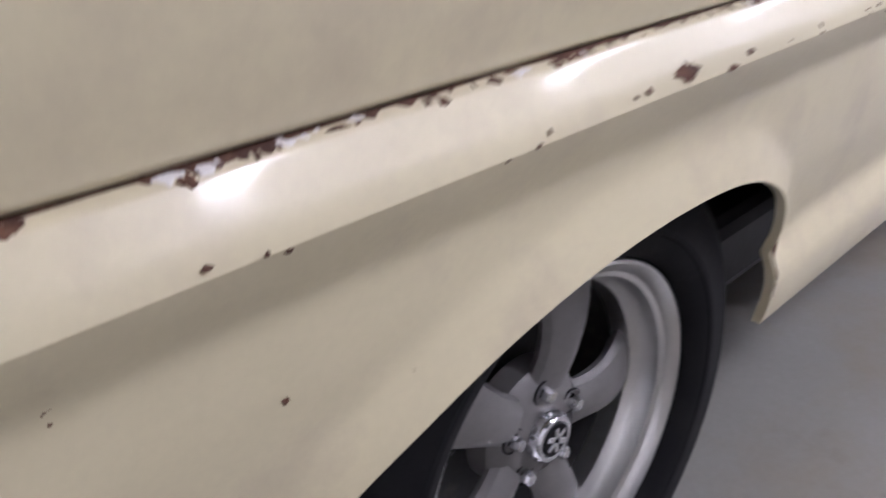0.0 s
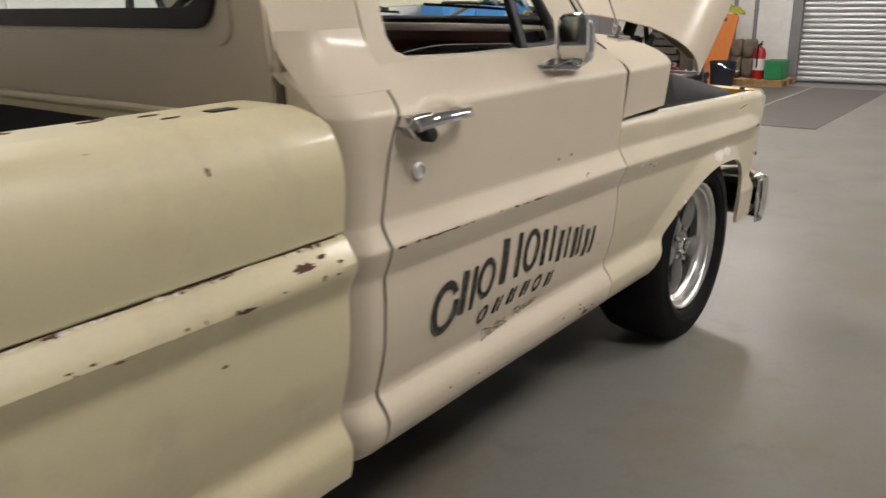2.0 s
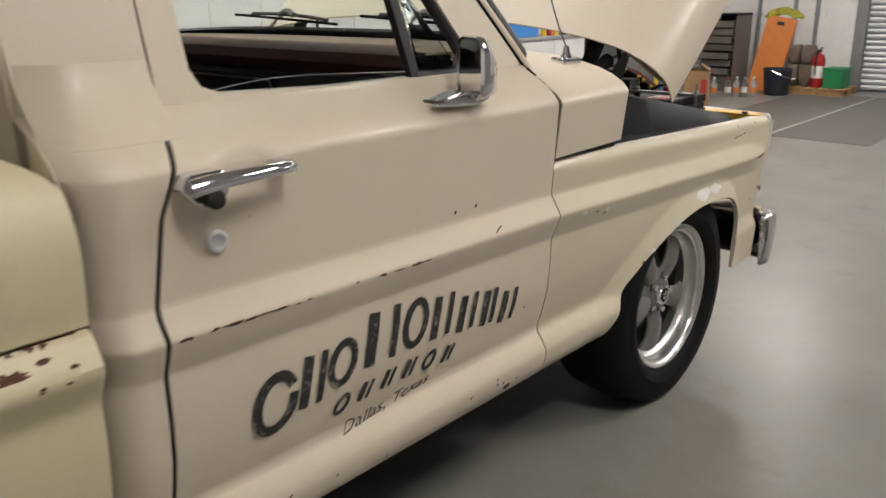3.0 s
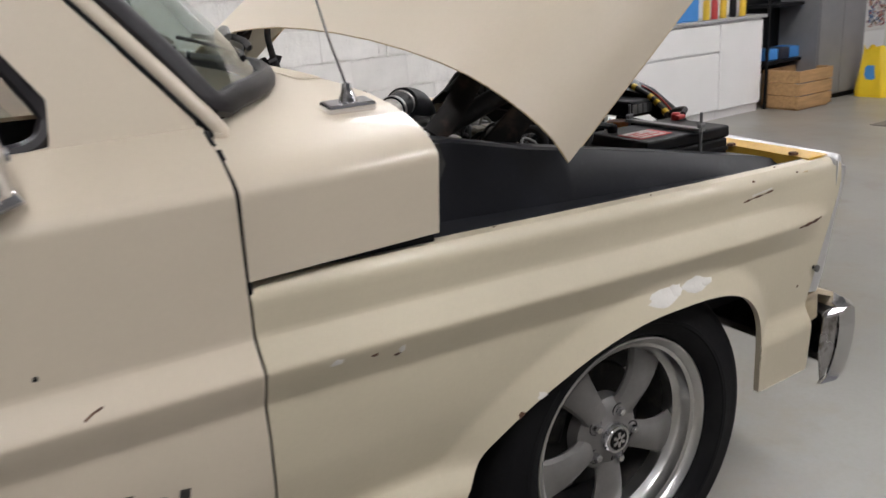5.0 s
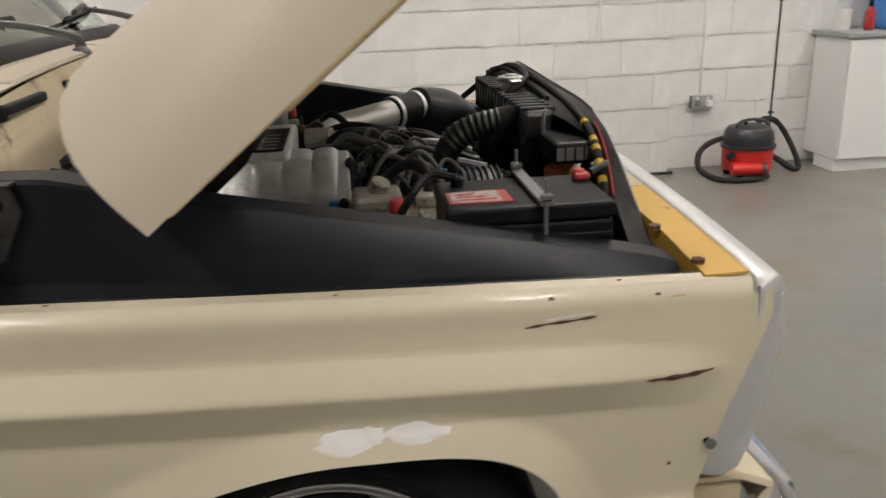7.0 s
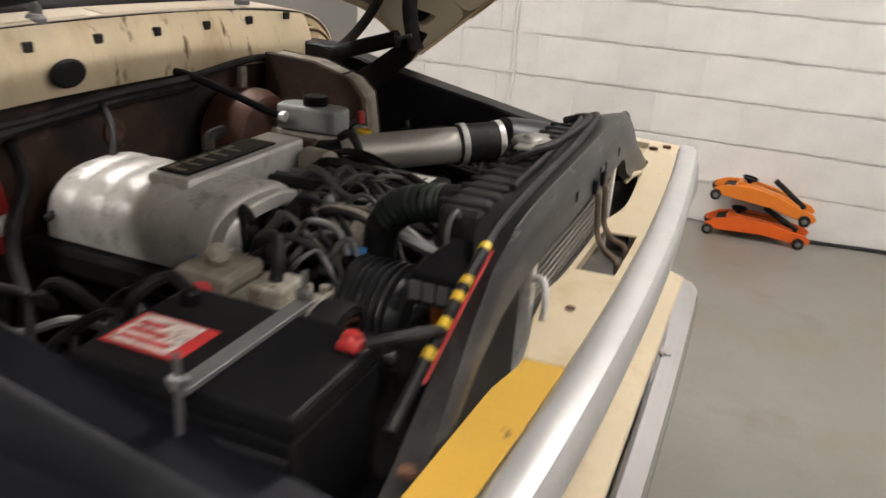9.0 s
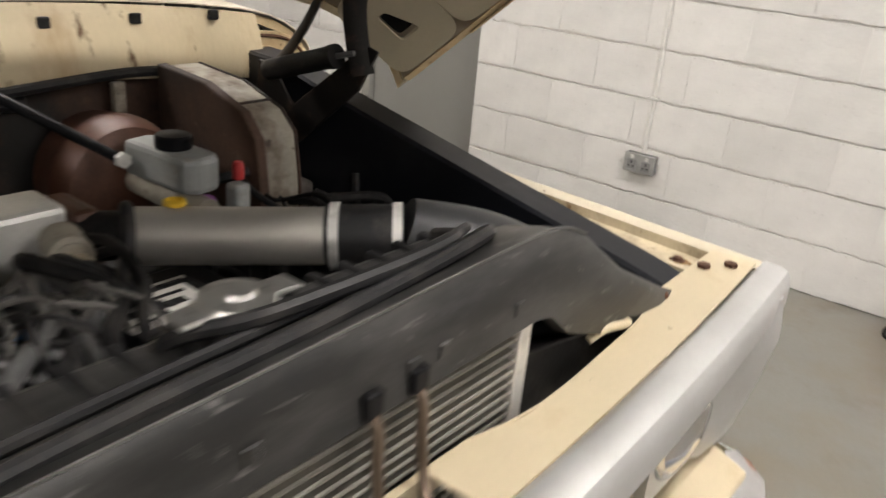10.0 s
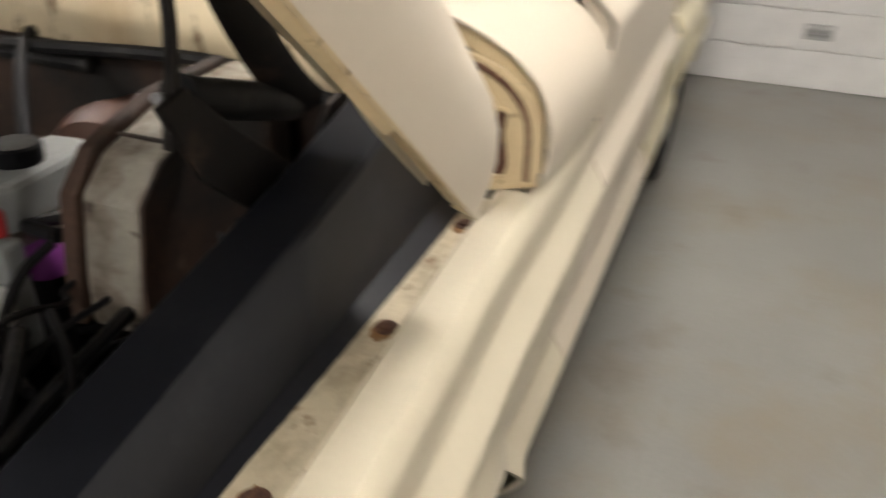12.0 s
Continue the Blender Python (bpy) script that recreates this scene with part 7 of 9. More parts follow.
part("side_rib", box(0.252, 0.520, -0.7705, -0.7655, 0.915, 0.925, 0.002, 1), M_BATTERY, batt, "", False)
part("label", box(0.258, 0.362, -0.735, -0.660, 0.9755, 0.9768), M_RED, batt, "red-edged paper label", False)
part("label_panel", box(0.264, 0.345, -0.731, -0.664, 0.9770, 0.9778), M_LABELOLD, batt, "pale printed panel", False)
for k in range(3):
    part("label_bar", box(0.272, 0.335 - 0.015 * k, -0.722 + 0.017 * k, -0.714 + 0.017 * k, 0.9780, 0.9786), M_RED, batt, "", False)
for x, m_ in ((0.505, M_RED), (0.285, M_BLACK)):
    part("terminal", lathe([(0.012, 0), (0.012, 0.014), (0.009, 0.018), (0, 0.018)], 14, Matrix.Translation((x, -0.615, 0.976))), m_, batt, "battery terminal cap")
part("terminal_clamp", box(0.494, 0.522, -0.634, -0.612, 0.978, 0.989, 0.004), M_RED, batt, "red cable clamp", False)
part("cable", sweep([(0.525, -0.62, 0.988), (0.555, -0.60, 0.995), (0.575, -0.55, 0.985), (0.575, -0.52, 0.965)], 0.007, 8, 6), M_HOSE, batt, "black battery cable")
part("cable", sweep([(0.285, -0.615, 0.99), (0.24, -0.60, 0.995), (0.20, -0.62, 0.96), (0.16, -0.60, 0.88)], 0.008, 8, 6), M_HOSE, batt, "black battery cable")
part("strap", box(0.395, 0.417, -0.785, -0.545, 0.9775, 0.985, 0.001, 1), M_GALV, batt, "worn steel hold-down strap", False)
for y in (-0.783, -0.552):
    part("hold_rod", sweep([(0.4045, y, 0.776), (0.4045, y, 1.022)], 0.0035, 8, curve=False), M_GALV, batt, "threaded rod")
    part("wing_nut", box(0.394, 0.415, y - 0.006, y + 0.006, 0.986, 0.998, 0.003, 1), M_GALV, batt, "nut on the rod", False)

# ---------------------------------------------------------------- marks, print and trim on the truck's right side
def skin_patch(outline, width, lift=0.0016, bm=None, s=-1):
    """A thin patch that follows the truck's side: rim close to the paint, middle a little proud."""
    cx, cz = sum(p[0] for p in outline) / len(outline), sum(p[1] for p in outline) / len(outline)
    b2 = bmesh.new()
    rings = []
    for q, h in ((1.0, 0.0008), (0.8, lift), (0.4, lift + 0.0006)):
        rings.append([b2.verts.new((cx + (x - cx) * q, s * (width(cx + (x - cx) * q, cz + (z - cz) * q) + h), cz + (z - cz) * q)) for x, z in outline])
    n = len(outline)
    for a, b in zip(rings, rings[1:]):
        for i in range(n):
            b2.faces.new((a[i], a[(i + 1) % n], b[(i + 1) % n], b[i]))
    b2.faces.new(rings[-1])
    return join(bm, b2)


def skin_stroke(points, radius, width, lift=0.0022, bm=None, s=-1, n=10):
    """A flat painted or scratched stroke along (x, z) points on the truck's side."""
    pts = [Vector((x, 0, z)) for x, z in points]
    dense = []
    for a, b in zip(pts, pts[1:]):
        dense += [a.lerp(b, k / n) for k in range(n)]
    dense.append(pts[-1])
    rows = []
    for i, p in enumerate(dense):
        d = dense[min(i + 1, len(dense) - 1)] - dense[max(i - 1, 0)]
        d.normalize()
        r = radius(i / (len(dense) - 1)) if callable(radius) else radius
        side = Vector((-d.z, 0, d.x)) * r
        rows.append([(q.x, s * (width(q.x, q.z) + lift), q.z) for q in (p - side, p, p + side)])
    return grid(rows, bm)


right = [o for o in truck.children if o.name.startswith(("bed_side", "fender", "door", "hood")) and o.name.split(".")[0] in ("bed_side", "fender", "door")]
BED_R = [o for o in right if o.name.startswith("bed_side")][0]
FENDER_R = [o for o in right if o.name.startswith("fender")][0]
DOOR_R = doors[-1]

# worn sign-writing on the door: plain slanted blocks in an arch, a smaller row and one thin bar under it
tops = [0.700, 0.710, 0.712, 0.744, 0.736, 0.723, 0.700, 0.689, 0.668]
lows = [0.585, 0.606, 0.622, 0.632, 0.634, 0.628, 0.616, 0.604, 0.589]
xs_ = [-1.656, -1.560, -1.488, -1.405, -1.290, -1.212, -1.125, -1.040, -0.972]
ws_ = [0.080, 0.058, 0.058, 0.098, 0.060, 0.068, 0.062, 0.048, 0.060]
lean_ = 0.016


def slant_block(x, w, z0, z1, kind, t):
    """One block of the print: an oval ring or two bars."""
    def at(u, v):
        return (x + w * u + lean_ * v, z0 + (z1 - z0) * v)
    if kind == 0:
        return skin_stroke([at(0.5 + 0.5 * math.cos(a), 0.5 + 0.46 * math.sin(a)) for a in [2 * math.pi * q / 20 + 0.5 for q in range(20 if w > 0.07 else 21)]], t, half_width, n=2)
    b = skin_stroke([at(0.22, 0), at(0.22, 1)], t * 1.35, half_width)
    return skin_stroke([at(0.86, 0), at(0.86, 1)], t * 0.9, half_width, 0.0026, bm=b)


def script_line(words, x0, z0, x1, z1, size):
    """A line of slanted writing from the built-in font, laid on the door's skin."""
    cu = bpy.data.curves.new("script", "FONT")
    cu.body, cu.size, cu.shear, cu.resolution_u = words, 1.0, 0.35, 3
    ob = bpy.data.objects.new("script", cu)
    me = ob.to_mesh()
    b = bmesh.new()
    b.from_mesh(me)
    ob.to_mesh_clear()
    wide = max(v.co.x for v in b.verts)
    for v in b.verts:
        q = v.co.x / wide
        x, z = x0 + (x1 - x0) * q, z0 + (z1 - z0) * q + v.co.y * size
        v.co = Vector((x, -(half_width(x, z) + 0.0022), z))
    bpy.data.objects.remove(ob)
    bpy.data.curves.remove(cu)
    return b


tpart("script_line", script_line("Dallas, Texas", -1.442, 0.494, -1.185, 0.518, 0.036), M_LOGO, "thin worn black script", False, DOOR_R)["kind"] = "stuff"
for k in range(9):
    tpart("print_block", slant_block(xs_[k], ws_[k], lows[k], tops[k], (0, 1, 0, 1, 0, 1, 1, 1, 1)[k], 0.0105 if k in (0, 3) else 0.0085), M_LOGO, "worn black printed block", True, DOOR_R)
for k in range(6):
    tpart("small_block", slant_block(-1.470 + 0.062 * k, 0.030, 0.553 + 0.010 * math.sin(k * 0.62), 0.592 + 0.012 * math.sin(k * 0.62), (0, 1, 1, 1, 0, 1)[k], 0.0052), M_LOGO, "small worn black printed block", True, DOOR_R)

# door furniture
hx0, hx1, hz = -1.772, -1.570, 1.072
hw = half_width(-1.65, hz)
handle = tpart("door_handle", sweep([(hx0 + 0.012, -hw - 0.040, hz - 0.004), (hx0 + 0.05, -hw - 0.047, hz + 0.001), (hx0 + 0.11, -hw - 0.046, hz + 0.002), (hx1 - 0.03, -hw - 0.040, hz + 0.001), (hx1, -hw - 0.030, hz - 0.002)],
                                    lambda t: 0.0155 - 0.006 * t, 12, 8, flat=0.75), M_CHROME, "chrome pull handle with push button", True, DOOR_R)
tpart("escutcheon", prism([(hx0, hz - 0.008), (hx0 + 0.012, hz + 0.013), (hx0 + 0.07, hz + 0.014), (hx0 + 0.086, hz + 0.002), (hx0 + 0.078, hz - 0.024), (hx0 + 0.048, hz - 0.040), (hx0 + 0.022, hz - 0.032)], 0.034, "y", -hw - 0.032, 0.004), M_CHROME, "chrome handle base", False, DOOR_R)
tpart("push_button", turned(lathe([(0.015, 0), (0.015, 0.022), (0.011, 0.027), (0, 0.028)], 20), Matrix.Translation((-1.728, -hw - 0.030, 1.048)) @ Euler((radians(90), 0, 0)).to_matrix().to_4x4()), M_DUSTY, "dark push button", True, DOOR_R)
tpart("handle_foot", box(hx1 - 0.028, hx1 + 0.002, -hw - 0.032, -hw + 0.006, hz - 0.011, hz + 0.009, 0.004), M_CHROME, "chrome front foot of the handle", False, DOOR_R)
tpart("door_lock", turned(lathe([(0.019, 0), (0.019, 0.004), (0.015, 0.008), (0.011, 0.008), (0.010, 0.004), (0, 0.004)], 24), Matrix.Translation((-1.700, -half_width(-1.70, 0.967), 0.967)) @ Euler((radians(90), 0, 0)).to_matrix().to_4x4()), M_TRIM, "round worn door lock", True, DOOR_R)
for x, z, r, mt in ((-1.126, 0.895, 0.004, M_BLACK), (-1.059, 0.896, 0.004, M_BLACK), (-1.636, 0.995, 0.003, M_PATINA), (-0.860, 0.60, 0.003, M_RUST)):
    tpart("screw_hole", skin_patch(blob(x, z, r, r, int(-x * 1000), 10, 0.15), half_width, 0.0010), mt, "small dark hole", True, DOOR_R)
rnd = random.Random(4)
bm = skin_stroke([(-1.016, 0.830), (-1.004, 0.836), (-0.990, 0.840)], 0.0015, half_width, 0.002)
for k in range(34):
    x = -1.79 + 0.60 * rnd.random() ** 1.3
    w = 0.004 + 0.017 * rnd.random() ** 2
    skin_patch(blob(x, crest_z(x) - 0.003 * rnd.random(), w, 0.0011 + 0.0016 * rnd.random(), k, 9), half_width, 0.001, bm)
for k in range(8):
    x = -1.78 + 0.9 * rnd.random()
    skin_patch(blob(x, 0.40 + 0.05 * rnd.random(), 0.005, 0.003, 60 + k, 8), half_width, 0.001, bm)
skin_patch(blob(-0.928, 0.412, 0.016, 0.008, 9, 12), half_width, 0.001, bm)
tpart("chipped_paint", bm, M_RUST, "small dark chips along the door's ridge", True, DOOR_R)["kind"] = "stuff"

# rusty chips on the bed side
BIG = [(-2.88, 0.840, 0.026, 0.010), (-2.76, 0.838, 0.010, 0.004), (-2.80, 0.830, 0.013, 0.004), (-2.70, 0.876, 0.014, 0.003), (-2.61, 0.875, 0.016, 0.003), (-2.55, 0.875, 0.016, 0.003), (-2.39, 0.824, 0.011, 0.003),
       (-2.17, 0.828, 0.024, 0.006), (-2.03, 0.858, 0.034, 0.009), (-1.985, 0.866, 0.014, 0.005), (-3.04, 0.876, 0.010, 0.003), (-3.17, 0.875, 0.008, 0.003), (-3.37, 0.875, 0.008, 0.004),
       (-3.10, 0.829, 0.005, 0.003), (-3.33, 0.826, 0.004, 0.003), (-2.65, 1.03, 0.005, 0.003), (-2.19, 1.05, 0.005, 0.009), (-1.95, 0.850, 0.008, 0.004), (-2.20, 0.735, 0.008, 0.004), (-3.33, 0.70, 0.005, 0.004)]
for k, (x, z, w, h) in enumerate(BIG):
    tpart("rust_patch", skin_patch(blob(x, z, 0.72 * w, 0.72 * h, 20 + k, 22, 0.40), bed_width, 0.0010), M_RUST, "brown rusty chip in the paint", True, BED_R)
tpart("lip_rust", skin_patch(blob(-2.503, 0.50, 0.004, 0.075, 77, 26, 0.35), bed_width, 0.0010), M_RUST, "brown rusty edge of the wheel arch", True, BED_R)
bm = skin_stroke([(x, seam_z(x)) for x in [-4.05 + 0.265 * q for q in range(9)]], lambda t: 0.0016 + 0.0008 * math.sin(60 * t) * math.sin(23 * t), bed_width, 0.0012, n=16)
pale = None
for k in range(150):
    x = -3.95 + 1.98 * rnd.random()
    w = 0.002 + 0.007 * rnd.random() ** 2
    o = blob(x, seam_z(x) - 0.0025 + 0.0025 * (rnd.random() - 0.5), w, 0.0010 + 0.0020 * rnd.random() ** 2, 200 + k, 10, 0.5)
    if k % 4 == 0:
        pale = skin_patch(o, bed_width, 0.0012, pale)
    else:
        skin_patch(o, bed_width, 0.0008, bm)
for k in range(22):
    x, z = -3.9 + 1.95 * rnd.random(), crest_z(-3) - 0.004 + 0.012 * rnd.random()
    skin_patch(blob(x, z, 0.002 + 0.004 * rnd.random(), 0.0012 + 0.0015 * rnd.random(), 400 + k, 8), bed_width, 0.0006, bm)
tpart("seam_rust", bm, M_RUST, "dark rusty seam and specks along the bed's ridge", True, BED_R)["kind"] = "stuff"
tpart("flaked_paint", pale, M_FILLER, "pale chipped flecks along the seam", True, BED_R)["kind"] = "stuff"
bm = None
for k in range(14):
    x, y = -3.05 + 1.0 * rnd.random(), -(0.80 + 0.10 * rnd.random())
    o = blob(x, y, 0.006 + 0.02 * rnd.random() ** 2, 0.0012 + 0.0018 * rnd.random(), 500 + k, 10, 0.5)
    bm = prism(o, 0.0022, "z", 1.1225, 0.0, bm)
tpart("rail_rust", bm, M_RUST, "rusty worn patches on the bed's top rail", True, BED_R)["kind"] = "stuff"

# front fender: filler patches, scratch, chipped ridge end
for k, (x, z, w, h) in enumerate(((0.067, 0.712, 0.040, 0.017), (0.105, 0.716, 0.020, 0.013), (0.163, 0.714, 0.036, 0.015), (0.200, 0.712, 0.020, 0.008))):
    tpart("filler_patch", skin_patch(blob(x, z, w, h, 70 + k, 18, 0.22), fender_width, 0.0016), M_FILLER, "white filler patch", True, FENDER_R)
tpart("scratch", skin_stroke([(0.33, 0.854), (0.36, 0.857), (0.40, 0.859), (0.434, 0.862)], lambda t: 0.0009 + 0.0016 * math.sin(9 * t) ** 2, fender_width, 0.0014), M_RUST, "dark scratch", True, FENDER_R)
tpart("scratch", skin_stroke([(0.36, 0.863), (0.43, 0.868)], 0.0016, fender_width, 0.0014), M_FILLER, "pale scratch", True, FENDER_R)
tpart("ridge_rust", skin_stroke([(0.505, 0.7635), (0.54, 0.7625), (0.58, 0.763), (0.614, 0.766)], lambda t: 0.0012 + 0.0042 * math.sin(math.pi * t) * (0.7 + 0.3 * math.sin(20 * t)), fender_width, 0.0016), M_RUST, "rusty chipped end of the ridge", True, FENDER_R)
for k, (x, z, w, h, mt) in enumerate(((-0.655, 0.800, 0.011, 0.006, M_FILLER), (-0.590, 0.792, 0.007, 0.003, M_RUST), (-0.540, 0.787, 0.006, 0.007, M_FILLER), (-0.548, 0.780, 0.006, 0.003, M_RUST), (-0.253, 0.602, 0.012, 0.008, M_FILLER),
                                       (-0.30, 0.575, 0.006, 0.010, M_RUST), (0.617, 0.635, 0.006, 0.006, M_BLACK), (0.560, 0.60, 0.004, 0.004, M_RUST), (0.527, 0.886, 0.005, 0.002, M_RUST), (0.369, 0.893, 0.005, 0.002, M_RUST), (0.56, 0.882, 0.012, 0.002, M_PATINA))):
    tpart("paint_chip", skin_patch(blob(x, z, w, h, 90 + k, 12, 0.35), fender_width, 0.0012), mt, "small chip in the paint", True, FENDER_R)
bm = None
for k in range(6):
    x = -0.70 + 1.36 * rnd.random()
    s = 1 if k % 9 == 0 else -1
    y = s * (fender_width(x, fender_top(x)) - 0.004 - 0.012 * rnd.random())
    bm = prism(blob(x, y, 0.0012 + 0.0022 * rnd.random() ** 2, 0.0007 + 0.0008 * rnd.random(), 700 + k, 8, 0.4), 0.0016, "z", fender_top(x) + 0.0016, 0.0, bm)
tpart("speckled_edge", bm, M_RUST, "tiny brown specks on the fender's top edge", True, FENDER_R)["kind"] = "stuff"

# mirror on the door top
def mirror_ring(w, h, d, dz=0.0):
    """A rounded upright outline of the mirror's head, d behind its face; the face looks back and in towards the driver."""
    q = radians(27)
    back, side = Vector((math.cos(q), -math.sin(q), 0)), Vector((math.sin(q), math.cos(q), 0))
    return [tuple(Vector((-1.092, -0.985, 1.190 + dz + z)) + side * y + back * d) for y, z in rounded(-w / 2, w / 2, -h / 2, h / 2, 0.28 * min(w, h), 4)]


head = grid([mirror_ring(0.116, 0.108, 0.004), mirror_ring(0.128, 0.120, 0.0), mirror_ring(0.134, 0.126, 0.006), mirror_ring(0.130, 0.122, 0.016), mirror_ring(0.098, 0.098, 0.034, -0.008), mirror_ring(0.050, 0.070, 0.052, -0.018), mirror_ring(0.020, 0.050, 0.058, -0.026)], closed=True)
head.faces.new([v for v in head.verts][-20:])
mir = tpart("door_mirror", head, M_CHROME, "chrome door mirror on a pointed foot", True, DOOR_R)
face = grid([mirror_ring(0.118, 0.110, 0.0055), mirror_ring(0.117, 0.109, 0.004)], closed=True)
face.verts.ensure_lookup_table()
face.faces.new([v for v in face.verts][-20:])
tpart("mirror_glass", face, surface("mirror_face", (0.80, 0.81, 0.82), 0.03, 1.0, var=0.01), "mirror glass", False, mir)
tpart("mirror_stem", sweep([(-1.060, -0.985, 1.130), (-1.058, -0.990, 1.165)], 0.013, 12, curve=False), M_CHROME, "short chrome stem", True, mir)
tpart("mirror_foot", prism([(-1.190, 1.120), (-1.186, 1.132), (-1.10, 1.144), (-1.035, 1.144), (-1.022, 1.124), (-1.06, 1.112)], 0.054, "y", -0.990, 0.005), M_CHROME, "chrome foot plate", False, mir)
tpart("mirror_knob", sweep([(-1.066, -0.985, 1.180), (-1.030, -0.985, 1.184)], 0.009, 12, curve=False), M_CHROME, "small round knob", True, mir)

# aerial on the cowl
az = 1.160
aer = tpart("aerial", turned(box(-0.043, 0.043, -0.022, 0.022, -0.006, 0.011, 0.005), Matrix.Translation((-0.517, -0.838, az)) @ Euler((radians(9), 0, 0)).to_matrix().to_4x4()), M_CHROME, "chrome aerial foot with a thin mast", False)
turned_foot = Matrix.Translation((-0.515, -0.836, az + 0.009))
tpart("aerial_cone", lathe([(0.016, 0), (0.014, 0.008), (0.010, 0.016), (0.007, 0.030), (0, 0.032)], 18, turned_foot), M_CHROME, "", True, aer)
tpart("mast", sweep([(-0.515, -0.835, az + 0.036), (-0.530, -0.790, 1.326), (-0.553, -0.720, 1.62), (-0.572, -0.690, 1.80)], 0.0022, 6, 4), M_CHROME, "thin steel mast", True, aer)

# ---------------------------------------------------------------- cab interior
dash_sec = [(-0.66, 1.205), (-0.75, 1.214), (-0.90, 1.218), (-1.02, 1.220)]
rows = [[(screen_base(y) - 0.030 if x > -0.7 else min(x, screen_base(y) - 0.035), y, z - 0.012 * (abs(y) / 0.8) ** 4) for y in [-0.80 + 0.1 * i for i in range(17)]] for x, z in dash_sec]
dash = thick(tpart("dashboard", grid(rows), M_DASHTOP, "faded vinyl dash top with red-brown padded edge"), 0.006)
lip = [(-1.02, 1.222), (-1.06, 1.220), (-1.085, 1.205), (-1.090, 1.180), (-1.075, 1.155), (-1.04, 1.145)]
tpart("padded_edge", grid([[(x, y, z) for y in [-0.80 + 0.1 * i for i in range(17)]] for x, z in lip]), M_DASH, "red-brown padded dash edge", True, dash)
tpart("instrument_panel", prism([(-1.04, 1.144), (-1.025, 1.00), (-1.045, 0.90), (-0.95, 0.88), (-0.90, 1.14)], 1.58, "y", -0.79, 0.004), M_DASHFACE, "dark grey-brown instrument panel", False, dash)
lid = tpart("centre_panel", prism([(-1.047, 1.128), (-1.036, 1.128), (-1.026, 1.035), (-1.040, 1.035)], 0.42, "y", -0.28, 0.002), M_BLACK, "black centre panel of the dash", False, dash)
rim = rounded(-0.262, 0.125, 1.044, 1.120, 0.026)
tpart("panel_bead", sweep([(-1.0475 + 0.0035 * (1.12 - z) / 0.076, y, z) for y, z in rim + rim[:1]], 0.0034, 8, 2), M_GALV, "pale bead round the panel", True, dash)
for k in range(3):
    tpart("gauge", turned(lathe([(0.05, 0), (0.05, 0.010), (0.044, 0.012), (0.042, 0.004), (0, 0.004)], 20), Matrix.Translation((-1.040, 0.24 + 0.13 * k, 1.075)) @ Euler((0, radians(-95), 0)).to_matrix().to_4x4()), M_DUSTY, "round gauge", True, dash)
seat = tpart("bench_seat", box(-1.72, -1.20, -0.70, 0.70, 0.66, 0.80, 0.04, 3), M_DASH, "dark red-brown bench seat")
tpart("backrest", turned(box(-0.07, 0.07, -0.70, 0.70, 0.0, 0.44, 0.04, 3), Matrix.Translation((-1.74, 0, 0.78)) @ Euler((0, radians(-14), 0)).to_matrix().to_4x4()), M_DASH, "", True, seat)
for k in range(-3, 4):
    tpart("seat_seam", sweep([(-1.70, 0.18 * k, 0.802), (-1.22, 0.18 * k, 0.802)], 0.004, 6, curve=False), M_BLACK, "stitched seam", True, seat)
tpart("seat_base", box(-1.70, -1.24, -0.66, 0.66, 0.441, 0.659, 0.01), M_BLACK, "black seat base", False, seat)
for s in both:
    tpart("door_card", box(-1.70, -0.86, min(s * 0.845, s * 0.857), max(s * 0.845, s * 0.857), 0.50, 1.160, 0.005), M_CAB, "beige inner door panel", False, doors[s])
    tpart("armrest", box(-1.60, -1.30, min(s * 0.79, s * 0.844), max(s * 0.79, s * 0.844), 0.90, 0.94, 0.012), M_BLACK, "black armrest", False, doors[s])
    tpart("window_crank", sweep([(-1.25, s * 0.843, 1.00), (-1.25, s * 0.80, 1.00), (-1.17, s * 0.80, 1.03), (-1.17, s * 0.775, 1.03)], 0.008, 8, curve=False), M_CHROME, "chrome window crank", True, doors[s])
wm = Matrix.Translation((-1.215, 0.38, 1.165)) @ Euler((0, radians(-62), 0)).to_matrix().to_4x4()
sw = tpart("steering_wheel", turned(sweep([(0.185 * math.cos(2 * math.pi * k / 32), 0.185 * math.sin(2 * math.pi * k / 32), 0) for k in range(33)], 0.014, 10, 2), wm), M_BLACK, "dark three-spoke steering wheel")
for a in (90, 210, 330):
    sp = bmesh.new()
    o = [(0.03, -0.018), (0.175, -0.012), (0.175, 0.012), (0.03, 0.018)]
    sp = prism(o, 0.003, "z", -0.002, 0.0)
    tpart("wheel_spoke", turned(sp, wm @ Euler((0, 0, radians(a))).to_matrix().to_4x4()), M_TRIM, "brushed metal spoke", False, sw)
    for k in range(3):
        tpart("drilled_hole", turned(lathe([(0.0075, 0), (0.0075, 0.0012), (0, 0.0014)], 12, Matrix.Translation((0.07 + 0.035 * k, 0, 0.0012))), wm @ Euler((0, 0, radians(a))).to_matrix().to_4x4()), M_BLACK, "", True, sw)
tpart("wheel_boss", turned(lathe([(0, 0.03), (0.03, 0.026), (0.04, 0.0), (0.034, -0.02), (0, -0.02)], 20), wm), M_BLACK, "black wheel boss", True, sw)
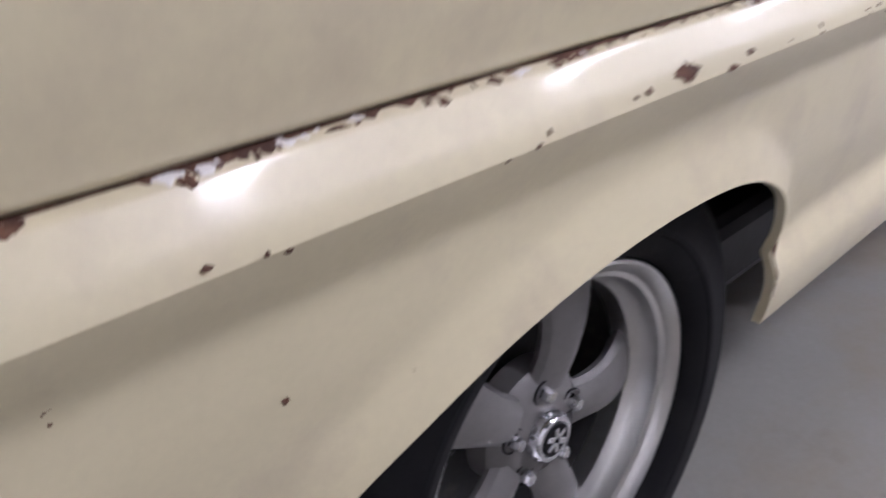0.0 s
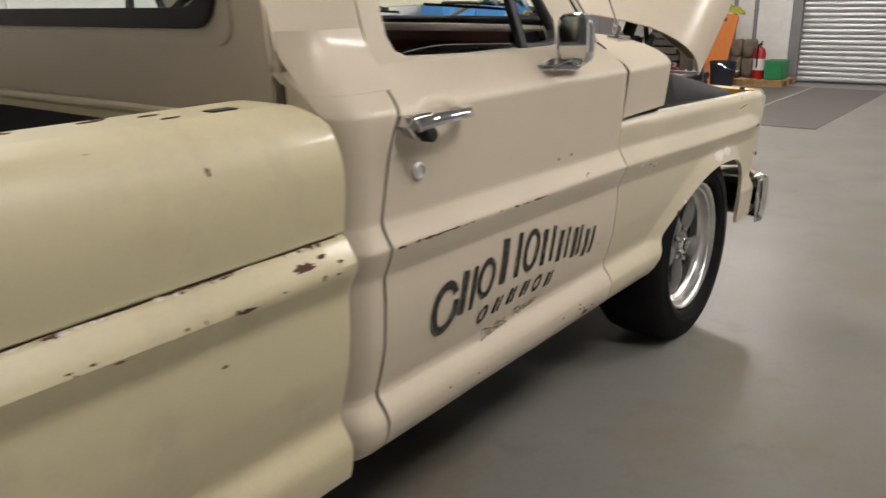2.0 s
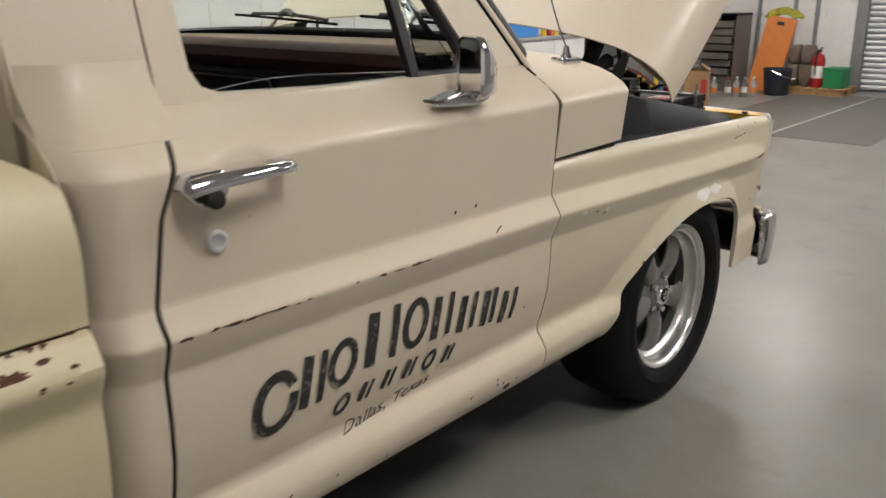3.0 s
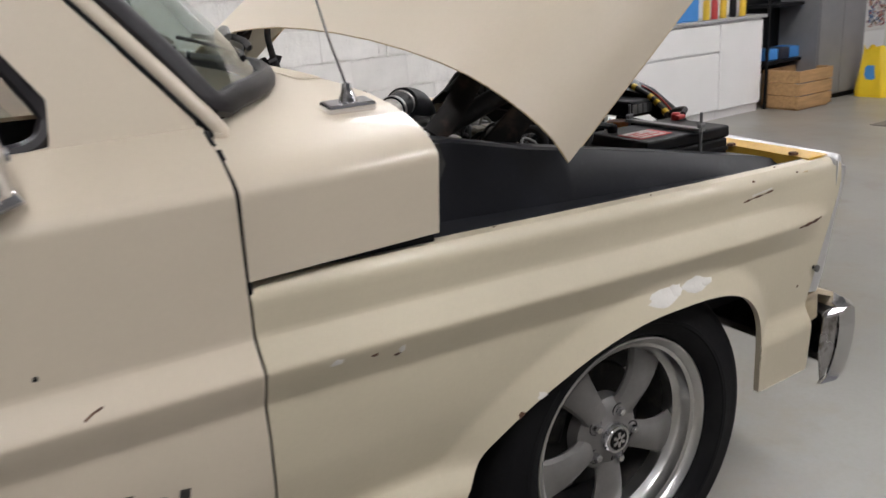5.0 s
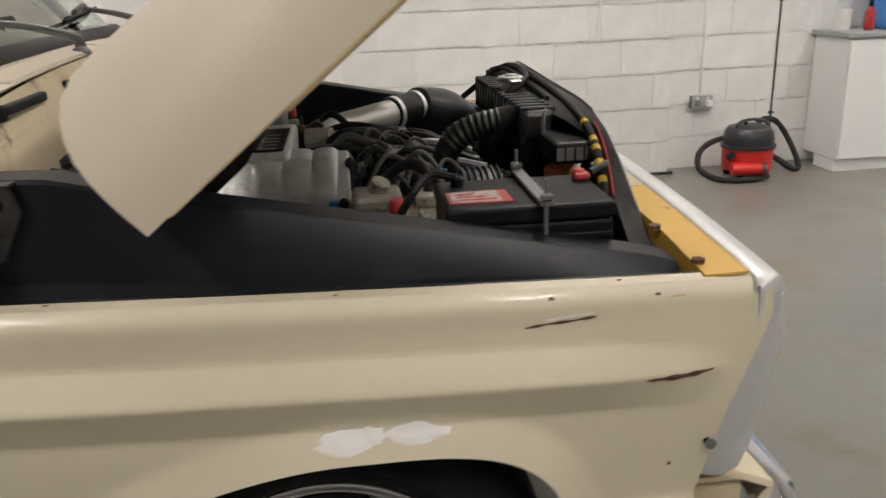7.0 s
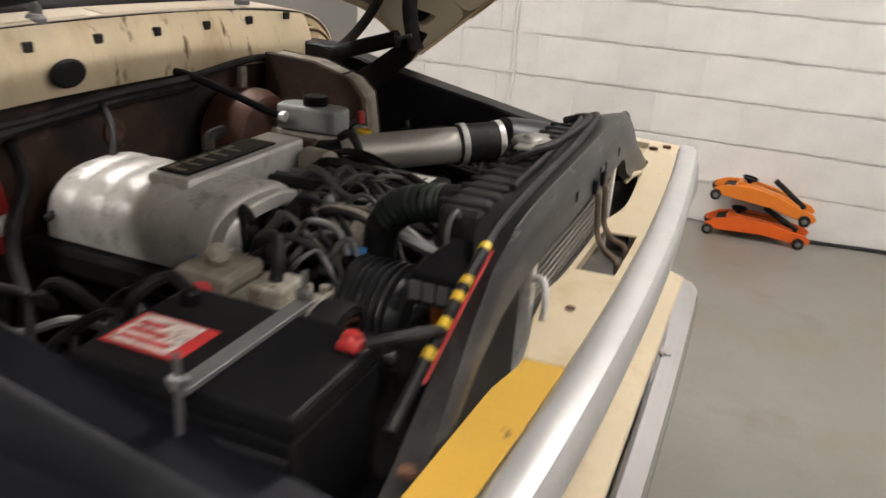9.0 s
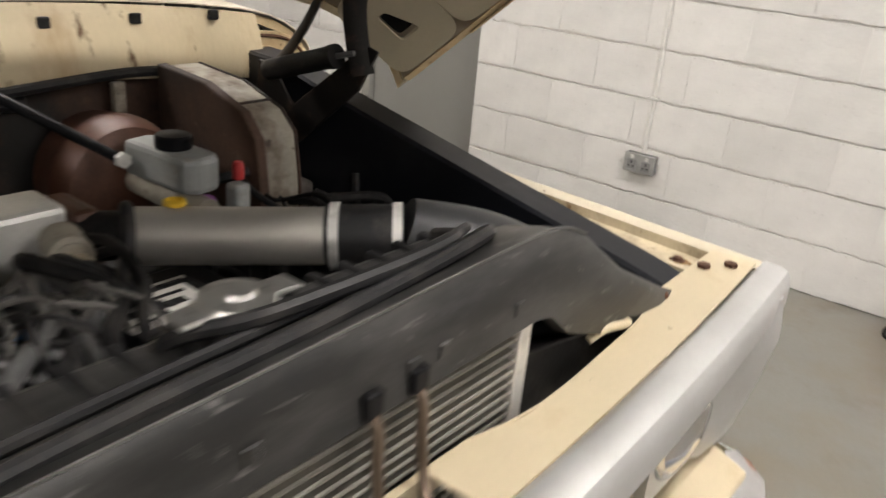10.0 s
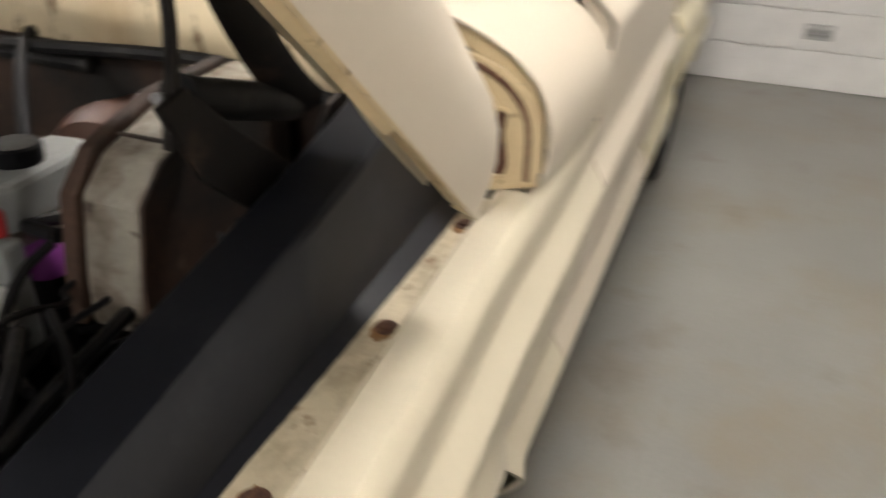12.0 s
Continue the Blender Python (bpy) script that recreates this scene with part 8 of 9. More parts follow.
tpart("steering_column", sweep([(-1.205, 0.38, 1.15), (-0.98, 0.38, 1.03)], 0.028, 12, curve=False), M_BLACK, "black steering column", True, sw)
tpart("headliner", box(-1.88, -1.19, -0.70, 0.70, 1.655, 1.662), M_CREAMPLASTIC, "pale headliner", False)

# ---------------------------------------------------------------- things along the block wall
def hose_path(points):
    return sweep(points, 0.019, 10, 8, ribs=0.06, rib_pitch=0.014)


vac = tagged(empty("vacuum_cleaner", pose(2.72, 3.03, 0, 0, 0, 8)), "red and black tub vacuum cleaner with coiled black hose", "vacuum cleaner")
M_VACRED = surface("vacuum_red", (0.62, 0.022, 0.016), 0.35, var=0.05, scale=8)
M_VACBLACK = surface("vacuum_black", (0.025, 0.025, 0.03), 0.28, var=0.1, scale=8)
part("tub", lathe([(0, 0.045), (0.150, 0.045), (0.158, 0.06), (0.164, 0.19), (0, 0.19)], 40), M_VACRED, vac, "red plastic tub")
part("rim", lathe([(0.165, 0.19), (0.176, 0.193), (0.176, 0.212), (0.166, 0.216), (0.150, 0.216)], 40), M_VACBLACK, vac, "black rim")
part("dome", lathe([(0.160, 0.216), (0.162, 0.25), (0.155, 0.295), (0.135, 0.325), (0.09, 0.338), (0, 0.342)], 40), M_VACBLACK, vac, "glossy black dome")
part("knob", lathe([(0.012, 0.338), (0.010, 0.36), (0.014, 0.366), (0.010, 0.374), (0, 0.375)], 14, Matrix.Translation((-0.03, 0, 0))), M_BLACK, vac)
part("carry_handle", sweep([(-0.12, -0.02, 0.315), (-0.08, -0.02, 0.365), (0.02, -0.02, 0.375), (0.10, -0.02, 0.355), (0.13, -0.02, 0.315)], 0.010, 8, 6), M_VACBLACK, vac, "black carry handle")
part("wheel_housing", sweep([(-0.18, -0.10, 0.075), (0.0, -0.155, 0.072)], 0.043, 18, curve=False), M_VACRED, vac, "red wheel housing")
part("wheel", sweep([(0.0, -0.155, 0.062), (0.022, -0.162, 0.062)], 0.058, 24, curve=False), M_VACBLACK, vac, "black wheel tread")
part("wheel_cap", sweep([(0.024, -0.163, 0.064), (0.034, -0.166, 0.064)], 0.046, 24, curve=False), M_VACRED, vac, "red wheel cap")
for a in (40, 140, 220, 320):
    part("castor", lathe([(0, 0), (0.02, 0.002), (0.024, 0.022), (0.02, 0.044), (0, 0.046)], 12, Matrix.Translation((0.12 * math.cos(radians(a)), 0.12 * math.sin(radians(a)), 0))), M_BLACK, vac)
part("hose_socket", sweep([(-0.15, -0.06, 0.16), (-0.19, -0.08, 0.15)], 0.024, 12, curve=False), M_VACBLACK, vac)
part("hose", hose_path([(0.05, -0.16, 0.022), (-0.10, -0.20, 0.021), (-0.28, -0.13, 0.022), (-0.36, -0.02, 0.07), (-0.345, 0.03, 0.16), (-0.27, 0.05, 0.22), (-0.16, 0.06, 0.25)]), M_HOSE, vac, "ribbed black hose")
part("hose", hose_path([(0.13, 0.10, 0.33), (0.20, 0.10, 0.348), (0.27, 0.08, 0.32), (0.33, 0.04, 0.22), (0.365, -0.02, 0.10), (0.36, -0.06, 0.030), (0.31, -0.05, 0.030), (0.24, 0.02, 0.09), (0.16, 0.06, 0.13)]), M_HOSE, vac, "ribbed black hose")


def trolley_jack(m, paint, label, mirror=False):
    j = tagged(empty("trolley_jack", m), label, "trolley jack", "jacks stacked by the wall")
    prof = [(0.0, 0.030), (0.005, 0.062), (0.06, 0.092), (0.17, 0.118), (0.30, 0.110), (0.42, 0.085), (0.50, 0.072), (0.525, 0.050), (0.515, 0.026), (0.44, 0.022), (0.30, 0.040), (0.12, 0.034)]
    for y in (-0.085, 0.073):
        part("side_plate", prism(prof, 0.012, "y", y, 0.003), paint, j, "enamelled steel side plate", False)
    part("bed_plate", prism([(0.05, 0.045), (0.06, 0.080), (0.17, 0.104), (0.30, 0.098), (0.40, 0.074), (0.40, 0.05), (0.20, 0.045)], 0.144, "y", -0.072, 0.003), M_DUSTY, j, "dark steel body", False)
    part("lift_arm", prism([(0.10, 0.085), (0.12, 0.118), (0.36, 0.100), (0.44, 0.075), (0.40, 0.06)], 0.06, "y", -0.03, 0.005), paint, j, "enamelled lifting arm", False)
    part("saddle", lathe([(0, 0.105), (0.012, 0.105), (0.014, 0.125), (0.036, 0.128), (0.040, 0.140), (0.032, 0.140), (0.030, 0.132), (0, 0.132)], 20, Matrix.Translation((0.16, 0, 0.005))), M_BLACK, j, "black round saddle")
    part("handle_socket", sweep([(0.46, 0, 0.07), (0.34, 0.0, 0.135), (0.28, 0, 0.165)], 0.014, 12, curve=False), M_DUSTY, j, "dark handle socket")
    for x, r in ((0.02, 0.028), (0.47, 0.030)):
        for y in (-0.108, 0.088):
            part("wheel", turned(lathe([(0, -0.010), (r - 0.006, -0.010), (r, -0.006), (r, 0.006), (r - 0.006, 0.010), (0, 0.010)], 20), Matrix.Translation((x, y + 0.010, 0.030)) @ Euler((radians(90), 0, 0)).to_matrix().to_4x4()), M_DUSTY, j, "small dark wheel")
            part("hub_cap", turned(lathe([(0.014, 0), (0.012, 0.003), (0, 0.004)], 14), Matrix.Translation((x, y - 0.0005 if y < 0 else y + 0.0205, 0.030)) @ Euler((radians(90 if y < 0 else -90), 0, 0)).to_matrix().to_4x4()), M_GALV, j, "bright axle cap")
    return j


trolley_jack(pose(0.685, 3.045, 0.002, 0, 0, 2), surface("red_orange_enamel", (0.72, 0.115, 0.010), 0.34, var=0.06, scale=9), "red-orange trolley jack standing on the floor")
trolley_jack(pose(0.690, 3.050, 0.195, 0, 8.5, 2), M_JACK, "bright orange trolley jack lying on the other jack")

# electric sockets, conduit and cables
def wall_socket(m, plug=False):
    so = tagged(empty("wall_socket", m), "grey metal double wall socket with white rockers", "wall socket", "sockets along the walls")
    part("back_box", box(-0.073, 0.073, -0.042, 0.0, -0.043, 0.043, 0.004), M_GALV, so, "grey metal box", False)
    part("face_plate", box(-0.075, 0.075, -0.049, -0.043, -0.045, 0.045, 0.003), M_PLATE, so, "dull metal face plate", False)
    for x in (-0.036, 0.036):
        part("insert", box(x - 0.022, x + 0.022, -0.053, -0.0495, -0.030, 0.014, 0.002), M_INSERT, so, "grey socket insert", False)
        for dx, dz, w, h in ((0, 0.002, 0.003, 0.006), (-0.010, -0.016, 0.005, 0.003), (0.010, -0.016, 0.005, 0.003)):
            part("pin_hole", box(x + dx - w, x + dx + w, -0.0542, -0.0532, dz - h, dz + h), M_BLACK, so, "dark pin hole", False)
        part("rocker", box(x - 0.008, x + 0.008, -0.056, -0.0495, 0.020, 0.036, 0.002), M_WHITEPLASTIC, so, "white rocker switch", False)
    if plug:
        part("plug", box(0.014, 0.060, -0.085, -0.0545, -0.032, 0.018, 0.010), M_WHITEPLASTIC, so, "white plug", False)
    return so


def conduit(m, z0, z1, r, mt, label):
    c = tagged(empty("conduit", m), label, "conduit", "conduits on the block wall")
    part("pipe", sweep([(0, -r - 0.004, z0), (0, -r - 0.004, (z0 + z1) / 2), (0, -r - 0.004, z1)], r, 10, curve=False), mt, c)
    z = z0 + 0.25
    while z < z1 - 0.1:
        part("clip", box(-r - 0.012, r + 0.012, -2 * r - 0.008, 0.0, z, z + 0.014, 0.002), mt, c, "pipe clip", False)
        z += 0.75


for x, z, up in ((-0.5, 0.38, True), (-3.4, 0.36, False)):
    wall_socket(ROOM @ pose(x, 0, z))
    if up:
        conduit(ROOM @ pose(x, 0, 0), z + 0.046, HEIGHT - 0.01, 0.011, M_WHITEPLASTIC, "thin white conduit running up the wall")
wall_socket(ROOM @ pose(2.50, RECESS, 0.46), True)
conduit(ROOM @ pose(2.50, RECESS, 0), 0.506, HEIGHT - 0.01, 0.010, M_WHITEPLASTIC, "thin white conduit running up the wall")
conduit(ROOM @ pose(1.73, 0, 0), 0.90, HEIGHT - 0.01, 0.010, M_WHITEPLASTIC, "thin white conduit running up the wall")
conduit(ROOM @ pose(3.03, RECESS, 0), 0.10, HEIGHT - 0.01, 0.006, M_HOSE, "dark cable running up the wall")
wall_socket(pose(XA + 0.005, 1.55, 0.33, 0, 0, 90 + ROOM_TURN))
cable = tagged(part("floor_cable", sweep([(1.22, 3.10, 0.012), (1.6, 3.165, 0.012), (2.0, 3.17, 0.012), (2.26, 3.16, 0.012)], 0.010, 8, 8), M_HOSE), "black cable lying along the foot of the wall", "cable")

# ---------------------------------------------------------------- far end by the roller shutter
board = tagged(empty("leaning_board", pose(9.12, 2.29, 0.004, 0, 0, 0)), "orange plastic board with a hand hole, leaning on the wall", "board")
tilt = Euler((radians(7), radians(12), 0)).to_matrix().to_4x4()
o_ = rounded(-0.205, 0.205, 0.0, 1.02, 0.05)
i_ = [(x * 0.26, 0.935 + (z - 0.51) * 0.05) for x, z in o_]
part("panel", turned(ring_plate(o_, i_, 0.035, lambda p, d: (d, p[0], p[1])), tilt), M_ORANGE, board, "", False)
part("hand_hole", turned(prism([(x * 0.98, z) for x, z in i_], 0.008, "x", 0.014), tilt), M_NAVY, board, "dark hand hole", False)
cloth_rows = [[(9.39 + 0.05 * math.sin(3 * i) + 0.10 * (j / 6 - 0.5), 2.17 - 0.26 + 0.075 * i, 1.00 + 0.12 * math.sin(math.pi * i / 7) * math.sin(math.pi * (j + 0.5) / 7) + 0.03 * math.sin(5 * i + 3 * j)) for i in range(8)] for j in range(7)]
tagged(thick(part("folded_cloth", grid(cloth_rows), surface("yellow_green_cloth", (0.36, 0.34, 0.03), 0.8, var=0.25, scale=14, dirt=(0.10, 0.13, 0.04), dirt_scale=9)), 0.02), "crumpled yellow-green cloth hung over the leaning board", "cloth")
bucket = tagged(empty("bucket", pose(8.86, 1.98, 0) @ Matrix.Scale(1.17, 4)), "dark navy plastic bucket with a wire handle", "bucket")
part("pail", lathe([(0, 0.0), (0.125, 0.0), (0.13, 0.01), (0.155, 0.28), (0.165, 0.285), (0.165, 0.30), (0.15, 0.30), (0.125, 0.02), (0, 0.02)], 36), M_NAVY, bucket)
part("wire_handle", sweep([(-0.166, 0, 0.28), (-0.14, -0.13, 0.22), (0, -0.185, 0.19), (0.14, -0.13, 0.22), (0.166, 0, 0.28)], 0.004, 6, 8), M_CHROME, bucket, "thin wire handle")
part("grip", sweep([(-0.05, -0.182, 0.19), (0.05, -0.182, 0.19)], 0.010, 8, curve=False), M_WHITEPLASTIC, bucket)
pal = tagged(empty("pallet", pose(9.38, 1.62, 0)), "pale wooden pallet on the floor by the end wall", "pallet")
for k in range(5):
    part("plank", box(-0.34, 0.34, -0.42 + 0.18 * k, -0.28 + 0.18 * k, 0.075, 0.093, 0.003), M_WOOD, pal, smooth=False)
for x in (-0.32, -0.045, 0.23):
    part("bearer", box(x, x + 0.09, -0.42, 0.44, 0.0, 0.074, 0.004), M_WOOD, pal, smooth=False)
for k, (y, z, h, w) in enumerate(((1.955, 0.095, 0.29, 0.085), (1.775, 0.095, 0.28, 0.085), (1.955, 0.392, 0.23, 0.082), (1.775, 0.382, 0.24, 0.080))):
    rows = []
    for i in range(9):
        t = i / 8
        r = w * (0.92 + 0.10 * math.sin(math.pi * t))
        if i in (0, 8):
            r *= 0.85
        rows.append([(9.40 + r * 1.7 * math.copysign(abs(math.cos(a)) ** 0.5, math.cos(a)) + 0.008 * math.sin(5 * a + i), y + r * math.copysign(abs(math.sin(a)) ** 0.5, math.sin(a)), z + h * t + 0.010 * math.sin(3 * a + k)) for a in [2 * math.pi * q / 20 for q in range(20)]])
    b = grid(rows, closed=True)
    b.faces.new([v for v in b.verts][0:20])
    b.faces.new([v for v in b.verts][-20:])
    tagged(part("sack", b, M_SACK), "full grey-brown sack lying on the pallet", "sack", "sacks on the pallet")
ext = tagged(empty("fire_extinguisher", pose(9.26, 1.60, 0.094)), "red fire extinguisher with black valve and hose", "fire extinguisher")
part("cylinder", lathe([(0, 0), (0.078, 0), (0.082, 0.012), (0.082, 0.36), (0.060, 0.42), (0.024, 0.44), (0.022, 0.46), (0, 0.46)], 28), M_EXTRED, ext)
part("valve", box(-0.02, 0.05, -0.016, 0.016, 0.462, 0.49, 0.004), M_BLACK, ext, "black valve", False)
part("lever", sweep([(0.0, 0, 0.49), (0.06, 0, 0.515), (0.11, 0, 0.50)], 0.008, 8, 5), M_BLACK, ext, "black lever")
part("hose", sweep([(-0.02, 0, 0.475), (-0.09, 0, 0.46), (-0.108, 0, 0.34), (-0.105, 0, 0.16)], 0.011, 8, 6), M_BLACK, ext, "black discharge hose")
part("instruction_label", lathe([(0.0828, 0.12), (0.0828, 0.28)], 28), M_STICKER, ext, "pale label")
gb = tagged(empty("plastic_crate", pose(9.30, 1.35, 0.094) @ Matrix.Diagonal((0.8, 0.75, 0.66, 1))), "green plastic crate by the roller shutter", "crate")
part("body", box(-0.20, 0.20, -0.16, 0.18, 0.0, 0.36, 0.02), M_GREENBOX, gb, smooth=False)
part("lid", box(-0.21, 0.21, -0.17, 0.19, 0.362, 0.40, 0.012), M_GREENBOX, gb, smooth=False)

rack = tagged(empty("drawer_rack", pose(9.12, 2.84, 0)), "grey-brown tool chest with several open drawers", "tool chest")
M_CHEST = surface("grey_brown_steel", (0.155, 0.135, 0.12), 0.5, 0.2, var=0.15, scale=7)
for y in (-0.23, 0.22):
    part("side", box(-0.26, 0.26, y, y + 0.012, 0.12, 1.02, 0.002), M_CHEST, rack, smooth=False)
part("back", box(0.262, 0.272, -0.23, 0.232, 0.12, 1.02), M_CHEST, rack, smooth=False)
for k in range(8):
    d = (0.0, 0.09, 0.03, 0.12, 0.0, 0.05, 0.0, 0.02)[k]
    z = 0.14 + 0.105 * k
    dr = part("drawer", box(-0.30 - d, 0.20, -0.215, 0.205, z, z + 0.06, 0.003), M_BLACK, rack, "dark drawer", False)
    part("drawer_front", box(-0.318 - d, -0.302 - d, -0.225, 0.215, z - 0.008, z + 0.078, 0.004), M_CHEST, dr, "grey-brown drawer front", False)
part("base", box(-0.28, 0.27, -0.24, 0.24, 0.0, 0.119, 0.004), M_CHEST, rack, smooth=False)
part("tray_top", box(-0.29, 0.272, -0.24, 0.24, 1.021, 1.05, 0.005), M_BLACK, rack, smooth=False)

cb = tagged(empty("cardboard_box", pose(7.24, 2.36, 0, 0, 0, 24) @ Matrix.Diagonal((0.86, 0.86, 1.02, 1))), "brown cardboard box with an open top", "cardboard box")
for x0, x1, y0, y1 in ((-0.20, 0.20, -0.17, -0.164), (-0.20, 0.20, 0.164, 0.17), (-0.20, -0.194, -0.163, 0.163), (0.194, 0.20, -0.163, 0.163)):
    part("side", box(x0, x1, y0, y1, 0.004, 0.42), M_CARD, cb, smooth=False)
part("base", box(-0.193, 0.193, -0.163, 0.163, 0.0, 0.006), M_CARD, cb, smooth=False)
for s in both:
    part("flap", turned(box(-0.20, 0.20, -0.003, 0.003, 0.0, 0.15), Matrix.Translation((0, s * 0.168, 0.42)) @ Euler((radians(s * 62), 0, 0)).to_matrix().to_4x4()), M_CARD, cb, smooth=False)
part("printed_panel", box(-0.2035, -0.2005, -0.13, -0.05, 0.12, 0.32), M_RED, cb, "faded red printed panel", False)
part("printed_panel", box(-0.10, -0.02, -0.1735, -0.1705, 0.10, 0.30), M_STICKER, cb, "pale printed panel", False)
rows = []
for i in range(11):
    t = i / 10
    hw_, hd = 0.17 * (1 - 0.25 * t ** 2), 0.10 * (1 - 0.75 * t) + 0.01
    rows.append([(hd * math.copysign(abs(math.cos(a)) ** 0.6, math.cos(a)) + 0.012 * math.sin(6 * a + 4 * t), hw_ * math.copysign(abs(math.sin(a)) ** 0.6, math.sin(a)), 0.48 * t + (0.03 * math.sin(4 * a) if i == 10 else 0)) for a in [2 * math.pi * q / 24 for q in range(24)]])
bag = tagged(empty("carrier_bag", pose(7.0, 2.66, 0)), "bright yellow plastic carrier bag, full, on the floor", "bag")
part("bag_body", grid(rows, closed=True), M_YELLOWBAG, bag)
part("bag_print", turned(prism(rounded(-0.05, 0.07, 0.16, 0.30, 0.03), 0.002, "x", -0.102), Euler((0, radians(8), 0)).to_matrix().to_4x4()), M_BLUE, bag, "plain dark blue patch", False)
for k, (x, y) in enumerate(((8.10, 2.52), (8.22, 2.38), (8.30, 2.30), (8.36, 2.22), (8.42, 2.12))):
    bt = tagged(empty("plastic_bottle", pose(x, y, 0)), "clear plastic bottle standing on the floor", "bottle", "bottles on the floor")
    part("body", lathe([(0, 0), (0.04, 0), (0.043, 0.02), (0.043, 0.17), (0.016, 0.225), (0.014, 0.245), (0, 0.245)], 20), M_BOTTLE if k % 2 else M_RESERVOIR, bt)
    part("cap", lathe([(0, 0.246), (0.016, 0.246), (0.016, 0.265), (0, 0.266)], 14), M_RED if k == 1 else M_WHITEPLASTIC, bt, "screw cap")
    part("label_band", lathe([(0.0436, 0.06), (0.0436, 0.13)], 20), M_STICKER if k % 2 else M_ORANGE, bt, "plain paper band")

# boards with plain coloured scraps and white sheets against the wall
scraps = [surface("scrap_" + n, c, 0.6, var=0.1) for n, c in (("red", (0.35, 0.06, 0.05)), ("pale", (0.62, 0.60, 0.57)), ("dark", (0.05, 0.05, 0.06)), ("tan", (0.38, 0.25, 0.16)), ("blue", (0.10, 0.16, 0.30)))]
def collage(x0, x1, z0, z1, seed):
    c = tagged(empty("collage_board", ROOM @ pose(0, RECESS, 0)), "board covered in small coloured paper scraps", "board", "boards on the wall")
    part("backing", box(x0, x1, -0.030, -0.012, z0, z1), M_STICKER, c, smooth=False)
    r = random.Random(seed)
    for mt in scraps:
        b = None
        for k in range(70):
            x, z, w, h = x0 + 0.03 + (x1 - x0 - 0.09) * r.random(), z0 + 0.02 + (z1 - z0 - 0.07) * r.random(), 0.012 + 0.03 * r.random(), 0.012 + 0.03 * r.random()
            d = 0.032 + 0.006 * r.random()
            b = box(x, x + w, -d, -d + 0.001, z, z + h, bm=b)
        part("paper_scraps", b, mt, c, "", False)["kind"] = "stuff"


collage(8.55, 9.30, 0.005, 0.60, 3)
collage(8.08, 8.53, 0.56, 1.12, 5)
for x0, x1, z0, z1 in ((8.56, 9.32, 0.61, 1.60), (8.02, 8.50, 0.004, 0.54)):
    tagged(part("white_panel", box(x0, x1, RECESS - 0.034, RECESS - 0.012, z0, z1, 0.003), M_WHITECAB, None, "", False, ROOM), "plain white sheet standing against the wall", "panel", "white sheets on the wall")
for y in (-0.75, -1.25, -1.55):
    conduit(ROOM @ pose(XB, y, 0) @ pose(0, 0, 0, 0, 0, -90), 0.02, 3.6, 0.028, M_STEELGREY, "grey steel pipe running up the wall")

# ---------------------------------------------------------------- blocks of the walls, proud of their rough joints
CW, CH, JOINT, GAP = 0.450, 0.225, 0.010, 0.0020
block_meshes = []
for v in range(5):
    r = random.Random(v)
    nx, nz, b = 14, 4, bmesh.new()
    w_, h_ = CW - JOINT, CH - JOINT
    rows_ = []
    for k in range(-1, nz + 2):
        row_ = []
        for i in range(-1, nx + 2):
            ii, kk = min(max(i, 0), nx), min(max(k, 0), nz)
            q = random.Random(1000 * v + 37 * ii + kk)
            jz = (0.0095 if kk in (0, nz) else 0.006) * (q.random() - 0.5)
            y_ = 0.0132 if k in (-1, nz + 1) else 0.0038 if i in (-1, nx + 1) else 0.0016 * (q.random() - 0.5)
            row_.append((w_ * ii / nx + (0.0 if ii in (0, nx) else 0.006 * (q.random() - 0.5)), y_, h_ * kk / nz + jz))
        rows_.append(row_)
    b = grid(rows_)
    bmesh.ops.recalc_face_normals(b, faces=b.faces)
    for f in b.faces:
        f.smooth = abs(f.normal.y) > 0.8
    for e in b.edges:
        e.smooth = all(f.smooth for f in e.link_faces)
    me = bpy.data.meshes.new("block")
    b.to_mesh(me)
    b.free()
    me.materials.append(M_BLOCK)
    block_meshes.append(me)


def spans(x0, x1, row, phase):
    """Block ends along a course between x0 and x1."""
    out, x = [], x0 - CW + (phase + (CW / 2 if row % 2 else 0.0)) % CW
    while x < x1:
        a, b = max(x, x0), min(x + CW, x1)
        if b - a > 0.03:
            out.append((a, b))
        x += CW
    return out


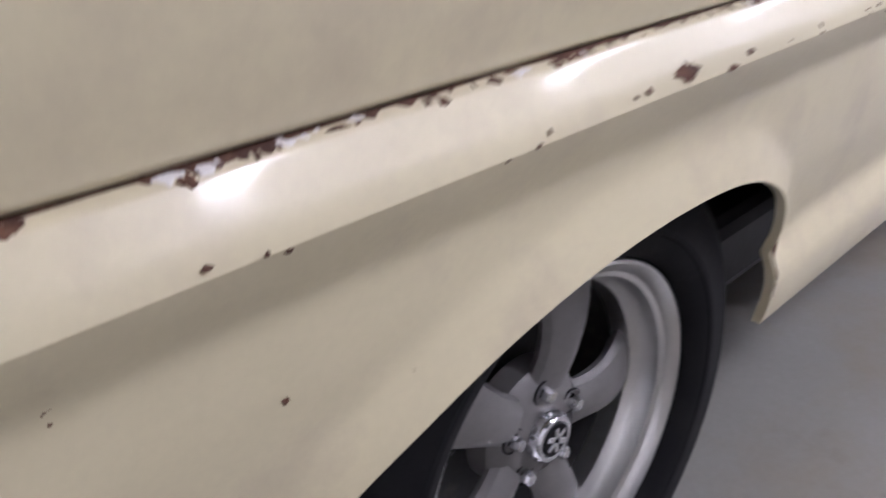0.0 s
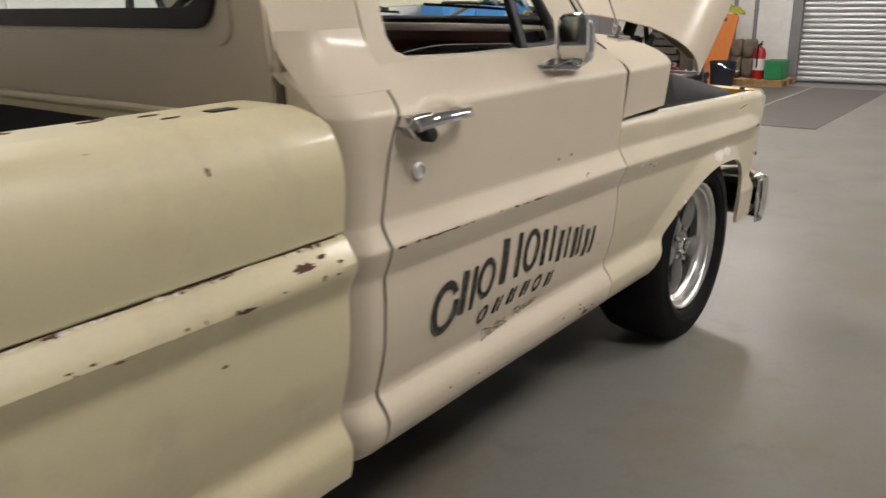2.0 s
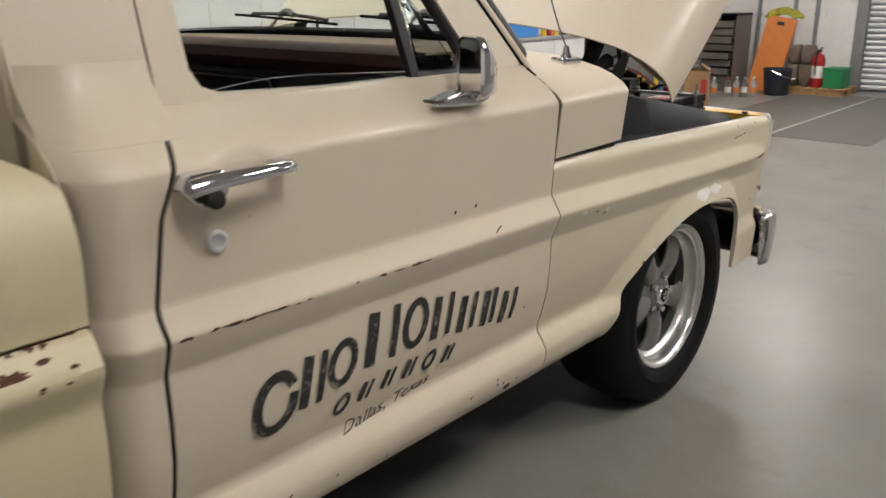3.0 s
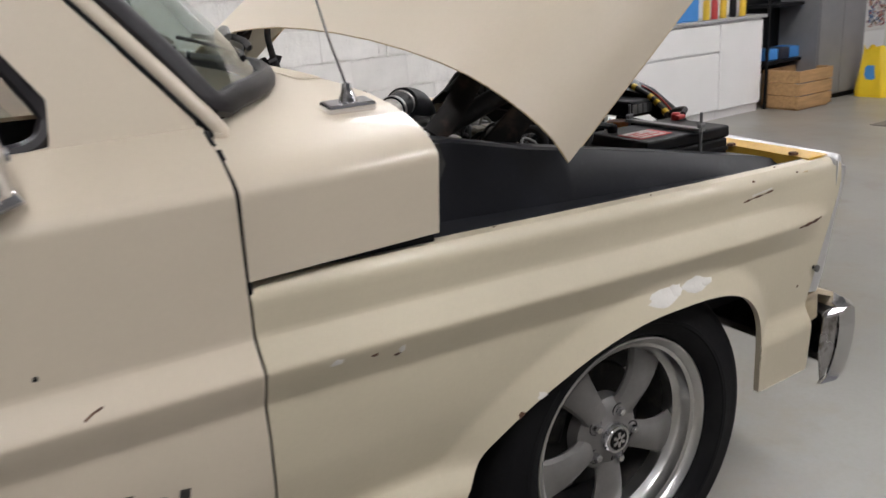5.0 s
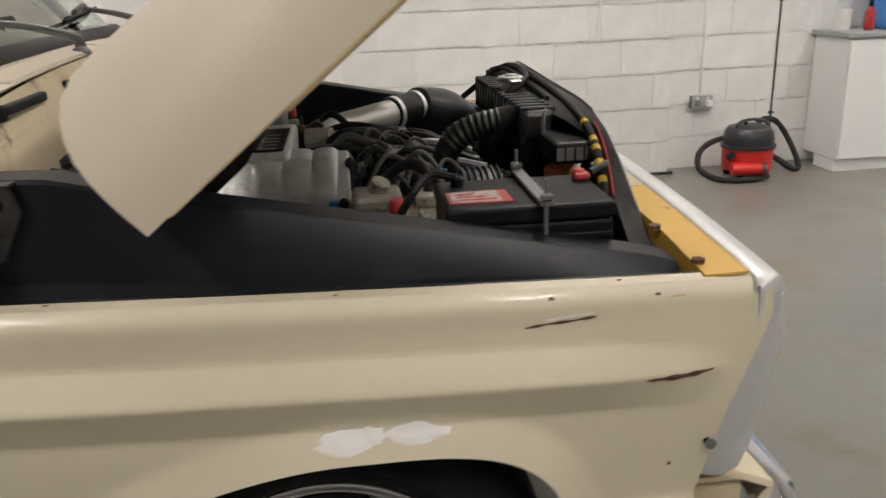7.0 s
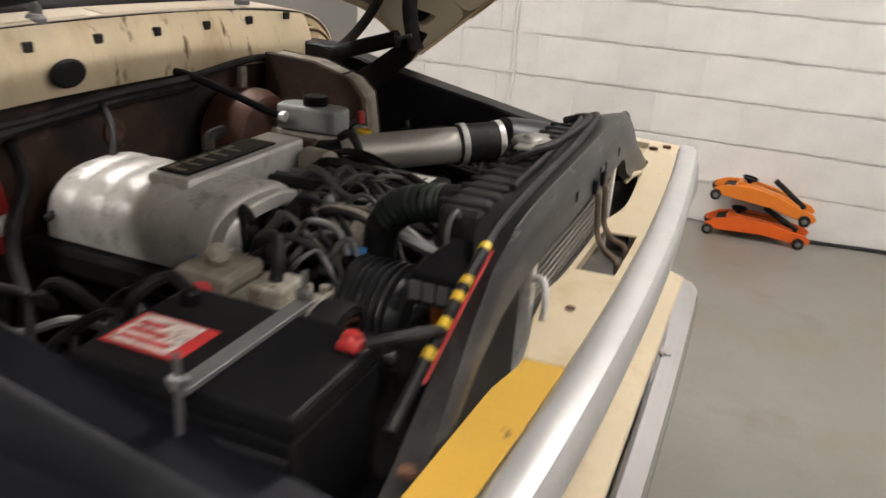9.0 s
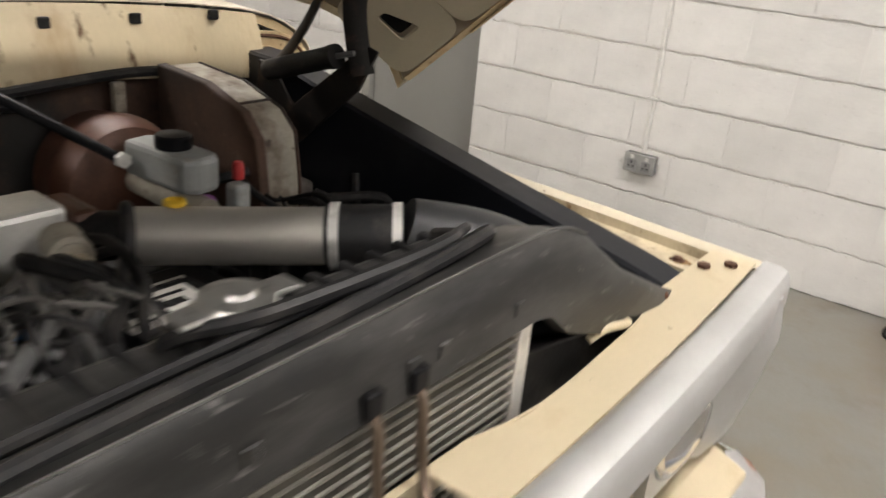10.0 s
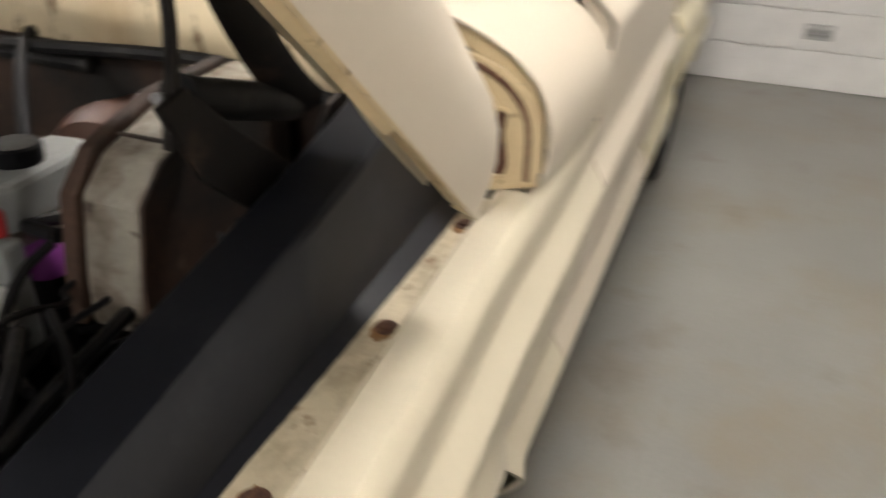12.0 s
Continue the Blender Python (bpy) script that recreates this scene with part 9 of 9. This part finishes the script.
def lay(owner, x0, x1, z0, z1, y, m, as_parts, phase=0.0, far=None):
    """Courses of blocks on a wall face; either parts of their own or added to one joined mesh."""
    r = random.Random(int(x0 * 100) + int(z0 * 100) + 7)
    n0, n1 = int(round(z0 / CH)), int(round(z1 / CH))
    for k in range(n0, n1):
        for a, b in spans(x0, x1, k, phase):
            dy = 0.0030 * (r.random() - 0.5) - 0.006
            if as_parts:
                o = new("block", r.choice(block_meshes))
                o.parent = owner
                o.matrix_parent_inverse = Matrix()
                o.matrix_basis = owner.matrix_basis.inverted() @ m @ pose(a, y + dy, k * CH + JOINT / 2) @ Matrix.Diagonal(((b - a - GAP) / (CW - JOINT), 1, 1, 1))
            else:
                vs = [(a, y + dy, k * CH + JOINT / 2), (b - GAP, y + dy, k * CH + JOINT / 2), (b - GAP, y + dy, (k + 1) * CH - JOINT / 2), (a, y + dy, (k + 1) * CH - JOINT / 2)]
                base = len(far[0])
                far[0].extend(vs + [(x_, y + 0.0058, z_) for x_, _, z_ in vs])
                far[1].extend([tuple(base + i for i in f) for f in ((0, 1, 2, 3), (0, 4, 5, 1), (1, 5, 6, 2), (2, 6, 7, 3), (3, 7, 4, 0))])


def far_blocks(owner, m, data):
    me = bpy.data.meshes.new("blocks")
    me.from_pydata(data[0], [], data[1])
    me.materials.append(M_BLOCK)
    me.update()
    o = new("blocks", me)
    o.parent = owner
    o.matrix_basis = owner.matrix_basis.inverted() @ m
    o["kind"] = "stuff"
    o["label"] = "white painted blocks"


TOP_ROW = 18 * CH
# long wall: the stretch beside the truck as single blocks
lay(wall_north, XA, DOOR_A, 0, 9 * CH, 0.0, ROOM, True)
lay(wall_north, DOOR_B, PIER, 0, 9 * CH, 0.0, ROOM, True)
lay(wall_north, PIER, 3.345, 0, 9 * CH, RECESS, ROOM, True)
data = ([], [])
lay(wall_north, XA, DOOR_A, 9 * CH, TOP_ROW, 0.0, ROOM, False, 0, data)
lay(wall_north, DOOR_A, DOOR_B, 10 * CH, TOP_ROW, 0.0, ROOM, False, 0, data)
lay(wall_north, DOOR_B, PIER, 9 * CH, TOP_ROW, 0.0, ROOM, False, 0, data)
lay(wall_north, PIER, 3.345, 9 * CH, TOP_ROW, RECESS, ROOM, False, 0, data)
lay(wall_north, 3.345, XB, 0, TOP_ROW, RECESS, ROOM, False, 0.1, data)
far_blocks(wall_north, ROOM, data)
# end wall behind the truck; its local x runs towards the long wall
WEST = ROOM @ pose(XA, 0, 0, 0, 0, 90) @ pose(0, 0, 0)
lay(wall_west, -3.0, 0.0, 0, 8 * CH, 0.0, WEST, True)
data = ([], [])
lay(wall_west, YS, -3.0, 0, TOP_ROW, 0.0, WEST, False, 0, data)
lay(wall_west, -3.0, 0.0, 8 * CH, TOP_ROW, 0.0, WEST, False, 0, data)
far_blocks(wall_west, WEST, data)
EAST = ROOM @ pose(XB, 0, 0, 0, 0, -90)
data = ([], [])
lay(wall_east, 0.0 - RECESS, -SH_B - 0.06, 0, TOP_ROW, 0.0, EAST, False, 0, data)
far_blocks(wall_east, EAST, data)
